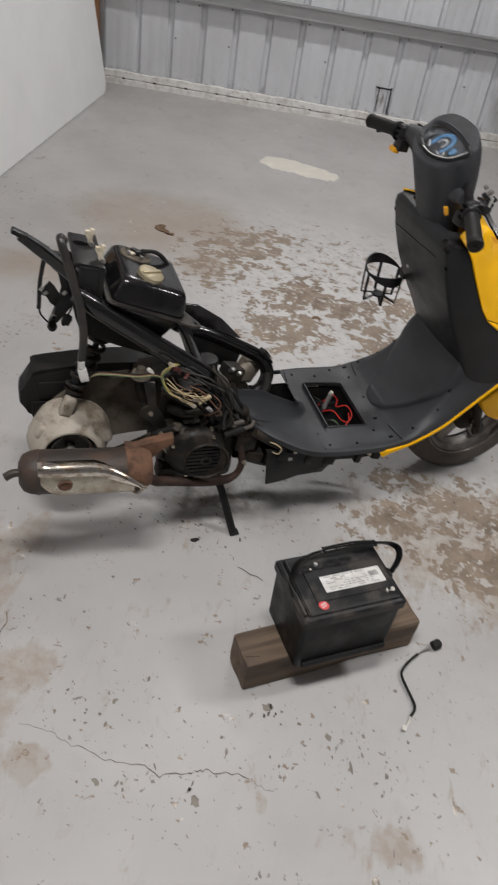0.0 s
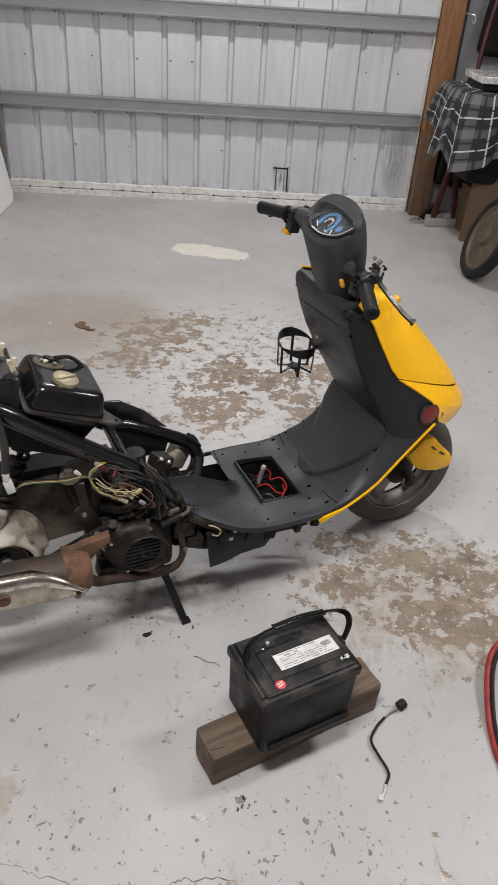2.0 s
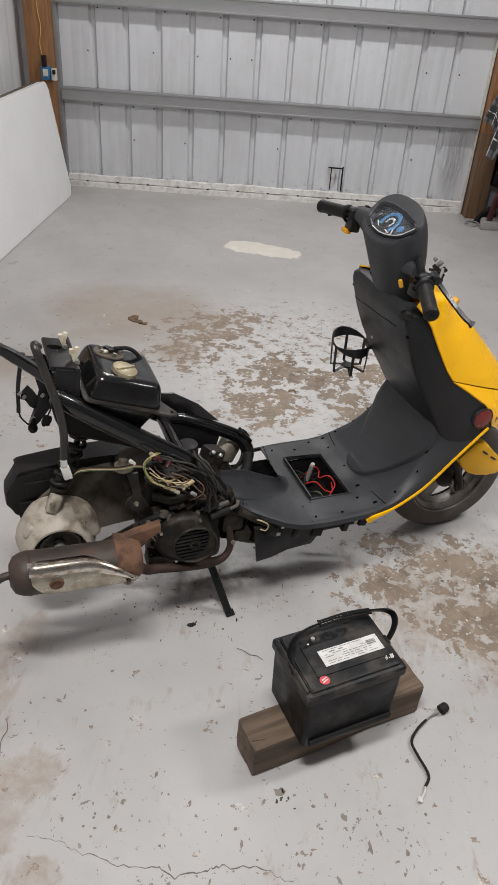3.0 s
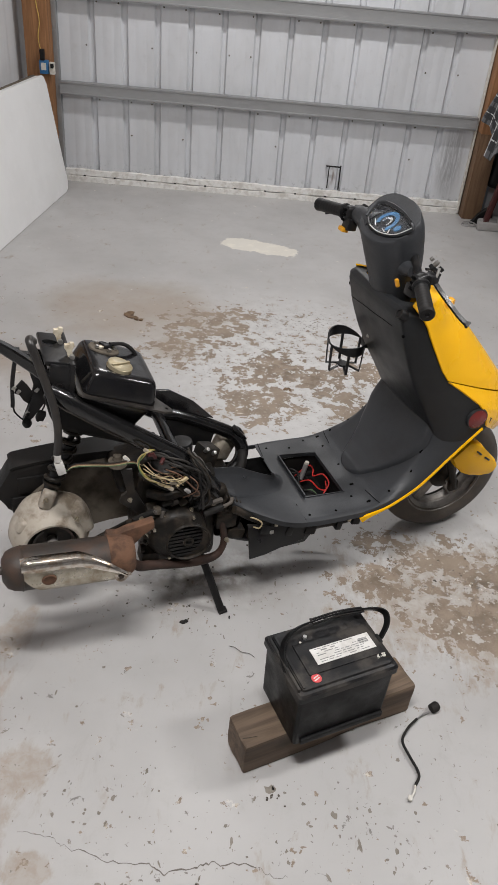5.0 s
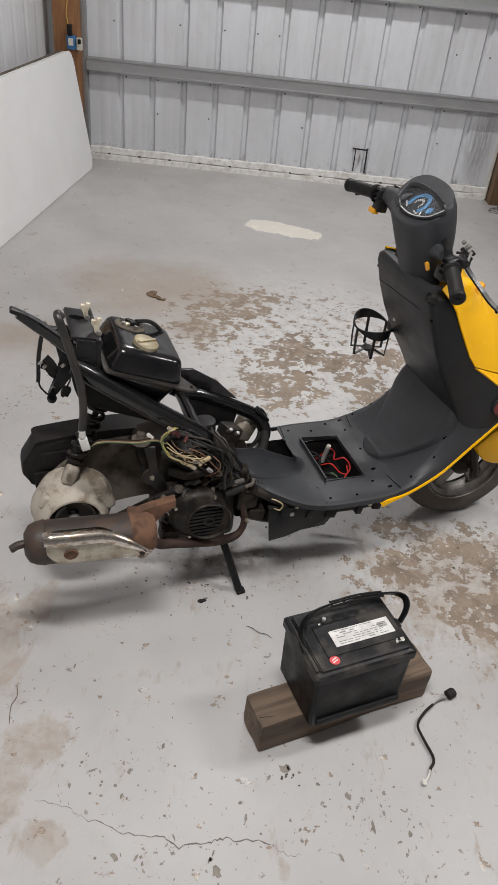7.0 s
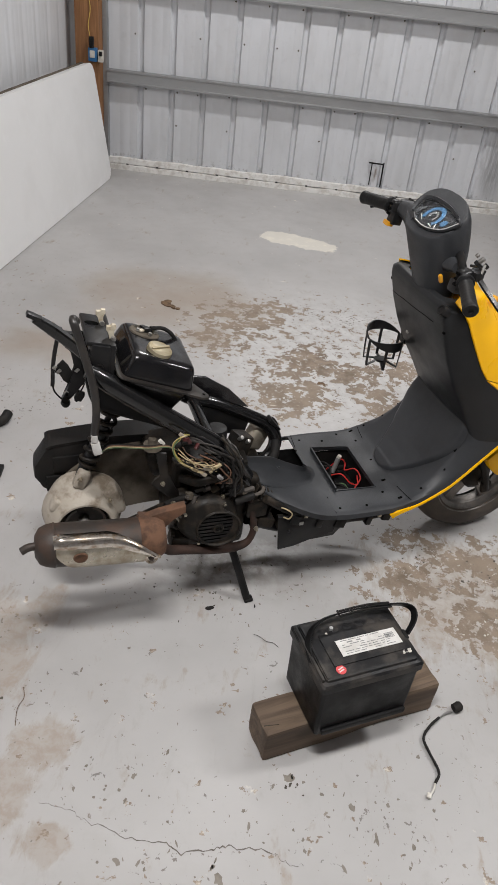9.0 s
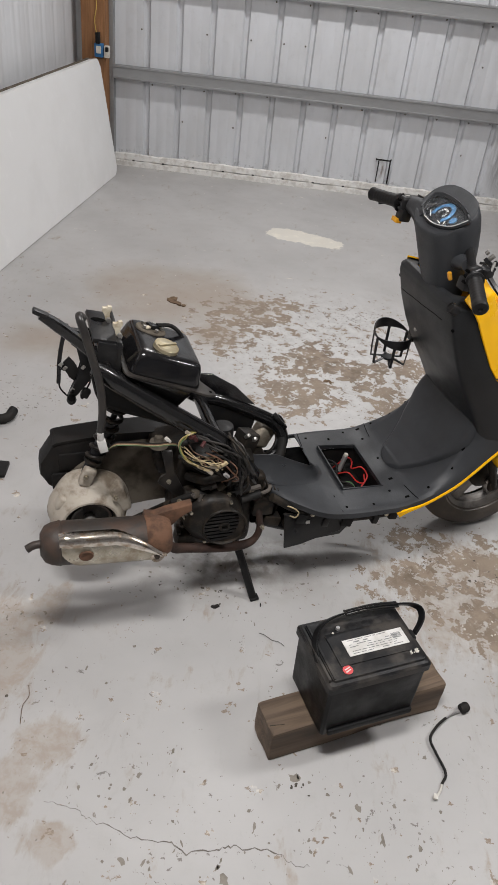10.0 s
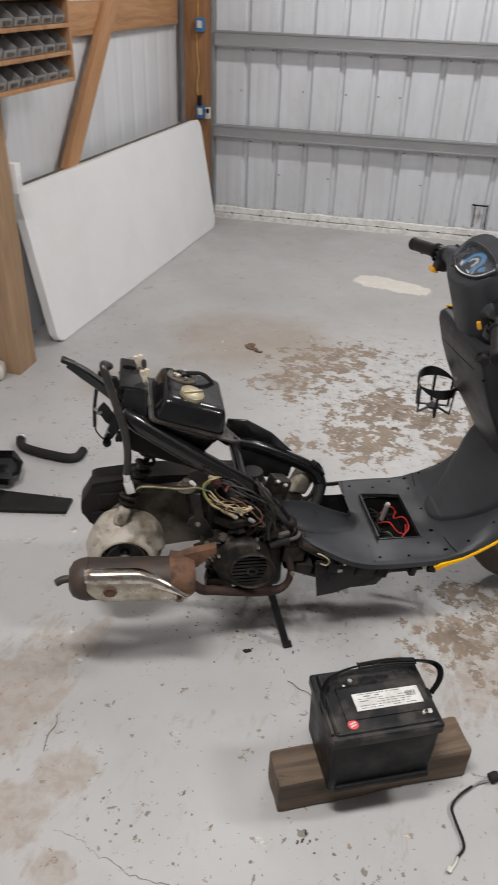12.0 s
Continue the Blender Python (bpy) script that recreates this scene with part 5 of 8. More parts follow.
if max(v.co.z for v in bm.verts if -0.08 < v.co.x < 0.03 and abs(v.co.y) > 0.12) > 0.302:
    bmesh.ops.translate(bm, verts=list(bm.verts), vec=(0, 0, -0.004))
fb = part("step_board", bm, "board", sc, "scuffed grey plastic step board with battery opening", smooth=42)
# raised tunnel up the middle of the slope, wider towards the shield
bm = B()
def tunnel(a, b):
    u = 0.088 + 0.182 * a ** 1.3
    w = lerp_table(u, ST)[0]
    wide = lerp_table(w, [(0.300, 0.040), (0.319, 0.060), (0.345, 0.088), (0.39, 0.123), (0.42, 0.140), (0.455, 0.154), (0.48, 0.154), (0.52, 0.142), (0.56, 0.130)])[0]
    wide *= max(0.02, 1 - (1 - min(1.0, (u - 0.0878) / 0.030)) ** 2.4) ** 0.5
    t = 2 * b - 1
    h = 0.017 * max(0.0, 1 - abs(t) ** 14) ** 0.5 * min(1.0, (u - 0.0875) / 0.018) ** 0.5 - 0.001
    k = min(1.0, max(0.0, (u - 0.10) / 0.1))
    return Vector((u - h * k, t * wide, w + h * (1 - 0.35 * k)))
sheet(bm, tunnel, 40, 44, 0.0)
part("tunnel", bm, "board", fb, "raised middle tunnel", smooth=60)
# frame round the opening
bm = B()
sweep(bm, [(-0.085, -0.097, 0.302), (0.04, -0.100, 0.302), (0.04, 0.100, 0.302), (-0.085, 0.100, 0.302), (-0.085, -0.100, 0.302)], [(-0.002, -0.012), (0.002, -0.012), (0.002, 0.0006), (-0.002, 0.0006)], 1)
part("opening_rim", bm, "board", fb, smooth=0)
# rear wing of the board: a flat flange, and a smooth raised wall that curls round the opening
TOP = [(-0.372, -0.067, 0.434), (-0.356, -0.066, 0.431), (-0.307, -0.064, 0.424), (-0.278, -0.060, 0.416), (-0.235, -0.054, 0.391), (-0.185, -0.042, 0.361), (-0.156, -0.026, 0.341), (-0.141, -0.004, 0.328), (-0.139, 0.020, 0.317)]
FOOT = [(-0.372, -0.080, 0.384), (-0.356, -0.085, 0.379), (-0.307, -0.097, 0.362), (-0.278, -0.094, 0.349), (-0.235, -0.082, 0.330), (-0.185, -0.066, 0.314), (-0.143, -0.045, 0.3045), (-0.121, -0.014, 0.3025), (-0.117, 0.022, 0.3025)]
RIM = [(-0.372, -0.082, 0.381), (-0.353, -0.090, 0.374), (-0.317, -0.120, 0.356), (-0.282, -0.142, 0.339), (-0.235, -0.165, 0.324), (-0.190, -0.184, 0.311), (-0.150, -0.194, 0.304), (-0.120, -0.198, 0.3025)]
bm = B()
rings = []
for tp_, ft_ in zip(curve_pts(TOP, 6), curve_pts(FOOT, 6)):
    d = ft_ - tp_
    ring = [tp_ - Vector((d.x, d.y, 0)) * 0.12 + Vector((0, 0, -0.007)), tp_ - Vector((d.x, d.y, 0)) * 0.05]
    ring += [tp_ + Vector((d.x * h ** 1.7, d.y * h ** 1.7, d.z * (1 - (1 - h) ** 1.25))) for h in (0.0, 0.12, 0.3, 0.5, 0.68, 0.82, 0.92, 1.0)]
    ring += [ft_ + Vector((d.x, d.y, 0)) * 0.3 + Vector((0, 0, -0.0015)), ft_ + Vector((d.x, d.y, 0)) * 0.3 + Vector((0, 0, -0.006)), tp_ + d * 0.9 - Vector((d.x, d.y, 0)) * 0.2, tp_ + d * 0.4 - Vector((d.x, d.y, 0)) * 0.2]
    rings.append(ring)
skin(bm, rings)
hump = part("board_hump", bm, "board", fb, "raised wall round the rear opening", smooth=60)
bm = B()
rings = []
for q, r_ in zip(curve_pts(FOOT[:8], 6), curve_pts(RIM, 6)):
    rings.append([q + Vector((0, 0.004, -0.001)), q + (r_ - q) * 0.5 + Vector((0, 0, 0.0005)), q + (r_ - q) * 0.93, r_ + Vector((0, 0, -0.003)), r_ + Vector((0, 0.001, -0.020)), r_ + Vector((0, 0.005, -0.020)), q + (r_ - q) * 0.9 + Vector((0, 0, -0.006)), q + Vector((0, 0.004, -0.006))])
skin(bm, rings)
part("board_wing", bm, "board", fb, smooth=40)
bm = B()
sweep(bm, [Vector(a) + (Vector(a) - Vector(b)).normalized() * 0.012 + Vector((0, 0, 0.0006)) for a, b in zip(FOOT[4:8], TOP[4:8])], [(-0.0006, -0.001), (0.0006, -0.001), (0.0006, 0.0004), (-0.0006, 0.0004)], 5)
part("seam", bm, "hole", fb, smooth=0)
bm = B()
tube(bm, [(-0.268, -0.072, 0.392), (-0.260, -0.074, 0.386), (-0.256, -0.073, 0.391)], 0.0016, 6)
part("clip_nib", bm, "board", hump)
# screw holes and clips on the board
rnd = random.Random(21)
def on_board(u, t):
    w, hw = lerp_table(u, ST)
    e = max(0.0, abs(t) - 0.80) / 0.20
    return Vector((u + flare(w) * e ** 1.5, t * hw, w + 0.0012))
for u, t in ((-0.13, 0.55), (-0.10, 0.8), (-0.03, 0.72), (0.03, 0.86), (0.075, 0.62), (0.08, 0.88), (0.12, 0.9), (0.17, 0.88), (0.21, 0.86), (-0.12, -0.62), (-0.1, -0.86), (-0.02, -0.86), (0.05, -0.64), (0.085, -0.84), (0.14, -0.86), (0.2, -0.85), (0.235, -0.8), (0.075, -0.4), (0.08, 0.1), (-0.17, -0.9)):
    p = on_board(u, t)
    sl = math.degrees(math.atan2(on_board(u + 0.01, t).z - on_board(u - 0.01, t).z, 0.02))
    bm = B()
    if rnd.random() < 0.7:
        lathe(bm, [(0.0, 0.0), (0.0037, 0.0), (0.0039, -0.002)], 12, pose(*p, 0, -sl, 0))
        part("screw_hole", bm, "hole", fb, "dark screw hole")
    else:
        box(bm, p - Vector((0, 0, 0.0008)), (0.012, 0.007, 0.002), 0.0004, (0, -sl, rnd.uniform(-8, 8)))
        part("clip_slot", bm, "hole", fb, "dark clip slot")
# seam lines across the board
for u in (0.098, -0.125):
    for s in (-1, 1):
        bm = B()
        pts = [on_board(u + 0.006 * (abs(t) - 0.7) * 4, s * t) + Vector((0, 0, 0.0005)) for t in (0.62, 0.7, 0.8, 0.9, 0.96)]
        sweep(bm, pts, [(-0.0007, -0.001), (0.0007, -0.001), (0.0007, 0.0), (-0.0007, 0.0)], 3)
        part("seam", bm, "hole", fb, smooth=0)

# battery tray in the opening
bm = B()
box(bm, (-0.022, 0.003, 0.205), (0.15, 0.215, 0.01))
for q in ((-0.092, 0.003, 0.245, 0.006, 0.215), (0.048, 0.003, 0.245, 0.006, 0.215)):
    box(bm, q[:3], (q[3], q[4], 0.085))
for v in (-0.102, 0.108):
    box(bm, (-0.022, v, 0.245), (0.146, 0.006, 0.085))
tray2 = part("battery_tray", bm, "matte", sc, "black empty battery tray", smooth=0)
bm = B()
box(bm, (-0.055, 0.05, 0.222), (0.05, 0.07, 0.03), 0.004, (0, 0, 10))
box(bm, (-0.05, -0.03, 0.216), (0.03, 0.05, 0.02), 0.004, (0, 0, 24))
part("relay", bm, "grime", tray2)
for pts in ([(-0.035, 0.075, 0.240), (0.0, 0.062, 0.285), (0.018, 0.058, 0.270), (0.005, 0.03, 0.268), (0.026, 0.010, 0.285), (0.034, -0.02, 0.272), (0.010, -0.040, 0.252)],
            [(-0.045, 0.02, 0.262), (-0.02, 0.0, 0.278), (0.0, -0.025, 0.262), (0.022, -0.03, 0.258), (0.030, -0.005, 0.27)]):
    bm = B()
    tube(bm, pts, 0.0021, 7)
    part("red_lead", bm, "red", tray2, "thin red wire lead")
bm = B()
tube(bm, [(-0.024, 0.050, 0.250), (-0.014, 0.046, 0.306)], 0.0072, 10, 1)
wc = part("white_connector", bm, "bin", tray2, "pale bullet connector")
bm = B()
lathe(bm, [(0.0, 0.004), (0.006, 0.004), (0.007, 0.0), (0.007, -0.01)], 12, pose(-0.0135, 0.0458, 0.309, 8, 10, 0))
part("connector_end", bm, "white", wc, "white connector end")
for pts in ([(-0.06, 0.09, 0.255), (-0.06, 0.05, 0.290), (-0.045, 0.03, 0.282), (-0.055, 0.0, 0.25)], [(-0.07, -0.02, 0.25), (-0.055, -0.05, 0.285), (-0.03, -0.07, 0.275), (-0.035, -0.085, 0.24), (-0.06, -0.07, 0.24), (-0.065, -0.04, 0.265)],
            [(-0.075, 0.02, 0.262), (-0.06, 0.0, 0.275), (-0.05, -0.03, 0.255)], [(-0.08, 0.06, 0.268), (-0.03, 0.062, 0.262), (0.0, 0.05, 0.245)]):
    bm = B()
    tube(bm, pts, 0.0034, 8)
    part("dark_lead", bm, "rubber", tray2, "black wire lead")
bm = B()
tube(bm, [(-0.07, -0.03, 0.26), (-0.04, -0.055, 0.288), (-0.02, -0.075, 0.262)], 0.0022, 7)
part("dark_lead", bm, "wire_green", tray2, "dark green wire lead")
bm = B()
box(bm, (-0.03, -0.080, 0.252), (0.024, 0.020, 0.022), 0.003, (10, 20, 25))
part("plug_block", bm, "bin", tray2, "pale plug block")

# yellow edging under the board
for s in (-1, 1):
    bm = B()
    sweep(bm, [(u, s * v, w + 0.004 - (0.022 if s > 0 else 0.0)) for u, v, w in ((0.050, 0.196, 0.268), (0.070, 0.202, 0.282), (0.13, 0.203, 0.303), (0.206, 0.201, 0.347), (0.25, 0.199, 0.386), (0.293, 0.196, 0.428), (0.366, 0.190, 0.494), (0.396, 0.184, 0.514))],
          [(-0.004, -0.009), (0.004, -0.009), (0.005, 0.006), (-0.004, 0.007)], 6, up=(0, 0, 1), scale=lambda t: 0.42 + 2.6 * max(0.0, 0.26 - t))
    part("edge_trim", bm, "yellow", sc, "yellow edge trim", smooth=40)

# ------- leg shield with side flanks
SH = [(0.104, 0.884, 0.110), (0.090, 0.882, 0.148), (0.083, 0.870, 0.166), (0.085, 0.850, 0.173), (0.107, 0.780, 0.178), (0.135, 0.714, 0.180), (0.174, 0.640, 0.180), (0.216, 0.575, 0.180), (0.254, 0.511, 0.181), (0.266, 0.480, 0.181)]
def shield(a, b):
    k = a * (len(SH) - 1)
    i = min(int(k), len(SH) - 2)
    u, w, hw = [p + (q - p) * (k - i) for p, q in zip(SH[i], SH[i + 1])]
    t = 2 * b - 1
    fl = flare(w)
    t0 = 0.48
    m = min(1.0, abs(t) / t0)
    th = max(0.0, abs(t) - t0) / (1 - t0) * math.pi / 2
    dip = -0.006 * (1 - m * m)
    side = hw * (0.78 * m + 0.22 * math.sin(th))
    return Vector((u + dip + (fl + 0.014) * (1 - math.cos(th)), math.copysign(side, t), w))
bm = B()
sheet(bm, shield, 40, 64, 0.005)
ls = part("leg_shield", bm, "shield", sc, "dark charcoal plastic leg shield", smooth=50)
# crease line, its soft shade drawn as a black strip, and screws on it
def at_height(w, b):
    for k in range(200):
        if shield(k / 199, b).z <= w:
            return shield(k / 199, b)
    return shield(1.0, b)
bm = B()
sweep(bm, [at_height(w, b) + Vector((-0.0006, 0, 0.0004)) for w, b in ((0.780, 0.87), (0.790, 0.83), (0.797, 0.79), (0.800, 0.74), (0.803, 0.68), (0.807, 0.61), (0.812, 0.53), (0.816, 0.46), (0.818, 0.39), (0.817, 0.33))], [(-0.0007, -0.001), (0.0007, -0.001), (0.0007, 0.0003), (-0.0007, 0.0003)], 4, up=(-1, 0, 0.6))
part("crease", bm, "hole", ls)
for w, b, mat, r in ((0.704, 0.63, "alloy", 0.006), (0.732, 0.845, "alloy", 0.004), (0.830, 0.84, "hole", 0.006), (0.810, 0.23, "hole", 0.004)):
    bm = B()
    lathe(bm, [(0.0, 0.002), (r * 0.8, 0.002), (r, 0.0), (r, -0.003)], 12, Matrix.Translation(at_height(w, b) + Vector((-0.001, 0, 0.0005))) @ pose(0, 0, 0, 0, -62, 0))
    part("screw", bm, mat, ls)
bm = B()
box(bm, at_height(0.728, 0.85) + Vector((-0.0004, 0.001, 0.0)), (0.002, 0.008, 0.030), 0.001, (0, -28, -20))
part("slot", bm, "hole", ls)
# ignition lock
bm = B()
lathe(bm, [(0.0, 0.010), (0.008, 0.010), (0.010, 0.014), (0.013, 0.014), (0.014, 0.0), (0.014, -0.01)], 18, Matrix.Translation(at_height(0.868, 0.205)) @ pose(0, 0, 0, 0, -65, 0))
part("ignition_lock", bm, "satin", ls)
# round red reflector on the flanks
for s in (-1, 1):
    bm = B()
    m = side_at(0.368, -0.180, 0.553) if s < 0 else Matrix.Translation((0.368, 0.180, 0.553)) @ Matrix(((1, 0, 0, 0), (0, 0, 1, 0), (0, -1, 0, 0), (0, 0, 0, 1)))
    lathe(bm, [(0.034, -0.03), (0.033, 0.002), (0.0315, 0.006), (0.029, 0.007)], 28, m, False)
    rf = part("reflector", bm, "shield", sc, "round red reflector in a black ring")
    bm = B()
    lathe(bm, [(0.0305, -0.004), (0.030, 0.006), (0.019, 0.0095), (0.0, 0.011)], 28, m)
    part("lens", bm, "dark_red", rf, "dark red lens")

# ------- yellow front fairing: an upper shell and a beak below the seam
FR = [(0.102, 0.146, 0.889, 0.150, 0.897), (0.118, 0.174, 0.872, 0.235, 0.885), (0.136, 0.182, 0.850, 0.285, 0.850), (0.172, 0.185, 0.786, 0.365, 0.780), (0.210, 0.187, 0.722, 0.448, 0.695), (0.228, 0.187, 0.700, 0.535, 0.603), (0.236, 0.187, 0.690, 0.572, 0.552),
      (0.238, 0.187, 0.687, 0.575, 0.546), (0.296, 0.187, 0.648, 0.610, 0.497), (0.362, 0.187, 0.600, 0.612, 0.466), (0.396, 0.186, 0.560, 0.585, 0.442), (0.408, 0.184, 0.522, 0.545, 0.425)]
def fairing(i0, i1):
    def f(a, b):
        k = i0 + a * (i1 - i0)
        i = min(int(k), i1 - 1)
        eu, ev, ew, cu, cw = [p + (q - p) * (k - i) for p, q in zip(FR[i], FR[i + 1])]
        t = 2 * b - 1
        s = 1 - abs(t) ** 2.3
        v = ev * math.copysign(abs(t) ** 0.92, t)
        peak = 0.045 * max(0.0, 1 - abs(t + 0.80) / 0.22) * max(0.0, 1 - k / 2.4)
        return Vector((eu + (cu - eu) * s + peak * 0.9, v, ew + (cw - ew) * s + peak))
    return f
bm = B()
sheet(bm, fairing(0, 6), 36, 40, 0.004)
fr = part("front_fairing", bm, "yellow", sc, "glossy yellow front fairing", smooth=55)
bm = B()
sheet(bm, fairing(7, 11), 22, 40, 0.004)
part("fairing_beak", bm, "yellow", fr, "yellow fairing beak", smooth=55)

# ------- handlebar cover with dials
HC = [(0.842, 0.136, 0.040, 0.050), (0.850, 0.134, 0.046, 0.056), (0.88, 0.130, 0.050, 0.062), (0.92, 0.124, 0.058, 0.074), (0.96, 0.117, 0.064, 0.086), (1.0, 0.108, 0.068, 0.094), (1.035, 0.101, 0.069, 0.100), (1.065, 0.098, 0.066, 0.102), (1.090, 0.098, 0.058, 0.094), (1.110, 0.098, 0.043, 0.074), (1.120, 0.098, 0.022, 0.040)]
DP, DN = Vector((0.036, 0, 1.012)), Vector((-0.60, 0, 0.80)).normalized()
DX = Vector((0.80, 0, 0.60)).normalized()
rings = []
for k in range(46):
    q = k / 45 * (len(HC) - 1)
    i = min(int(q), len(HC) - 2)
    w, cu, ra, rb = [p + (r - p) * (q - i) for p, r in zip(HC[i], HC[i + 1])]
    ring = []
    for j in range(40):
        a = 2 * math.pi * j / 40
        ca, sa = math.cos(a), math.sin(a)
        p = Vector((cu + ra * math.copysign(abs(ca) ** 0.85, ca), rb * math.copysign(abs(sa) ** 0.85, sa), w))
        p.y += lerp_table(w, [(0.98, 0.0), (1.035, 0.006), (1.065, 0.012), (1.09, 0.022), (1.12, 0.040)])[0]
        d = (p - DP).dot(DN)
        if d > 0:
            p -= DN * d
        ring.append(p)
    rings.append(ring)
bm = B()
skin(bm, rings)
hc = part("handlebar_cover", bm, "board", sc, "dark grey plastic handlebar cover", smooth=50)
DM = Matrix((DX, Vector((0, 1, 0)), DN)).transposed().to_4x4()
DM.translation = DP
dial_out = [(0.031, -0.045), (0.025, -0.010), (0.028, 0.030), (0.044, 0.068), (0.066, 0.080), (0.086, 0.078), (0.097, 0.055), (0.100, 0.018), (0.097, -0.028), (0.090, -0.066), (0.078, -0.094), (0.046, -0.076)]
bm = B()
prism(bm, dial_out, -0.001, 0.002, DM)
dial = part("dial_face", bm, "dial_face", hc, "dark speedometer face", smooth=0)
bm = B()
for r0, r1, a0, a1 in ((0.023, 0.034, 60, 310),):
    n = 22
    pts = [((0.060 - r1 * math.cos(radians(a0 + (a1 - a0) * k / n))), 0.000 + r1 * math.sin(radians(a0 + (a1 - a0) * k / n))) for k in range(n + 1)]
    pts += [((0.060 - r0 * math.cos(radians(a1 - (a1 - a0) * k / n))), 0.000 + r0 * math.sin(radians(a1 - (a1 - a0) * k / n))) for k in range(n + 1)]
    prism(bm, pts, 0.002, 0.0032, DM)
part("speed_ring", bm, "dial_blue", dial, "blue speed scale", smooth=0)
bm = B()
n = 12
pts = [(0.060 + 0.010 * math.cos(2 * math.pi * k / n), -0.052 + 0.010 * math.sin(2 * math.pi * k / n)) for k in range(n)]
prism(bm, pts, 0.002, 0.0032, DM)
part("fuel_gauge", bm, "dial_blue", dial, "small blue fuel gauge", smooth=0)
for (x, y, a, l) in ((0.044, 0.030, 60, 0.026), (0.037, -0.022, 80, 0.018), (0.041, -0.040, 30, 0.014)):
    bm = B()
    box(bm, (0, 0, 0), (l, 0.0022, 0.001))
    bmesh.ops.transform(bm, matrix=DM @ pose(x, y, 0.0040, 0, 0, a), verts=bm.verts)
    part("needle", bm, "paper", dial, "white needle", smooth=0)
for k in range(12):
    a = radians(80 + 20 * k)
    bm = B()
    box(bm, (0, 0, 0), (0.006, 0.0016, 0.0008))
    bmesh.ops.transform(bm, matrix=DM @ pose(0.060 - 0.013 * math.cos(a), 0.013 * math.sin(a), 0.0034, 0, 0, -math.degrees(a)), verts=bm.verts)
    part("tick", bm, "paper", dial, smooth=0)
bm = B()
prism(bm, [(0.064 + (x - 0.064) * 0.98, y * 0.98) for x, y in dial_out], 0.0065, 0.0080, DM, 0.0005)
gl = part("dial_lens", bm, "lens", hc, "clear dial lens", smooth=0)
gl.visible_shadow = False
bm = B()
ro = [DM @ Vector((x, y, 0.004)) for x, y in dial_out]
sweep(bm, ro + [ro[0]], disc(0.0042, 8), 3, up=DN)
bez = part("dial_bezel", bm, "shield", hc, "raised dial rim")
# highlight on the lens's lower edge, built as a thin bright strip
bm = B()
tube(bm, [DM @ Vector((x, y, 0.0082)) for x, y in dial_out[10:] + dial_out[:3]], 0.0013, 7)
part("edge_highlight", bm, "steel", bez, "lens-edge highlight as a thin bright strip")
bm = B()
vis = [DM @ Vector((0.064 + (x - 0.064) * 1.07, y * 1.07, 0.010)) for x, y in dial_out[3:10]]
sweep(bm, vis, [(-0.004, -0.012), (0.005, -0.012), (0.002, 0.001), (-0.001, 0.003), (-0.004, 0.0)], 5, up=DN, scale=lambda t: 0.35 + 0.65 * math.sin(math.pi * min(1.0, max(0.0, t))) ** 0.6)
part("dial_visor", bm, "board", hc, "raised hood round the dials", smooth=60)
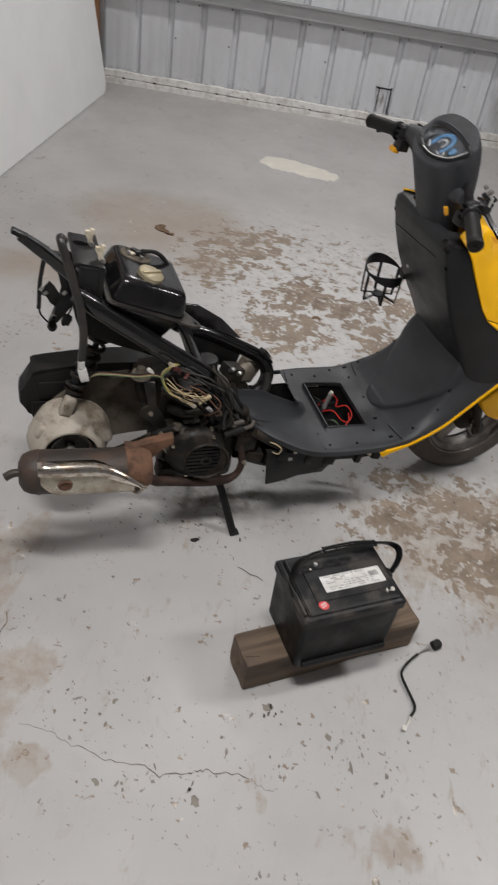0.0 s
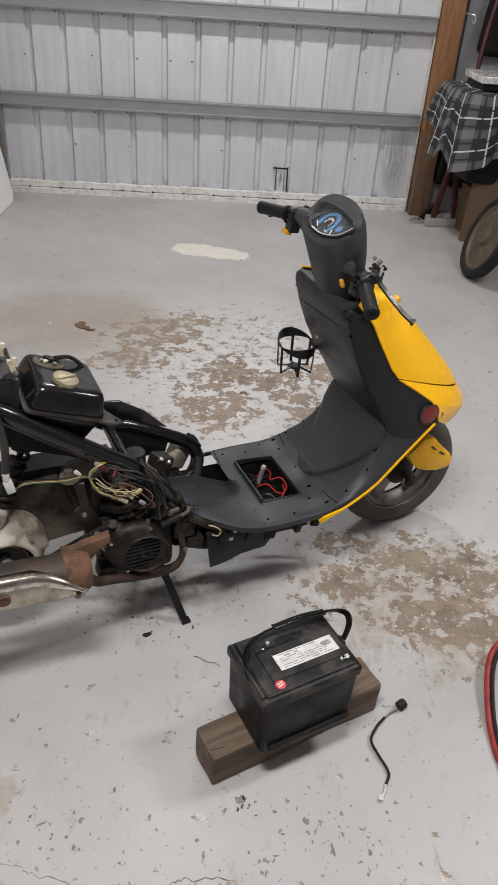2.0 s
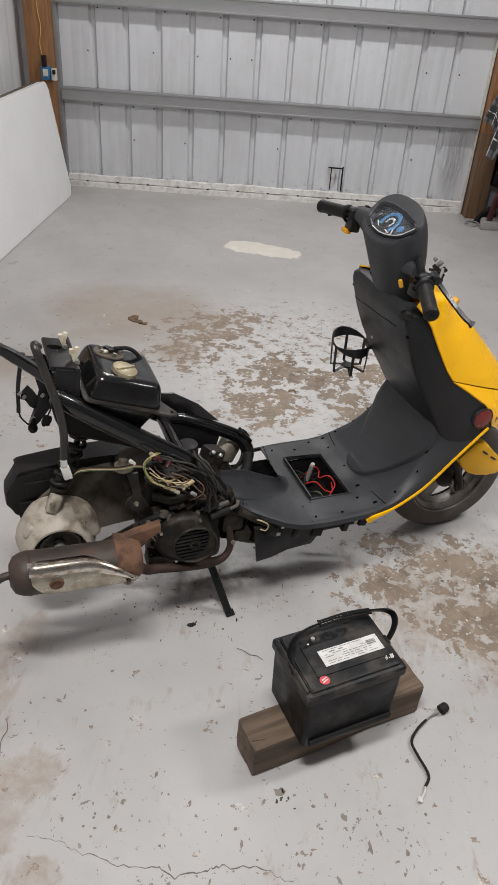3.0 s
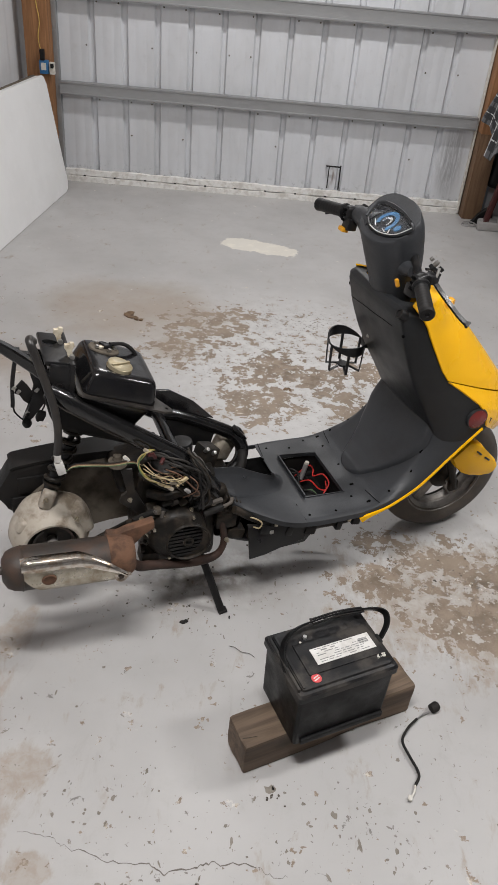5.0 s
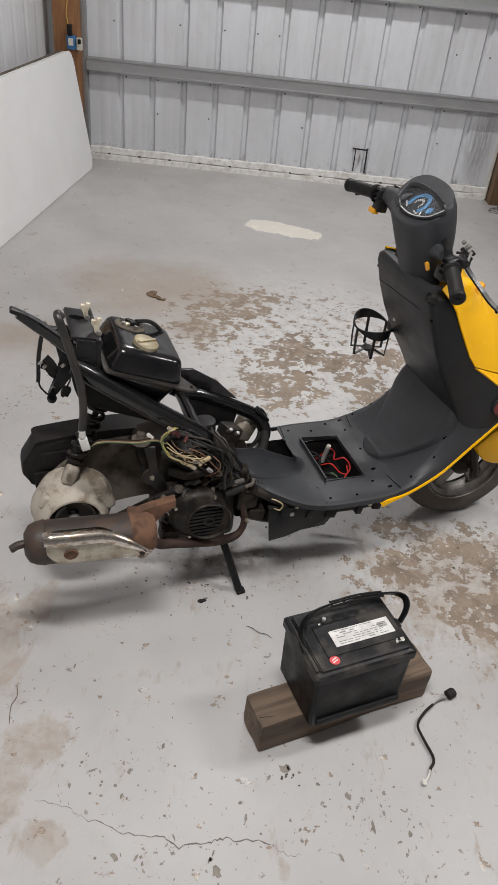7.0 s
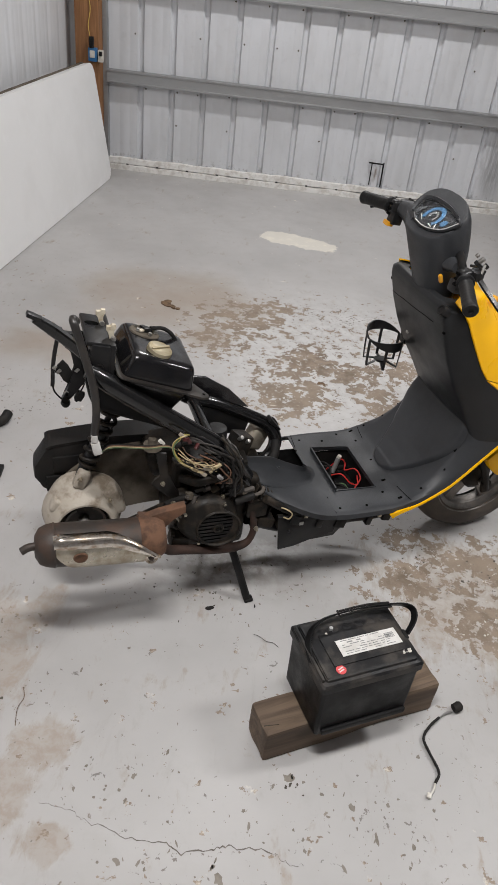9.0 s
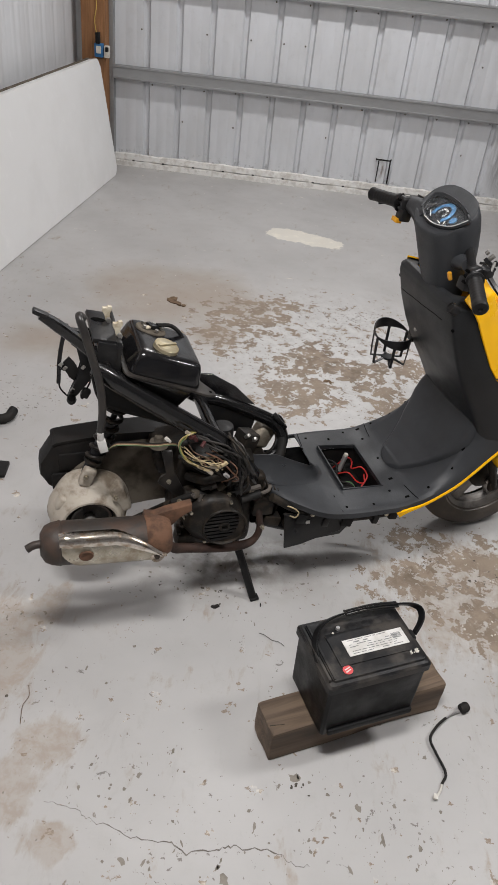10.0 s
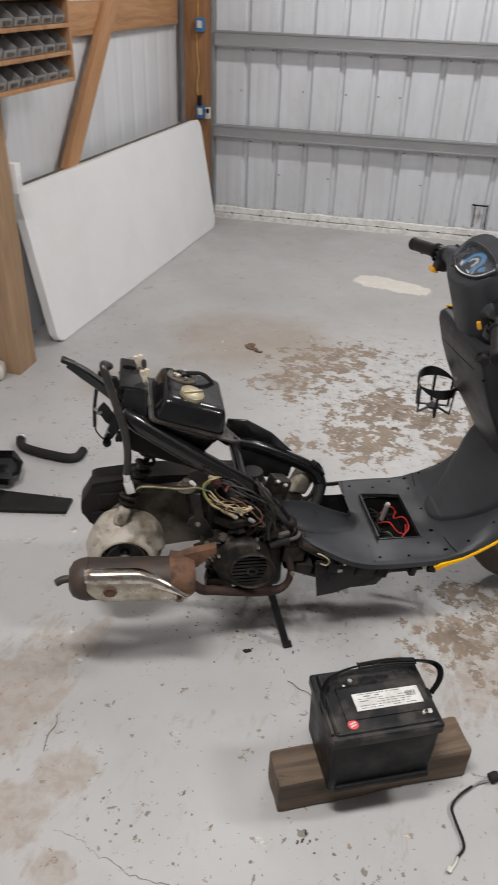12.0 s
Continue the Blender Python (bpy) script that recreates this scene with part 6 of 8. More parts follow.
# ------- grips, perches, levers
for s, root, tip in ((1, (0.100, 0.075, 1.030), (0.049, 0.314, 1.001)), (-1, (0.112, -0.115, 0.985), (0.026, -0.318, 0.952))):
    r0, t0 = Vector(root), Vector(tip)
    d = (t0 - r0).normalized()
    m = Matrix.Translation(r0) @ d.to_track_quat("Z", "Y").to_matrix().to_4x4()
    ln = (t0 - r0).length
    bm = B()
    lathe(bm, [(0.010, -0.06), (0.010, ln - 0.10)], 14, m)
    hb = part("handlebar", bm, "satin", sc, "black handlebar end")
    bm = B()
    prof = [(0.013, ln - 0.125), (0.021, ln - 0.122), (0.021, ln - 0.115), (0.0165, ln - 0.112)]
    for k in range(8):
        z = ln - 0.108 + k * 0.0115
        prof += [(0.0166, z), (0.0163, z + 0.003), (0.0166, z + 0.006)]
    prof += [(0.0175, ln - 0.010), (0.018, ln - 0.004), (0.015, ln), (0.006, ln), (0.005, ln - 0.003), (0.0, ln - 0.003)]
    lathe(bm, prof, 20, m)
    part("grip", bm, "matte", hb, "black rubber grip", smooth=45)
    bm = B()
    p = r0 + d * (ln - 0.145)
    box(bm, p + Vector((0, 0, -0.004)), (0.036, 0.030, 0.044), 0.010, (0, 8 * s, -15 * s), 3)
    box(bm, p + Vector((-0.006, -0.010 * s, -0.026)), (0.030, 0.034, 0.030), 0.006, (0, 8, 0), 2)
    sw = part("switch_housing", bm, "satin", hb, "black switch housing")
    if s > 0:
        bm = B()
        box(bm, p + Vector((-0.020, -0.004, -0.040)), (0.018, 0.026, 0.012), 0.002, (0, 10, 0))
        part("button", bm, "amber", sw, "amber switch button")
    for k in range(3):
        bm = B()
        box(bm, p + Vector((-0.020 - 0.001 * k, 0.002 * s, 0.010 - 0.013 * k)), (0.006, 0.012, 0.006), 0.001, (0, 10, 0))
        part("switch_key", bm, "hole", sw)
    if s > 0:
        bm = B()
        e0, e1 = Vector((0.100, 0.060 * s, 1.010 if s > 0 else 0.990)), p - d * 0.020 + Vector((0.006, 0, 0.0))
        sweep(bm, [e0 + (e1 - e0) * t + Vector((0, 0, 0.004 * math.sin(t * 3.1))) for t in (0, 0.35, 0.7, 1.0)], disc(1.0, 18), 4, scale=lambda t: (0.050 - 0.046 * t + 0.018 * t * t) if s > 0 else (0.022 - 0.008 * t))
        part("cover_arm", bm, "board", hc, smooth=60)
    # clamp, cable stub and lever in front of the bar
    q = p + Vector((0.026, 0.004 * s, 0.006))
    bm = B()
    box(bm, q, (0.030, 0.030, 0.022), 0.006, (0, 0, -18 * s), 2)
    box(bm, q + Vector((0.014, 0.0, 0.009)), (0.012, 0.018, 0.010), 0.003, (0, 20, 0), 2)
    part("lever_perch", bm, "satin", hb, "black lever perch")
    bm = B()
    lathe(bm, [(0.0, 0.012), (0.0032, 0.011), (0.0036, 0.0), (0.003, -0.012)], 8, Matrix.Translation(q + Vector((0.010, 0.008 * s, 0.016))) @ pose(0, 0, 0, 25 * s, 30, 0))
    if s < 0:
        part("clamp_bolt", bm, "alloy", hb, "bright clamp bolt")
        for c_, z_, mt in (((0.136, -0.160, 1.002), (0.010, 0.008, 0.016), "alloy"), ((0.121, -0.160, 1.014), (0.008, 0.008, 0.010), "alloy"), ((0.150, -0.163, 0.988), (0.012, 0.010, 0.010), "satin"), ((0.134, -0.158, 0.988), (0.030, 0.014, 0.010), "satin")):
            bm = B()
            box(bm, c_, z_, 0.0025, (20, 35, 10), 2)
            part("cable_adjuster", bm, mt, hb, "worn bright cable adjuster" if mt == "alloy" else "")
    bm = B()
    lev = [(0.118, -0.165, 0.985), (0.118, -0.205, 0.966), (0.136, -0.245, 0.936), (0.152, -0.270, 0.914), (0.168, -0.288, 0.900)] if s < 0 else [(0.125, 0.19, 1.0), (0.118, 0.23, 0.992), (0.096, 0.28, 0.984), (0.080, 0.315, 0.976)]
    sweep(bm, lev, [(-0.0055, -0.0028), (0.0055, -0.0028), (0.0055, 0.0028), (-0.0055, 0.0028)], 6, scale=lambda t: 1.0 + 0.5 * (t > 0.93))
    part("brake_lever", bm, "satin", hb, "black brake lever")
bm = B()
sweep(bm, [(0.104, -0.020, 0.955), (0.106, -0.055, 0.960), (0.106, -0.090, 0.966), (0.102, -0.125, 0.970)], disc(1.0, 20), 6, scale=lambda t: 0.014 + 0.014 * (1 - t))
part("cover_arm", bm, "board", hc, smooth=60)
bm = B()
tube(bm, [(0.135, -0.125, 0.975), (0.165, -0.125, 0.968), (0.180, -0.10, 0.92), (0.175, -0.06, 0.87)], 0.0035, 8)
part("brake_cable", bm, "rubber", sc)
bm = B()
box(bm, (0.082, -0.096, 0.932), (0.010, 0.010, 0.022), 0.004, (0, -20, 0))
part("turn_signal_tab", bm, "amber", hc, "amber tab on the cover")
bm = B()
lathe(bm, [(0.0, 0.012), (0.008, 0.011), (0.011, 0.004), (0.011, -0.004)], 18, side_at(0.250, -0.096, 0.872) @ pose(0, 0, 0, 0, 30, 0))
part("turn_signal", bm, "amber", sc, "small amber turn signal")

# ------- wire cup holder on the far side of the leg shield
CH = Vector((0.132, 0.180, 0.600))
cr = 0.056
ch = None
for k0, dz in ((0.2, 0.0), (3.34, 0.004)):  # two leaf-shaped bands make the ring
    bm = B()
    rings = []
    for k in range(17):
        a = k0 + math.pi * k / 16
        hh = 0.002 + 0.013 * math.sin(math.pi * k / 16) ** 1.3
        o = Vector((math.cos(a), math.sin(a), 0))
        c = CH + o * cr + Vector((0, 0, 0.034 + (0.013 if k0 < 1 else -0.010) * math.sin(math.pi * k / 16)))
        rings.append([c + o * 0.0015 + Vector((0, 0, hh)), c - o * 0.0015 + Vector((0, 0, hh)), c - o * 0.0015 - Vector((0, 0, hh)), c + o * 0.0015 - Vector((0, 0, hh))])
    skin(bm, rings)
    ob = part("cup_holder" if ch is None else "band", bm, "satin", ch or sc, "black wire cup holder" if ch is None else "")
    ch = ch or ob
for k in range(6):
    a = 2 * math.pi * k / 6 + 0.25
    o = Vector((math.cos(a), math.sin(a), 0))
    bm = B()
    sweep(bm, [CH + o * cr + Vector((0, 0, 0.034)), CH + o * cr * 0.98 + Vector((0, 0, -0.010)), CH + o * cr * 0.94 + Vector((0, 0, -0.050)), CH + o * 0.014 + Vector((0, 0, -0.040))], [(-0.004, -0.0015), (0.004, -0.0015), (0.004, 0.0015), (-0.004, 0.0015)], 1)
    part("strut", bm, "satin", ch)
bm = B()
lathe(bm, [(0.0, 0.002), (0.018, 0.002), (0.020, -0.003), (0.0, -0.003)], 18, Matrix.Translation(CH + Vector((0, 0, -0.040))))
part("base_plate", bm, "satin", ch)
bm = B()
box(bm, CH + Vector((0.062, -0.012, 0.038)), (0.024, 0.03, 0.04), 0.004)
part("mount", bm, "satin", ch)

# ------- rear frame
RAIL_NEAR = [(-0.760, -0.098, 0.738), (-0.735, -0.100, 0.720), (-0.697, -0.101, 0.690), (-0.632, -0.102, 0.640), (-0.558, -0.102, 0.585), (-0.502, -0.101, 0.544), (-0.455, -0.098, 0.508), (-0.405, -0.092, 0.455), (-0.36, -0.088, 0.385), (-0.30, -0.075, 0.290), (-0.24, -0.065, 0.225)]
RAIL_FAR = [(-0.72, 0.102, 0.728), (-0.587, 0.104, 0.625), (-0.485, 0.102, 0.530), (-0.40, 0.100, 0.500), (-0.30, 0.096, 0.452), (-0.243, 0.088, 0.420), (-0.220, 0.068, 0.385), (-0.235, 0.050, 0.348), (-0.275, 0.040, 0.318), (-0.31, 0.035, 0.280)]
for s, pts, rad in ((-1, RAIL_NEAR, 0.0245), (1, RAIL_FAR, 0.0193)):
    bm = B()
    tube(bm, pts, rad, 18, 6, scale=lambda t: 0.80 + 0.20 * min(1.0, t / 0.15))
    rail = part("frame_rail", bm, "rail_paint", sc, "glossy black frame rail")
    if s < 0:
        bm = B()
        sweep(bm, [(-0.868, -0.098, 0.872), (-0.845, -0.099, 0.855), (-0.815, -0.100, 0.829), (-0.785, -0.101, 0.801), (-0.762, -0.101, 0.776)], [(-0.009, -0.011), (0.009, -0.011), (0.012, -0.008), (0.012, 0.008), (0.009, 0.012), (-0.009, 0.012), (-0.012, 0.008), (-0.012, -0.008)], 5, scale=lambda t: 0.72 + 0.28 * min(1.0, t / 0.35))
        beam_ = part("seat_beam", bm, "rail_paint", rail, "black channel beam to the tail", smooth=35)
        bm = B()
        box(bm, (-0.867, -0.098, 0.876), (0.034, 0.020, 0.010), 0.003, (0, 28, 0))
        part("end_tab", bm, "satin", beam_)
    else:
        bm = B()
        prism(bm, [(-0.46, 0.515), (-0.36, 0.470), (-0.30, 0.440), (-0.31, 0.400), (-0.38, 0.405), (-0.45, 0.445)], -0.003, 0.003, side_at(0, 0.088, 0), 0.001)
        part("rail_web", bm, "satin", rail)
        # gusset and tab on the far rail
        bm = B()
        prism(bm, [(-0.50, 0.540), (-0.485, 0.592), (-0.43, 0.585), (-0.36, 0.540), (-0.30, 0.478), (-0.40, 0.510)], -0.004, 0.004, side_at(0, 0.102, 0), 0.001)
        part("gusset", bm, "gloss", rail)
        bm = B()
        lathe(bm, [(0.0, 0.008), (0.012, 0.008), (0.014, 0.0), (0.012, -0.02)], 14, pose(-0.232, 0.085, 0.432, 0, -40, 0))
        box(bm, (-0.225, 0.082, 0.428), (0.05, 0.03, 0.012), 0.004, (0, 50, 0))
        part("seat_stop", bm, "satin", rail)
for u, w, r in ((-0.735, 0.735, 0.014), (-0.47, 0.53, 0.016), (-0.25, 0.25, 0.02)):
    bm = B()
    tube(bm, [(u, -0.095, w), (u, 0.095, w)], r, 12, 1)
    part("cross_tube", bm, "gloss", sc)
# inner fender between the rails
bm = B()
def inner(a, b):
    u = -0.768 + 0.212 * a
    wr = lerp_table(u, [(-0.77, 0.742), (-0.735, 0.720), (-0.697, 0.690), (-0.632, 0.640), (-0.55, 0.578)])[0]
    wb = lerp_table(u, [(-0.77, 0.725), (-0.765, 0.690), (-0.76, 0.668), (-0.752, 0.648), (-0.742, 0.635), (-0.707, 0.619), (-0.676, 0.606), (-0.613, 0.581), (-0.555, 0.556)])[0]
    t = 2 * b - 1
    if abs(t) > 0.6:
        e = (abs(t) - 0.6) / 0.4
        return Vector((u, math.copysign(0.098 + 0.020 * e ** 0.6, t), wb + (wr - wb) * e ** 1.3))
    return Vector((u, 0.098 * t / 0.6, wb))
sheet(bm, inner, 34, 30, 0.004)
part("inner_fender", bm, "dull_black", sc, "black inner fender below the tank", smooth=50)

# ------- fuel tank
TM = pose(-0.600, -0.006, 0.700, 0, 19, 0)
bm = B()
skin(bm, [[TM @ q for q in rrect(x, y, z, 0.017)] for x, y, z in ((0.056, 0.070, -0.088), (0.066, 0.080, -0.078), (0.076, 0.088, -0.045), (0.084, 0.096, -0.025), (0.088, 0.100, -0.004), (0.087, 0.099, 0.004), (0.080, 0.092, 0.038), (0.076, 0.088, 0.046), (0.070, 0.082, 0.050), (0.055, 0.068, 0.052))])
tank = part("fuel_tank", bm, "gloss", sc, "glossy black steel fuel tank", smooth=50)
bm = B()
skin(bm, [[TM @ q for q in rrect(x, y, z, 0.02)] for x, y, z in ((0.099, 0.111, -0.010), (0.101, 0.113, -0.007), (0.100, 0.112, -0.004))])
prism(bm, [(0.070, -0.113), (0.108, -0.116), (0.128, -0.108), (0.130, -0.092), (0.100, -0.052)], -0.010, -0.004, TM, 0.001)
part("tank_flange", bm, "dusty_black", tank)
bm = B()
lathe(bm, [(0.0, 0.0006), (0.004, 0.0006), (0.0042, -0.001)], 10, TM @ Matrix.Translation((0.116, -0.098, -0.0036)))
part("flange_hole", bm, "hole", tank)
CM = TM @ Matrix.Translation((-0.010, -0.046, 0.047)) @ pose(0, 0, 0, 6, 0, 0)
bm = B()
prof = [(0.0, 0.017), (0.026, 0.017), (0.0295, 0.015), (0.0305, 0.005), (0.028, 0.004), (0.025, 0.0), (0.025, -0.008)]
lathe(bm, prof, 32, CM)
cap = part("fuel_cap", bm, "brass", tank, "faded gold round fuel cap", smooth=40)
bm = B()
box(bm, (0, 0, 0), (0.054, 0.007, 0.004), 0.0015)
bmesh.ops.transform(bm, matrix=CM @ pose(0, 0, 0.0185, 0, 0, 30), verts=bm.verts)
part("cap_ridge", bm, "brass", cap)
SM = TM @ Matrix.Translation((-0.030, 0.040, 0.052))
bm = B()
lathe(bm, [(0.0, 0.004), (0.036, 0.004), (0.038, 0.002), (0.038, -0.004)], 20, SM, True, 0.8)
snd = part("fuel_sender", bm, "case", tank, "corroded fuel sender plate")
for k in range(5):
    a = 2 * math.pi * k / 5
    bm = B()
    lathe(bm, [(0.0, 0.006), (0.0045, 0.006), (0.0045, 0.0)], 6, SM @ Matrix.Translation((0.026 * math.cos(a), 0.020 * math.sin(a), 0.006)))
    part("bolt", bm, "alloy", snd, smooth=20)
bm = B()
box(bm, SM @ Vector((0.004, 0.0, 0.010)), (0.022, 0.016, 0.010), 0.003, (0, 15, 20))
part("sender_plug", bm, "satin", snd)
bm = B()
tube(bm, [SM @ Vector((0.01, 0, 0.016)), SM @ Vector((0.05, 0.012, 0.018)), SM @ Vector((0.085, 0.010, -0.002)), SM @ Vector((0.125, 0.0, -0.06))], 0.005, 8)
part("sender_lead", bm, "rubber", snd)

for q, mat in (((-0.012, -0.010, 0.008), "zinc"), (((0.020), 0.012, 0.008), "zinc"), ((-0.004, 0.016, 0.008), "satin")):
    bm = B()
    box(bm, SM @ Vector(q), (0.014, 0.010, 0.006), 0.002, (10, 15, 40))
    part("sender_clip", bm, mat, snd)

# ------- tail plate, latch and brackets
bm = B()
box(bm, (-0.730, -0.004, 0.790), (0.062, 0.150, 0.012), 0.004, (0, 12, 0))
box(bm, (-0.705, -0.004, 0.744), (0.012, 0.165, 0.095), 0.003, (0, 4, 0))
box(bm, (-0.729, -0.080, 0.750), (0.056, 0.010, 0.080), 0.003, (0, 12, 0))
tp = part("tail_plate", bm, "satin", sc, "dark steel tail plate", smooth=30)
bm = B()
lathe(bm, [(0.0, 0.001), (0.015, 0.001), (0.017, 0.0), (0.017, -0.004)], 18, pose(-0.737, 0.020, 0.7985, 0, 12, 0), True, 0.55)
part("oval_hole", bm, "hole", tp, "dark oval hole")
for u, v, w, h in ((-0.715, 0.030, 0.800, 0.055), (-0.700, -0.045, 0.775, 0.100)):
    bm = B()
    prism(bm, [(-0.003, -h / 2), (0.005, -h / 2), (0.005, h / 2 - 0.018), (0.013, h / 2 - 0.010), (0.013, h / 2 - 0.002), (0.004, h / 2), (0.002, h / 2 - 0.006), (-0.008, h / 2 - 0.002), (-0.010, h / 2 - 0.012), (-0.004, h / 2 - 0.022)], -0.005, 0.005, side_at(u, v, w) @ pose(0, 0, 0, 0, 0, 4), 0.0015)
    lt = part("seat_latch", bm, "zinc", tp, "yellowed zinc seat latch bracket")
    bm = B()
    lathe(bm, [(0.0, 0.008), (0.006, 0.008), (0.006, 0.0)], 6, side_at(u + 0.002, v - 0.010, w + h / 2 - 0.03))
    part("latch_bolt", bm, "alloy", lt, smooth=20)
bm = B()
sweep(bm, [(-0.808, 0.02, 0.790), (-0.820, 0.02, 0.745), (-0.829, 0.02, 0.695), (-0.832, 0.02, 0.655), (-0.834, 0.02, 0.637)], [(-0.004, -0.0045), (0.004, -0.0045), (0.004, 0.0045), (-0.004, 0.0045)], 6)
tb = part("tail_bracket", bm, "satin", sc, "black looped tail lamp bracket")
bm = B()
prism(bm, [(-0.812, 0.785), (-0.768, 0.775), (-0.748, 0.70), (-0.752, 0.655), (-0.790, 0.607), (-0.808, 0.592), (-0.816, 0.600), (-0.792, 0.645), (-0.778, 0.690), (-0.786, 0.735), (-0.800, 0.742)], -0.008, 0.008, side_at(0, 0.015, 0), 0.003)
part("bracket_arm", bm, "satin", tb)
bm = B()
prism(bm, [(-0.820, 0.690), (-0.806, 0.705), (-0.795, 0.690), (-0.784, 0.668), (-0.797, 0.640), (-0.808, 0.650), (-0.815, 0.668), (-0.826, 0.672)], -0.003, 0.003, side_at(0, 0.022, 0), 0.001)
part("bracket_plate", bm, "rubber", tb, "dusty terminal plate")
for q in ((-0.826, 0.014, 0.690), (-0.802, 0.010, 0.622), (-0.817, 0.012, 0.680), (-0.776, 0.0, 0.686)):
    bm = B()
    box(bm, q, (0.007, 0.005, 0.011), 0.001, (20, 40, 10))
    part("terminal", bm, "alloy", tb, "small bright terminal")
bm = B()
tube(bm, [(-0.833, 0.02, 0.640), (-0.830, 0.018, 0.622), (-0.818, 0.014, 0.606), (-0.806, 0.008, 0.598)], 0.0022, 6)
part("thin_wire", bm, "rubber", tb)
bm = B()
lathe(bm, [(0.0, 0.014), (0.009, 0.013), (0.012, 0.0), (0.010, -0.010), (0.0, -0.013)], 14, pose(-0.806, 0.008, 0.594, 40, 0, 0))
part("rubber_knob", bm, "rubber", tb)
bm = B()
box(bm, (-0.772, 0.012, 0.608), (0.020, 0.016, 0.024), 0.004, (10, 25, 0))
box(bm, (-0.778, 0.012, 0.600), (0.008, 0.012, 0.012), 0.002, (10, 45, 0))
tube(bm, [(-0.770, 0.012, 0.618), (-0.760, 0.012, 0.640), (-0.764, 0.012, 0.660)], 0.002, 6)
part("hanging_plug", bm, "rubber", tb)

# loom sleeve over the rail, its connector and wires
bm = B()
tube(bm, [(-0.780, -0.075, 0.850), (-0.790, -0.122, 0.876), (-0.781, -0.138, 0.840), (-0.767, -0.142, 0.781), (-0.754, -0.142, 0.719), (-0.750, -0.142, 0.655), (-0.756, -0.142, 0.590)], 0.0092, 12)
sl = part("loom_sleeve", bm, "sleeve", sc, "grey rubber wiring sleeve")
bm = B()
box(bm, (-0.752, -0.145, 0.560), (0.020, 0.014, 0.034), 0.003, (0, -12, 0))
lathe(bm, [(0.0, 0.0), (0.008, 0.0), (0.008, 0.018), (0.0, 0.018)], 10, pose(-0.756, -0.145, 0.580))
part("connector", bm, "paper", sl, "white square connector")
for k, mat in enumerate(("wire_green", "wire_cream", "wire_brown", "rubber")):
    bm = B()
    o = 0.0028 * k
    tube(bm, [(-0.742, -0.150, 0.552 - o * 0.3), (-0.722, -0.150, 0.560 + o), (-0.68, -0.150, 0.556 + o), (-0.63, -0.148, 0.546 + o), (-0.585, -0.140, 0.540 + o), (-0.55, -0.125, 0.515)], 0.0015, 6)
    part("thin_wire", bm, mat, sl)
# coloured wires by the engine: a loose tangle
rnd = random.Random(33)
loom = None


def jig(p, a):
    return Vector(p) + Vector((rnd.uniform(-a, a), rnd.uniform(-a, a) * 1.3, rnd.uniform(-a, a)))


runs = []
LOOP = ((-0.530, -0.130, 0.560), (-0.547, -0.155, 0.578), (-0.563, -0.158, 0.571), (-0.573, -0.158, 0.548), (-0.564, -0.161, 0.520), (-0.545, -0.162, 0.502), (-0.512, -0.165, 0.482))
for mat, n in (("wire_yellow", 2), ("wire_green", 1), ("wire_cream", 1)):  # the bright loop
    for k in range(n):
        runs.append((mat, 0.0016, [jig(p, 0.004) for p in LOOP]))
for k in range(9):  # cream wires fanning out to their plugs
    runs.append((("wire_cream", "wire_brown", "wire_cream", "rubber")[k % 4], 0.0015, [jig(p, 0.014) for p in ((-0.552, -0.150, 0.522), (-0.530, -0.158, 0.504), (-0.505, -0.163, 0.494), (-0.480, -0.165, 0.488), (-0.455, -0.160, 0.486))]))
for k in range(10):  # black leads arching over, then down to the carburettor
    runs.append((("rubber", "sleeve", "satin", "sleeve")[k % 4], rnd.uniform(0.0022, 0.0036), [jig(p, 0.011) for p in ((-0.540, -0.115, 0.548), (-0.500, -0.135, 0.540), (-0.462, -0.145, 0.522), (-0.430, -0.150, 0.492), (-0.410, -0.150, 0.450), (-0.406, -0.145, 0.400), (-0.420, -0.135, 0.368))]))
for k in range(7):  # a column of leads in front of the board's wall
    runs.append((("rubber", "sleeve", "grime")[k % 3], rnd.uniform(0.0026, 0.0042), [jig(p, 0.009) for p in ((-0.432, -0.105, 0.520), (-0.414, -0.140, 0.510), (-0.400, -0.155, 0.465), (-0.398, -0.155, 0.420), (-0.408, -0.145, 0.375))]))
for k in range(3):  # thicker hoses from the cap
    runs.append(("rubber", rnd.uniform(0.0045, 0.006), [jig(p, 0.008) for p in ((-0.440, -0.070, 0.485), (-0.438, -0.100, 0.490), (-0.430, -0.125, 0.455), (-0.425, -0.130, 0.405), (-0.440, -0.120, 0.365))]))
for k in range(4):  # crossing strands
    runs.append((("rubber", "wire_brown")[k % 2], rnd.uniform(0.0016, 0.0028), [jig(p, 0.012) for p in ((-0.500, -0.150, 0.520), (-0.470, -0.158, 0.500), (-0.440, -0.160, 0.470), (-0.430, -0.158, 0.440), (-0.450, -0.150, 0.425))]))
for k in range(6):
    runs.append((("satin", "grime")[k % 2], rnd.uniform(0.003, 0.005), [jig(p, 0.016) for p in ((-0.545, -0.110, 0.470), (-0.500, -0.130, 0.450), (-0.455, -0.135, 0.425), (-0.425, -0.130, 0.395), (-0.440, -0.115, 0.370))]))
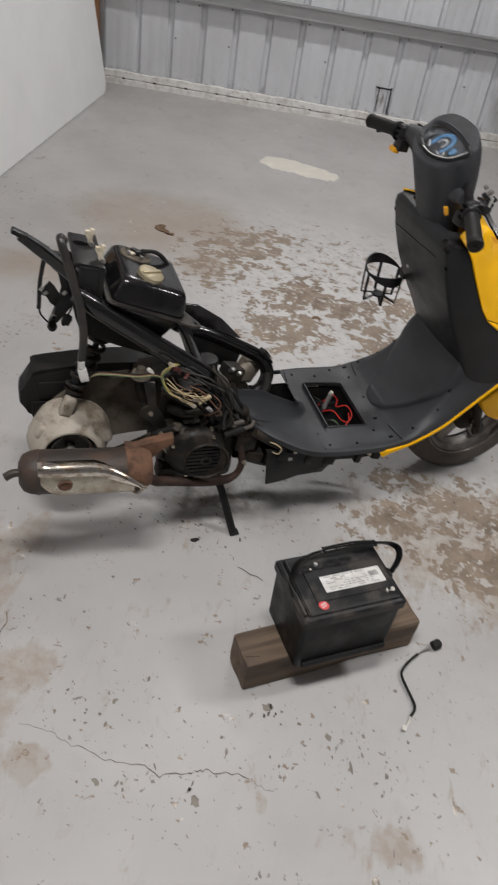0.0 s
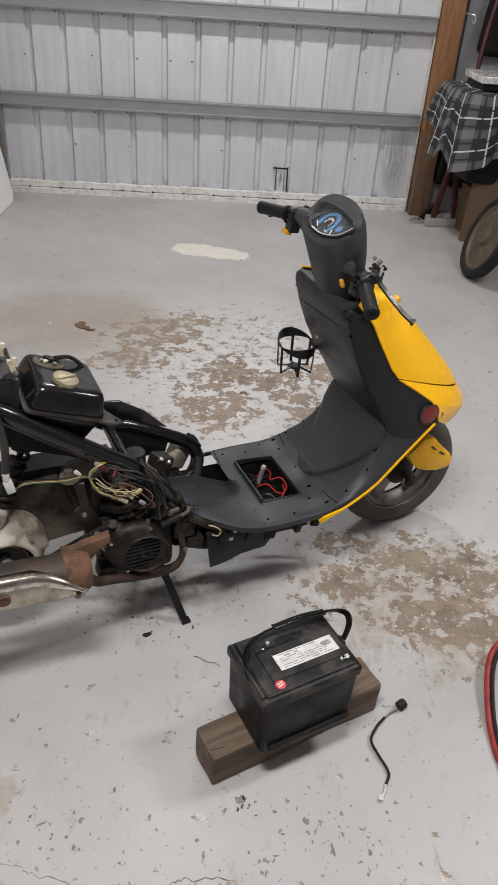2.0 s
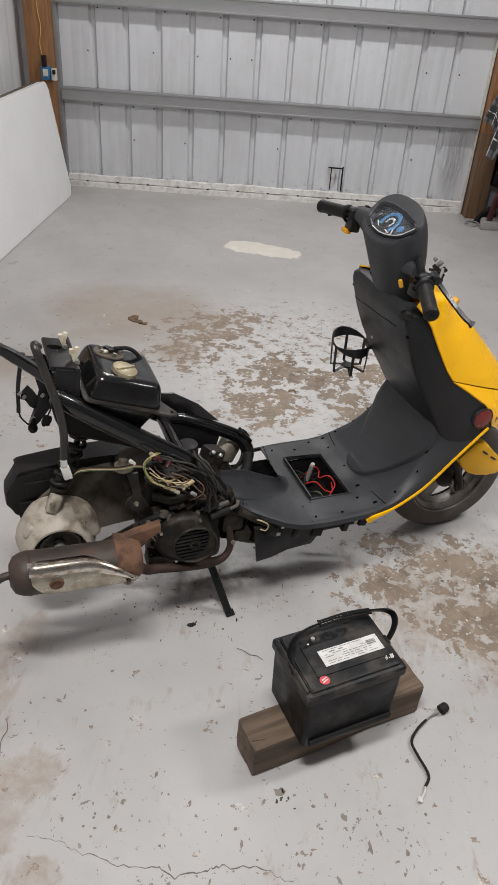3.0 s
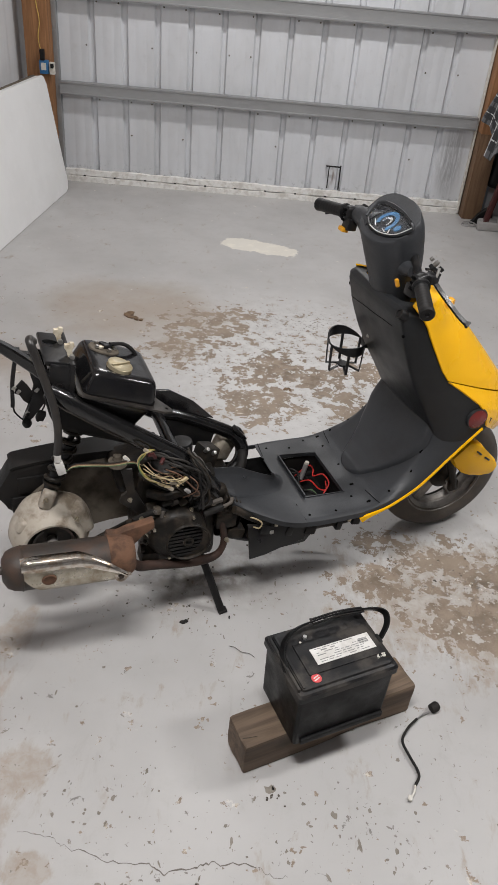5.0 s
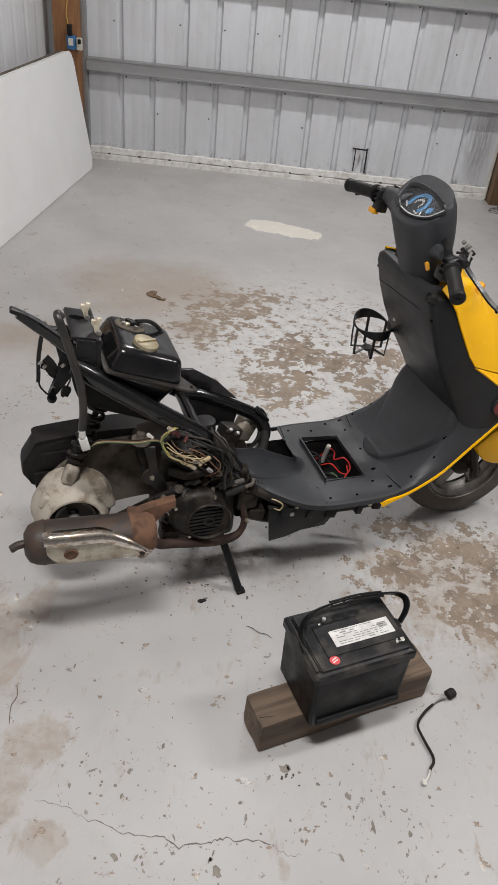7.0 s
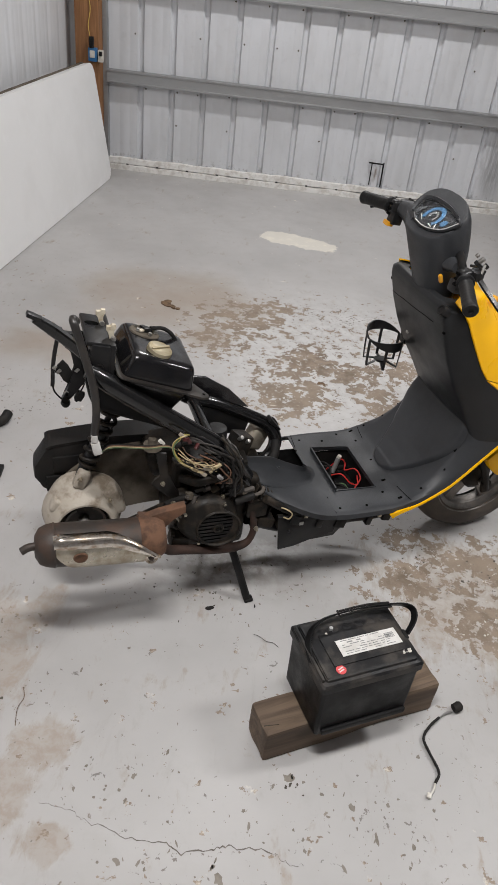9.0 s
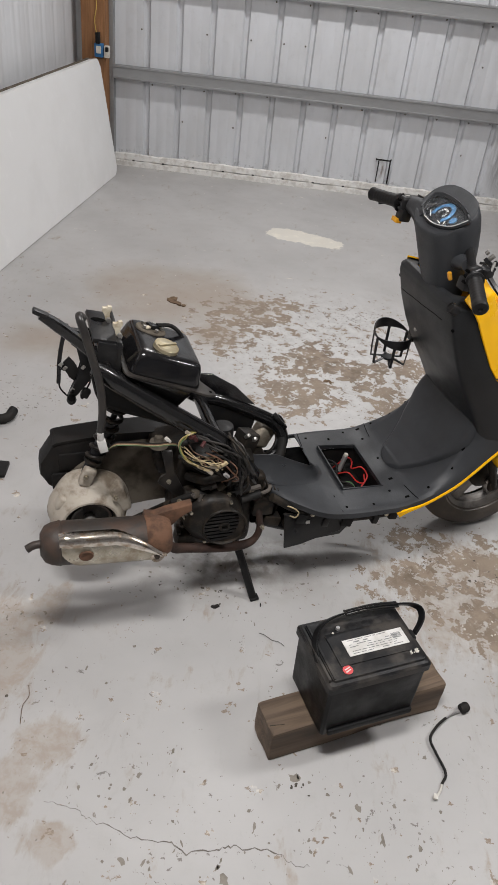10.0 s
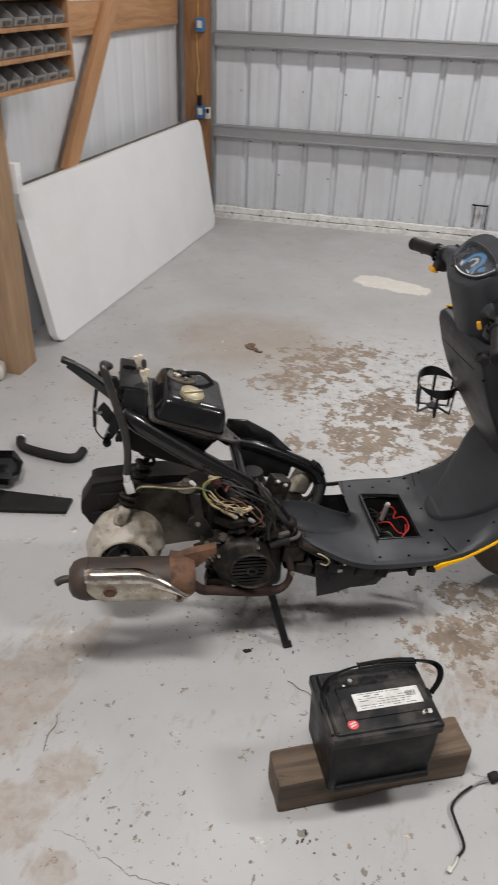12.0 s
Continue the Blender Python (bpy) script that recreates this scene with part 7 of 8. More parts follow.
for mat, r, pts in runs:
    bm = B()
    tube(bm, pts, r, 7, 6)
    ob = part("wiring_loom" if loom is None else "loom_wire", bm, mat, sc if loom is None else loom, "tangled loom of loose coloured wires" if loom is None else "")
    loom = loom or ob
for q, r, mat in (((-0.522, -0.170, 0.488), (10, 40, 20), "wire_cream"), ((-0.506, -0.172, 0.480), (-20, 25, 10), "wire_cream"), ((-0.490, -0.172, 0.487), (0, 10, -10), "grubby"), ((-0.476, -0.172, 0.480), (15, -10, 30), "wire_cream"), ((-0.498, -0.172, 0.472), (0, 35, -20), "grubby"), ((-0.454, -0.172, 0.455), (20, 45, 10), "bin"), ((-0.462, -0.170, 0.490), (0, -15, 20), "wire_cream"),
                  ((-0.543, -0.158, 0.570), (0, 25, 30), "old_red"), ((-0.536, -0.158, 0.566), (10, 60, 0), "old_red"), ((-0.516, -0.160, 0.548), (0, -20, 50), "old_red"), ((-0.552, -0.155, 0.580), (0, 40, 0), "grubby"), ((-0.598, -0.140, 0.556), (0, 50, 0), "white")):
    bm = B()
    box(bm, q, (0.018, 0.008, 0.0085), 0.002, r)
    part("loom_connector", bm, mat, loom, "small plastic connector")

# ------- seat-front clutter: round cap, bracket, reservoir
bm = B()
lathe(bm, [(0.0, 0.022), (0.026, 0.020), (0.028, 0.014), (0.028, -0.012), (0.022, -0.016), (0.022, -0.04)], 24, pose(-0.437, -0.055, 0.505))
part("oil_cap", bm, "matte", sc, "black oil filler cap")
bm = B()
box(bm, (-0.266, 0.112, 0.366), (0.060, 0.044, 0.074), 0.012, (8, 24, 18), 3)
lathe(bm, [(0.0, 0.010), (0.009, 0.009), (0.011, 0.0), (0.011, -0.01)], 14, pose(-0.262, 0.110, 0.398, 20, 20, 0))
part("reservoir", bm, "grubby", sc, "milky plastic reservoir")
bm = B()
box(bm, (-0.365, -0.035, 0.455), (0.05, 0.05, 0.06), 0.008, (0, 20, 20))
box(bm, (-0.385, -0.075, 0.42), (0.05, 0.05, 0.06), 0.008, (10, 10, 0))
cb = part("carburettor", bm, "grime", sc, "greasy carburettor")
for q in ((-0.372, -0.065, 0.492), (-0.350, -0.06, 0.475)):
    bm = B()
    lathe(bm, [(0.0, 0.009), (0.005, 0.008), (0.006, 0.0), (0.004, -0.012)], 12, pose(*q, 40, 20, 0))
    part("fitting", bm, "alloy", cb, "bright fitting")
bm = B()
tube(bm, [(-0.225, 0.050, 0.385), (-0.240, 0.010, 0.368), (-0.270, -0.020, 0.352), (-0.30, -0.040, 0.345), (-0.33, -0.03, 0.33)], 0.013, 10)
part("intake_hose", bm, "rubber", sc, "black rubber hose")

# ------- engine
EN = [((-0.455, -0.085, 0.270), (0.20, 0.09, 0.19), 0.03, (0, 0, 0)), ((-0.520, -0.05, 0.310), (0.10, 0.11, 0.12), 0.03, (0, 8, 0)), ((-0.385, -0.05, 0.345), (0.11, 0.12, 0.12), 0.02, (0, 20, 0)), ((-0.47, -0.02, 0.40), (0.17, 0.15, 0.09), 0.02, (0, 5, 0)), ((-0.56, 0.0, 0.43), (0.10, 0.12, 0.08), 0.02, (0, -10, 0)), ((-0.34, 0.035, 0.268), (0.15, 0.17, 0.14), 0.02, (0, 6, 0))]
eng = None
# the last box is an added filler that blocks light through the gap
for (c, s, b, r), nm in zip(EN, ("engine", "crankcase", "cylinder", "manifold", "gear_case", "front_case")):
    bm = B()
    box(bm, c, s, b, r, 3)
    ob = part(nm, bm, "grime", eng or sc, "greasy dark engine block" if eng is None else "", smooth=45)
    eng = eng or ob
rnd = random.Random(40)
for k in range(7):  # cooling fins of the cylinder
    bm = B()
    box(bm, (-0.345 + 0.010 * k, -0.06, 0.325 - 0.006 * k), (0.004, 0.13, 0.10), 0.001, (0, 20, 0))
    part("fin", bm, "grime", eng)
FM = side_at(-0.447, -0.165, 0.300) @ pose(0, 0, 0, 0, -4, 0)
bm = B()
n_ = 48
rings = []
for r, h in ((0.083, -0.07), (0.082, -0.012), (0.076, 0.004), (0.066, 0.010)):  # lobed housing, round the grille
    rings.append([FM @ Vector((-0.024 + r * math.cos(2 * math.pi * k / n_) * (0.93 if math.cos(2 * math.pi * k / n_) > 0 else 1.0), 0.004 + r * math.sin(2 * math.pi * k / n_) * 0.93, h)) for k in range(n_)])
for r, h in ((0.061, 0.014), (0.058, 0.018), (0.055, 0.018), (0.053, 0.014), (0.051, -0.010), (0.001, -0.010)):
    rings.append([FM @ Vector((0.0 + r * math.cos(2 * math.pi * k / n_), -0.010 + r * math.sin(2 * math.pi * k / n_), h)) for k in range(n_)])
skin(bm, rings)
fan = part("fan_cover", bm, "grime", eng, "round black fan cover with slats", smooth=40)
for k in range(8):
    y = -0.0425 + 0.0121 * k
    hw = math.sqrt(max(0.0, 0.0535 ** 2 - y * y))
    bm = B()
    box(bm, FM @ Vector((0.0, y - 0.010, 0.010)), (2 * hw, 0.006, 0.0066), 0.0012)
    part("slat", bm, "matte", fan, smooth=30)
bm = B()
lathe(bm, [(0.0, 0.0), (0.052, 0.0), (0.052, -0.004)], 32, FM @ Matrix.Translation((0.0, -0.010, 0.001)))
part("grille_dark", bm, "hole", fan)
bm = B()
lathe(bm, [(0.0, 0.011), (0.007, 0.011), (0.009, 0.0165), (0.014, 0.0165), (0.015, 0.012), (0.015, 0.0)], 20, FM @ Matrix.Translation((0.0, -0.010, 0)))
part("fan_boss", bm, "grime", fan)
for a in (60, 150, 250):
    bm = B()
    lathe(bm, [(0.0, 0.008), (0.004, 0.008), (0.0045, 0.0)], 8, FM @ Matrix.Translation((-0.024 + 0.074 * math.cos(radians(a)), 0.004 + 0.070 * math.sin(radians(a)), 0.002)))
    part("cover_screw", bm, "plate", fan)
for q, s, r, mat in (((-0.545, -0.14, 0.240), (0.05, 0.05, 0.04), (0, 10, 0), "grime"), ((-0.40, -0.14, 0.385), (0.045, 0.026, 0.020), (0, -8, 10), "satin"), ((-0.362, -0.142, 0.380), (0.03, 0.012, 0.009), (0, -8, 6), "tyre"), ((-0.53, -0.12, 0.36), (0.03, 0.05, 0.03), (20, 0, 0), "grime"), ((-0.33, -0.12, 0.30), (0.06, 0.04, 0.05), (0, 0, 0), "grime")):
    bm = B()
    box(bm, q, s, min(s) * 0.25, r)
    part("bracket", bm, mat, eng)
bm = B()
prism(bm, [(-0.606, 0.500), (-0.578, 0.498), (-0.572, 0.430), (-0.545, 0.372), (-0.520, 0.335), (-0.538, 0.328), (-0.572, 0.362), (-0.612, 0.402), (-0.606, 0.420), (-0.590, 0.428)], -0.004, 0.004, side_at(0, -0.105, 0), 0.0015)
part("engine_bracket", bm, "dusty_black", eng, "dusty steel engine bracket")
for q, mat in (((-0.585, -0.11, 0.405), "plate"), ((-0.532, -0.11, 0.336), "alloy"), ((-0.56, -0.165, 0.345), "plate"), ((-0.335, -0.16, 0.255), "plate")):
    bm = B()
    lathe(bm, [(0.0, 0.008), (0.004, 0.008), (0.0045, 0.0), (0.007, 0.0), (0.007, -0.003)], 6, side_at(*q))
    part("bolt", bm, mat, eng, smooth=20)
# greasy fittings round the engine: plug cap and its lead, hoses, a hooked link, a rod behind the muffler
bm = B()
tube(bm, [(-0.398, -0.145, 0.347), (-0.372, -0.145, 0.354), (-0.347, -0.145, 0.361)], 0.0105, 12)
cap_ = part("plug_cap", bm, "rubber", eng, "grey rubber spark plug cap")
bm = B()
tube(bm, [(-0.345, -0.145, 0.361), (-0.325, -0.142, 0.367), (-0.317, -0.13, 0.372)], 0.005, 8)
part("plug_tip", bm, "tyre", cap_)
for pts, r, mat in (([(-0.575, -0.12, 0.345), (-0.535, -0.135, 0.372), (-0.507, -0.14, 0.380), (-0.480, -0.13, 0.358), (-0.44, -0.125, 0.362), (-0.41, -0.12, 0.345)], 0.0085, "rubber"), ([(-0.535, -0.10, 0.41), (-0.500, -0.135, 0.418), (-0.462, -0.135, 0.425), (-0.432, -0.12, 0.405), (-0.415, -0.11, 0.37)], 0.013, "grime"), ([(-0.507, -0.145, 0.382), (-0.512, -0.15, 0.362), (-0.504, -0.15, 0.342)], 0.006, "tyre")):
    bm = B()
    tube(bm, pts, r, 10)
    part("engine_hose", bm, mat, eng)
bm = B()
tube(bm, [(-0.557, -0.15, 0.325), (-0.540, -0.155, 0.295), (-0.531, -0.155, 0.268), (-0.535, -0.155, 0.238), (-0.552, -0.15, 0.240)], 0.0028, 7)
part("hooked_link", bm, "plate", eng, "thin bent steel link")
bm = B()
tube(bm, [(-0.69, 0.02, 0.166), (-0.62, 0.02, 0.197), (-0.545, 0.02, 0.230)], 0.006, 8)
part("brake_rod", bm, "grime", eng)
for k in range(9):
    bm = B()
    q = (-0.585 + 0.028 * k + rnd.uniform(-0.008, 0.008), -0.125 + rnd.uniform(-0.02, 0.01), 0.365 + rnd.uniform(-0.035, 0.05))
    box(bm, q, (rnd.uniform(0.014, 0.032), 0.02, rnd.uniform(0.008, 0.02)), 0.003, (rnd.uniform(-25, 25), rnd.uniform(-40, 40), rnd.uniform(-20, 20)))
    part("engine_tab", bm, ("grime", "tyre", "case")[k % 3], eng)
for k in range(12):  # small lugs and clips between fan cover and bracket
    bm = B()
    q = (-0.545 + rnd.uniform(-0.020, 0.020), -0.135 + rnd.uniform(-0.02, 0.015), 0.250 + 0.0075 * k + rnd.uniform(-0.008, 0.008))
    box(bm, q, (rnd.uniform(0.008, 0.022), 0.016, rnd.uniform(0.006, 0.014)), 0.002, (rnd.uniform(-30, 30), rnd.uniform(-50, 50), rnd.uniform(-20, 20)))
    part("engine_tab", bm, ("grime", "rust", "tyre", "grime")[k % 4], eng)
for k in range(5):
    bm = B()
    q = (-0.560 + 0.030 * k + rnd.uniform(-0.006, 0.006), -0.150, 0.378 + rnd.uniform(-0.012, 0.012))
    lathe(bm, [(0.0, 0.006), (0.0035, 0.006), (0.004, 0.0), (0.0065, 0.0), (0.0065, -0.004)], 6, side_at(*q))
    part("bolt", bm, ("plate", "tyre")[k % 2], eng, smooth=20)
# gearbox arm to the rear hub, with the belt case on the far side
bm = B()
prism(bm, [(-0.82, 0.25), (-0.84, 0.31), (-0.81, 0.375), (-0.75, 0.420), (-0.68, 0.440), (-0.60, 0.445), (-0.52, 0.44), (-0.44, 0.40), (-0.44, 0.24), (-0.52, 0.255), (-0.62, 0.264), (-0.70, 0.238), (-0.77, 0.215)], -0.10, -0.010, side_at(0, 0, 0), 0.015)
part("belt_case", bm, "case", eng, "dark greasy belt case", smooth=40)
# rear hub housing, wheel taken off
HM = side_at(-0.780, -0.03, 0.274)
bm = B()
prof = [(0.0, -0.04), (0.086, -0.04), (0.100, -0.03), (0.104, -0.010), (0.100, 0.012), (0.092, 0.030), (0.084, 0.048), (0.079, 0.060), (0.075, 0.064), (0.070, 0.064), (0.067, 0.058), (0.065, 0.02), (0.0, 0.02)]
n = 44
rings = []
for r, h in prof:
    ring = []
    for k in range(n):
        a = 2 * math.pi * k / n
        back = min(1.0, max(0.0, (0.050 - h) / 0.055)) * (r > 0.07)
        bulge = 1.0 + back * (0.16 * max(0, math.cos(a - radians(42))) ** 8 + 0.17 * max(0, math.cos(a - radians(100))) ** 6 + 0.012 * math.sin(7 * a))
        ring.append(HM @ Vector((max(r, 1e-4) * bulge * math.cos(a), max(r, 1e-4) * bulge * math.sin(a), h)))
    rings.append(ring)
skin(bm, rings)
hub = part("rear_hub", bm, "cast", sc, "beige cast rear hub housing, wheel removed", smooth=45)
bm = B()
lathe(bm, [(0.063, 0.021), (0.060, 0.030), (0.040, 0.026), (0.0, 0.026)], 36, HM)
part("brake_plate", bm, "grime", hub, "dark greasy brake plate")
bm = B()
lathe(bm, [(0.014, 0.024), (0.014, 0.045), (0.010, 0.048), (0.008, 0.075), (0.0, 0.076)], 18, HM)
part("axle", bm, "alloy", hub, "splined steel axle")
for s in (-1, 1):
    bm = B()
    def shoe(a, b):
        th = radians(90 + s * (25 + 130 * a))
        return HM @ Vector((0.050 * math.cos(th), 0.050 * math.sin(th), 0.027 + 0.018 * b))
    sheet(bm, shoe, 14, 2, 0.006)
    part("brake_shoe", bm, "rust", hub)
for c, s, r in (((-0.780, -0.045, 0.398), (0.034, 0.030, 0.056), (0, 24, 0)), ((-0.700, -0.045, 0.325), (0.040, 0.056, 0.084), (0, -20, 0)), ((-0.846, -0.050, 0.330), (0.030, 0.040, 0.040), (0, 30, 0))):
    bm = B()
    box(bm, c, s, min(s) * 0.42, r, 4)
    part("lug", bm, "cast", hub, smooth=60)

# ------- shock absorber with coil spring
p_lo, p_hi = Vector((-0.774, -0.03, 0.412)), Vector((-0.668, -0.01, 0.640))
sd = (p_hi - p_lo)
shm = Matrix.Translation(p_lo) @ sd.to_track_quat("Z", "Y").to_matrix().to_4x4()
sl_ = sd.length
bm = B()
lathe(bm, [(0.0, -0.02), (0.014, -0.02), (0.016, 0.01), (0.016, sl_ * 0.55), (0.008, sl_ * 0.56), (0.008, sl_), (0.0, sl_)], 16, shm)
sk = part("shock_absorber", bm, "satin", sc, "black shock absorber")
bm = B()
tube(bm, [shm @ Vector((0.0205 * math.cos(k * 0.7), 0.0205 * math.sin(k * 0.7), 0.03 + (sl_ - 0.06) * k / 64)) for k in range(65)], 0.0055, 8, 2)
part("coil_spring", bm, "grime", sk)
for z in (0.02, sl_ - 0.03):
    bm = B()
    lathe(bm, [(0.010, z), (0.023, z), (0.023, z + 0.007), (0.010, z + 0.008)], 20, shm, False)
    part("spring_seat", bm, "grime", sk)
bm = B()
lathe(bm, [(0.0, 0.02), (0.010, 0.02), (0.012, 0.008), (0.022, 0.006), (0.024, -0.006), (0.0, -0.006)], 14, pose(-0.612, -0.10, 0.520))
part("frame_mount", bm, "case", sc, "greasy rubber mount")

for q in ((-0.785, -0.066, 0.408), (-0.716, -0.088, 0.352)):
    bm = B()
    lathe(bm, [(0.0, 0.007), (0.005, 0.007), (0.0055, 0.0), (0.008, 0.0), (0.008, -0.003)], 6, side_at(*q))
    part("bolt", bm, "plate", hub, smooth=20)
# ------- air box on the far side
bm = B()
prism(bm, [(-0.895, 0.355), (-0.892, 0.392), (-0.862, 0.440), (-0.830, 0.452), (-0.67, 0.462), (-0.46, 0.450), (-0.43, 0.42), (-0.45, 0.34), (-0.66, 0.315), (-0.71, 0.29), (-0.79, 0.28), (-0.85, 0.298), (-0.875, 0.325)], -0.098, -0.030, side_at(0, 0, 0), 0.012)
ab = part("air_box", bm, "matte", sc, "matte black plastic air box", smooth=35)
bm = B()
sweep(bm, [(-0.858, 0.066, 0.444), (-0.83, 0.066, 0.452), (-0.67, 0.066, 0.463), (-0.47, 0.066, 0.452)], [(-0.036, -0.003), (0.036, -0.003), (0.036, 0.004), (-0.036, 0.004)], 5)
part("air_box_lid", bm, "matte", ab)
for u, w, su, sw_ in ((-0.80, 0.395, 0.09, 0.05), (-0.845, 0.335, 0.04, 0.05)):
    bm = B()
    box(bm, (u, 0.028, w), (su, 0.010, sw_), 0.005)
    part("moulded_panel", bm, "matte", ab)

# ------- exhaust
MA = Matrix.Translation((-0.752, -0.222, 0.338)) @ pose(0, 0, 0, 0, 90 + 4, 0) @ pose(0, 0, 0, 0, 0, 90)
bm = B()
lathe(bm, [(0.0, -0.160), (0.026, -0.158), (0.043, -0.148), (0.050, -0.133), (0.0525, -0.12), (0.0525, 0.115), (0.050, 0.130), (0.040, 0.146), (0.0, 0.152)], 36, MA)
lathe(bm, [(0.0525, -0.118), (0.0545, -0.114), (0.0525, -0.110)], 36, MA, False)
muf = part("muffler", bm, "rust", sc, "rust-brown exhaust muffler with chrome shield", smooth=45)
bm = B()
tube(bm, [(-0.895, -0.230, 0.357), (-0.922, -0.232, 0.358), (-0.940, -0.234, 0.350)], 0.0098, 12)
part("tail_pipe", bm, "rust", muf)
def shell(a0f, a1f, lift, x0, x1):
    def f(a, b):
        x = x0 + (x1 - x0) * a
        lo, hi = a0f(a), a1f(a)
        th = radians(lo + (hi - lo) * b)
        r = 0.057 + lift * math.sin(math.pi * b)
        e = 0.005 * (1 - min(1, min(a, 1 - a) / 0.06)) if lift > 0 else 0
        return Vector((-0.752 + x, -0.222 - (r - e) * math.sin(th), 0.338 - 0.07 * x + (r - e) * math.cos(th)))
    return f
bm = B()
sheet(bm, shell(lambda a: 23 + 79 * max(0, (a - 0.50) / 0.50) ** 1.4, lambda a: 62 + 52 * max(0, (a - 0.50) / 0.50) ** 1.4, 0.006, -0.116, 0.132), 44, 10, 0.002)
hs = part("heat_shield", bm, "chrome", muf, "tarnished chrome heat shield", smooth=55)
bm = B()
sheet(bm, shell(lambda a: 60 + 54 * max(0, (a - 0.52) / 0.48) ** 1.4, lambda a: 129 - 50 * max(0, (0.18 - a) / 0.18) ** 1.3 - 5 * max(0, (a - 0.8) / 0.2), 0.0, -0.112, 0.126), 44, 12, 0.002)
part("shield_plate", bm, "plate", hs, "dull tarnished lower plate", smooth=55)
for x, th, r in ((-0.058, 84, 0.015), (0.108, 106, 0.014)):
    c = Vector((-0.752 + x, -0.222 - 0.057 * math.sin(radians(th)), 0.338 - 0.07 * x + 0.057 * math.cos(radians(th))))
    m = Matrix.Translation(c) @ pose(0, 0, 0, 180 - th - 90 + 90, 0, 0)
    bm = B()
    lathe(bm, [(0.0, 0.002), (r * 0.55, 0.002), (r * 0.7, 0.003), (r, 0.003), (r * 1.15, 0.0)], 18, m)
    part("shield_screw", bm, "orange_rust" if r > 0.0145 else "chrome", hs)
    if r < 0.0145:
        bm = B()
        lathe(bm, [(0.0, 0.0045), (r * 0.45, 0.0045), (r * 0.5, 0.002)], 6, m)
        part("screw_head", bm, "rust", hs)
bm = B()
prism(bm, [(-0.668, 0.352), (-0.664, 0.372), (-0.61, 0.388), (-0.545, 0.402), (-0.545, 0.380), (-0.575, 0.366), (-0.595, 0.340)], -0.010, 0.014, side_at(0, -0.190, 0), 0.002)
box(bm, (-0.632, -0.205, 0.370), (0.06, 0.06, 0.008), 0.002, (0, 12, 0))
part("muffler_bracket", bm, "orange_rust", muf, "orange rusty bracket")
bm = B()
lathe(bm, [(0.0532, 0.085), (0.0545, 0.088), (0.0545, 0.116), (0.0515, 0.132), (0.041, 0.148), (0.0, 0.154)], 36, MA)
part("end_cap", bm, "orange_rust", muf, "orange rusty end cap", smooth=45)
bm = B()
tube(bm, [(-0.61, -0.20, 0.285), (-0.58, -0.185, 0.245), (-0.54, -0.17, 0.225), (-0.44, -0.16, 0.200), (-0.375, -0.155, 0.196), (-0.345, -0.15, 0.215), (-0.338, -0.145, 0.26), (-0.35, -0.12, 0.33)], 0.0135, 12, scale=lambda t: 1.0 - 0.3 * min(1.0, max(0.0, (t - 0.5) / 0.2)))
part("exhaust_pipe", bm, "pipe_rust", muf, "rusty bent exhaust pipe")
bm = B()
tube(bm, [(-0.70, -0.06, 0.24), (-0.62, -0.09, 0.29), (-0.56, -0.10, 0.325)], 0.006, 8)
part("kick_rod", bm, "grime", sc)

# ------- stand
st = None
for s in (-1, 1):
    bm = B()
    sweep(bm, [(-0.395, 0.10 * s, 0.185), (-0.375, 0.125 * s, 0.125), (-0.352, 0.165 * s, 0.040), (-0.343, 0.178 * s, 0.008)], disc(0.0125, 10, 0.8), 5)
    box(bm, (-0.340, 0.181 * s, 0.006), (0.026, 0.020, 0.010), 0.003, (0, -12, 0))
    ob = part("stand_leg", bm, "matte", sc, "black centre stand leg")
bm = B()
tube(bm, [(-0.392, -0.105, 0.18), (-0.392, 0.105, 0.18)], 0.012, 10, 1)
part("stand_tube", bm, "matte", sc)

# ------- under the board
bm = B()
for v in (-0.115, 0.115):
    tube(bm, [(-0.33, v * 0.9, 0.235), (-0.22, v, 0.205), (-0.05, v, 0.210), (0.10, v, 0.232), (0.20, v * 0.85, 0.30), (0.30, v * 0.4, 0.45)], 0.016, 10)
part("main_frame", bm, "satin", sc, "black under-frame tubes")
bm = B()
prism(bm, [(-0.275, 0.285), (-0.262, 0.165), (-0.215, 0.172), (-0.165, 0.190), (-0.10, 0.205), (-0.10, 0.225), (-0.05, 0.245), (0.06, 0.255), (0.085, 0.285), (-0.1, 0.288)], -0.003, 0.003, side_at(0, -0.158, 0), 0.001)
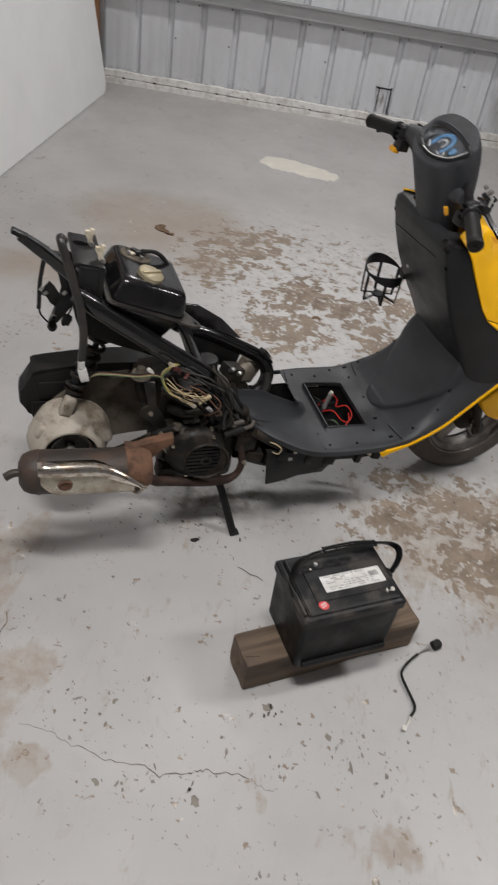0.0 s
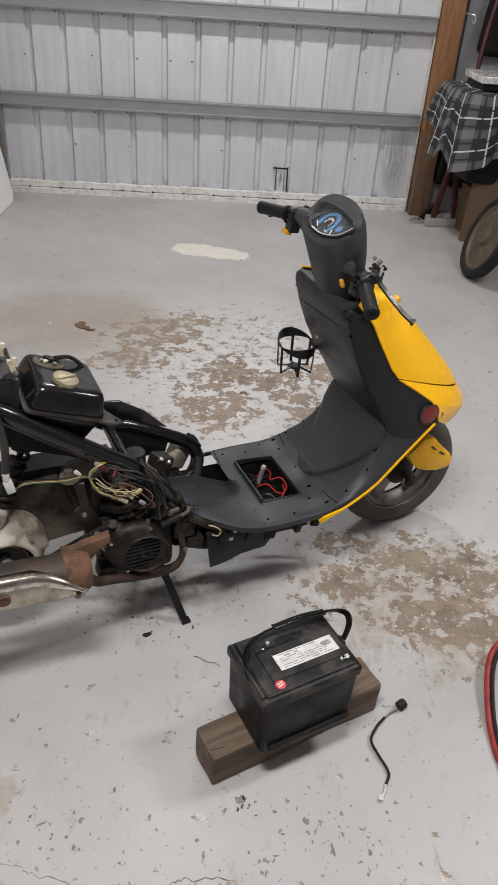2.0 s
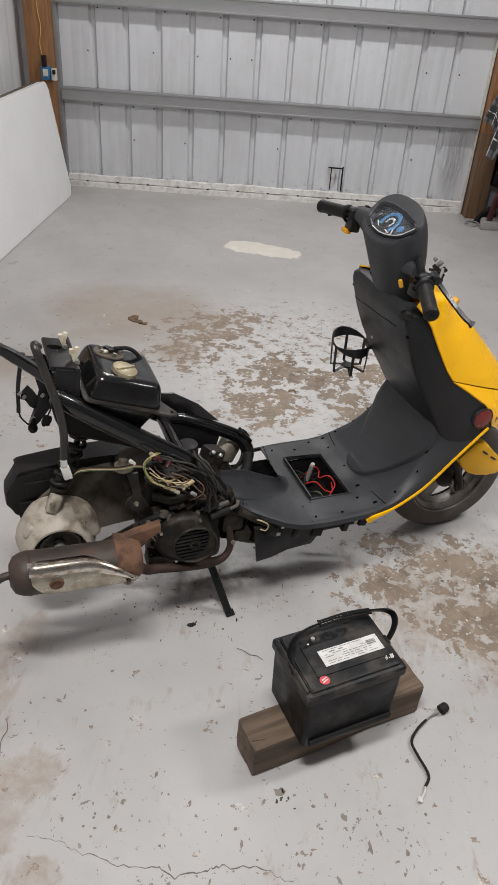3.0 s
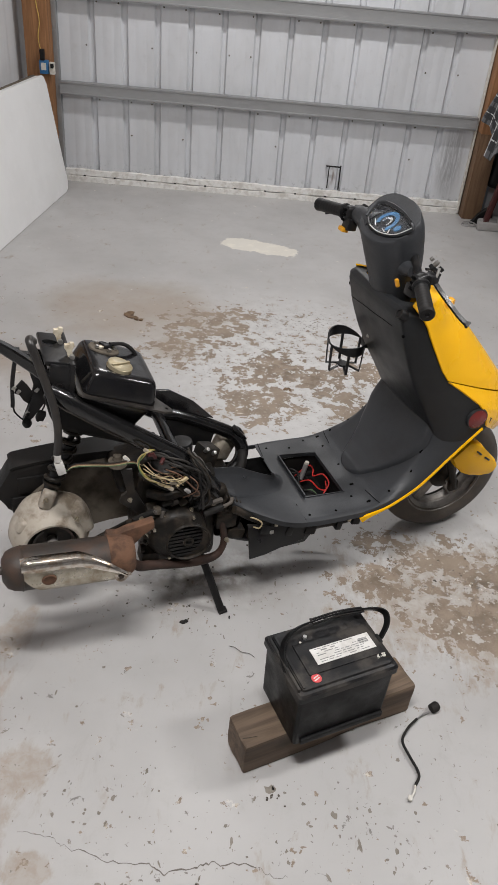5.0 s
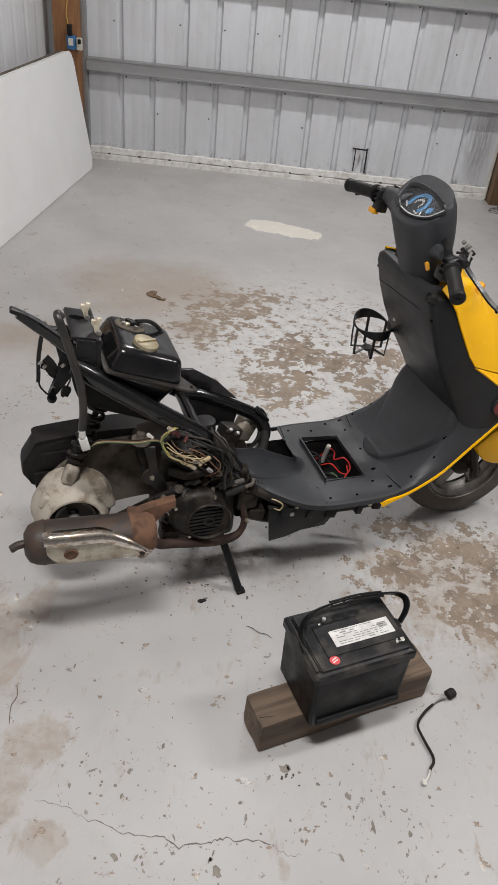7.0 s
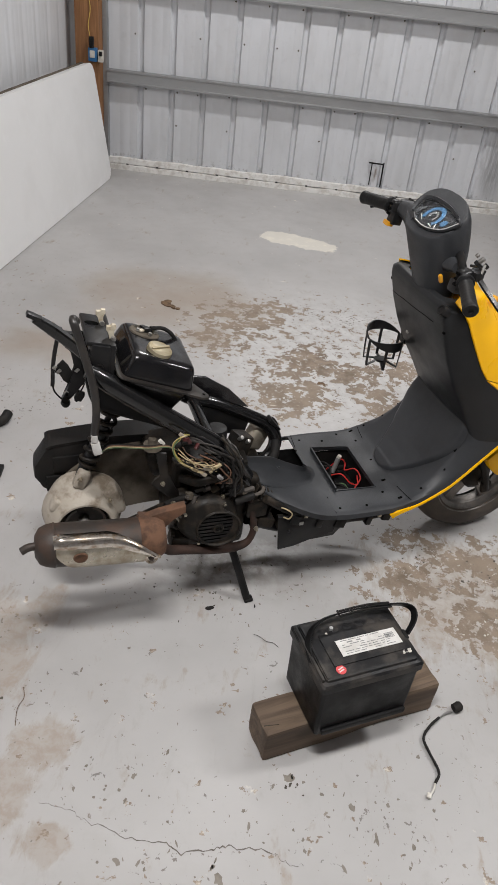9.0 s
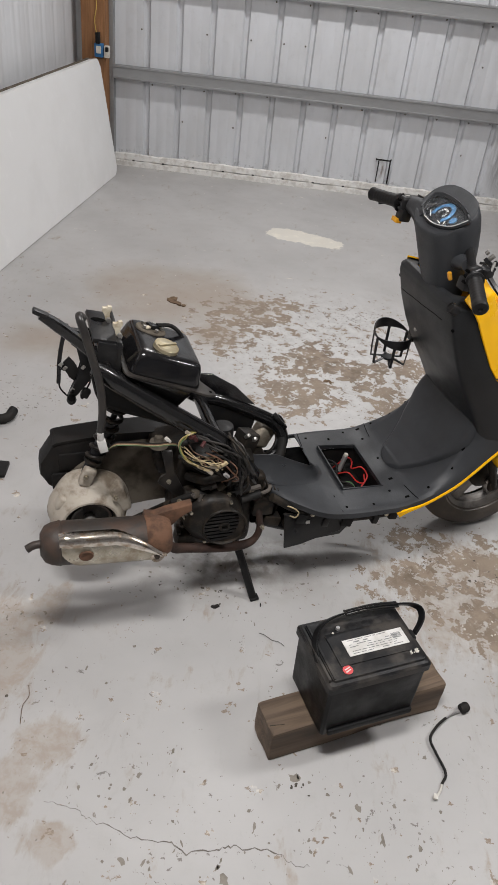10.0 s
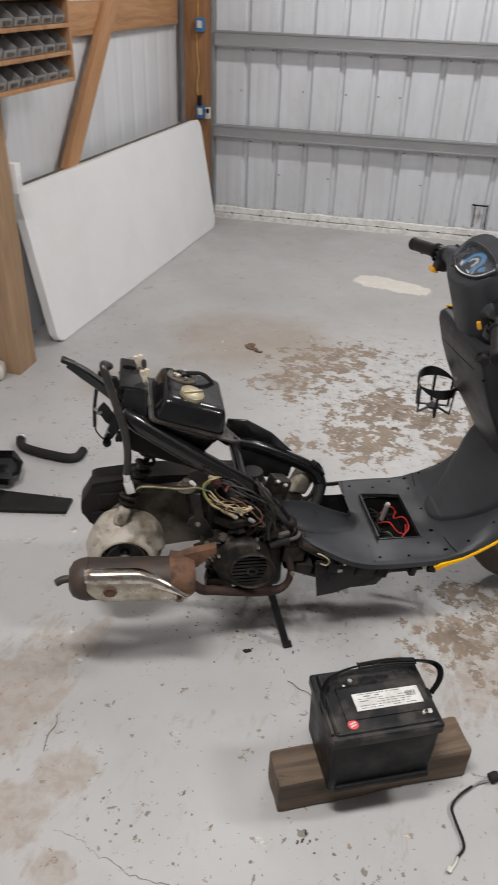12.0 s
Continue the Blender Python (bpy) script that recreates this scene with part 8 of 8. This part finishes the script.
ug = part("side_skirt", bm, "satin", sc, "black under-frame skirt")
bm = B()
prism(bm, [(-0.16, 0.255), (-0.155, 0.165), (-0.085, 0.17), (-0.05, 0.22), (-0.05, 0.255)], -0.003, 0.003, side_at(0, -0.135, 0), 0.001)
part("lower_guard", bm, "satin", ug)
for u in (-0.205, 0.03, 0.055):
    bm = B()
    box(bm, (u, -0.163, 0.255 if u < 0 else 0.268), (0.012, 0.004, 0.010), 0.001)
    part("clip", bm, "alloy", ug, "small bright clip", smooth=0)
bm = B()
tube(bm, [(-0.285, -0.14, 0.31), (-0.262, -0.165, 0.318), (-0.240, -0.168, 0.300), (-0.245, -0.165, 0.280), (-0.262, -0.165, 0.288)], 0.002, 6)
part("loose_wire", bm, "wire_cream", ug, "loose pale wire")

bm = B()
# added black block stands in for the shade inside the rear opening
box(bm, (-0.222, 0.035, 0.240), (0.25, 0.26, 0.06), 0.010)
part("opening_filler", bm, "hole", sc, "added black block that darkens the rear opening")
# tube, straps and clips close under the board's near edge
bm = B()
tube(bm, [(-0.315, -0.145, 0.345), (-0.245, -0.150, 0.298), (-0.172, -0.150, 0.266), (-0.065, -0.150, 0.240), (0.043, -0.150, 0.240), (0.095, -0.150, 0.252)], 0.011, 10)
st_ = part("side_tube", bm, "grime", sc, "greasy black side tube under the board")
for u, w, s, mat in ((-0.225, 0.268, 0.030, "matte"), (-0.150, 0.246, 0.020, "satin"), (-0.085, 0.236, 0.034, "matte"), (0.005, 0.232, 0.018, "satin"), (0.060, 0.240, 0.026, "matte")):
    bm = B()
    box(bm, (u, -0.156, w), (s, 0.020, 0.030), 0.003, (0, 12, 0))
    part("clip", bm, mat, st_)
for u, w in ((-0.195, 0.280), (0.035, 0.247)):
    bm = B()
    box(bm, (u, -0.164, w), (0.010, 0.006, 0.009), 0.0012, (0, 10, 0))
    part("clip_nut", bm, "plate", st_)
bm = B()
for q in ((-0.30, -0.12, 0.25), (-0.24, -0.13, 0.235)):
    box(bm, q, (0.05, 0.04, 0.03), 0.006, (0, 15, 0))
part("frame_bracket", bm, "grime", sc)
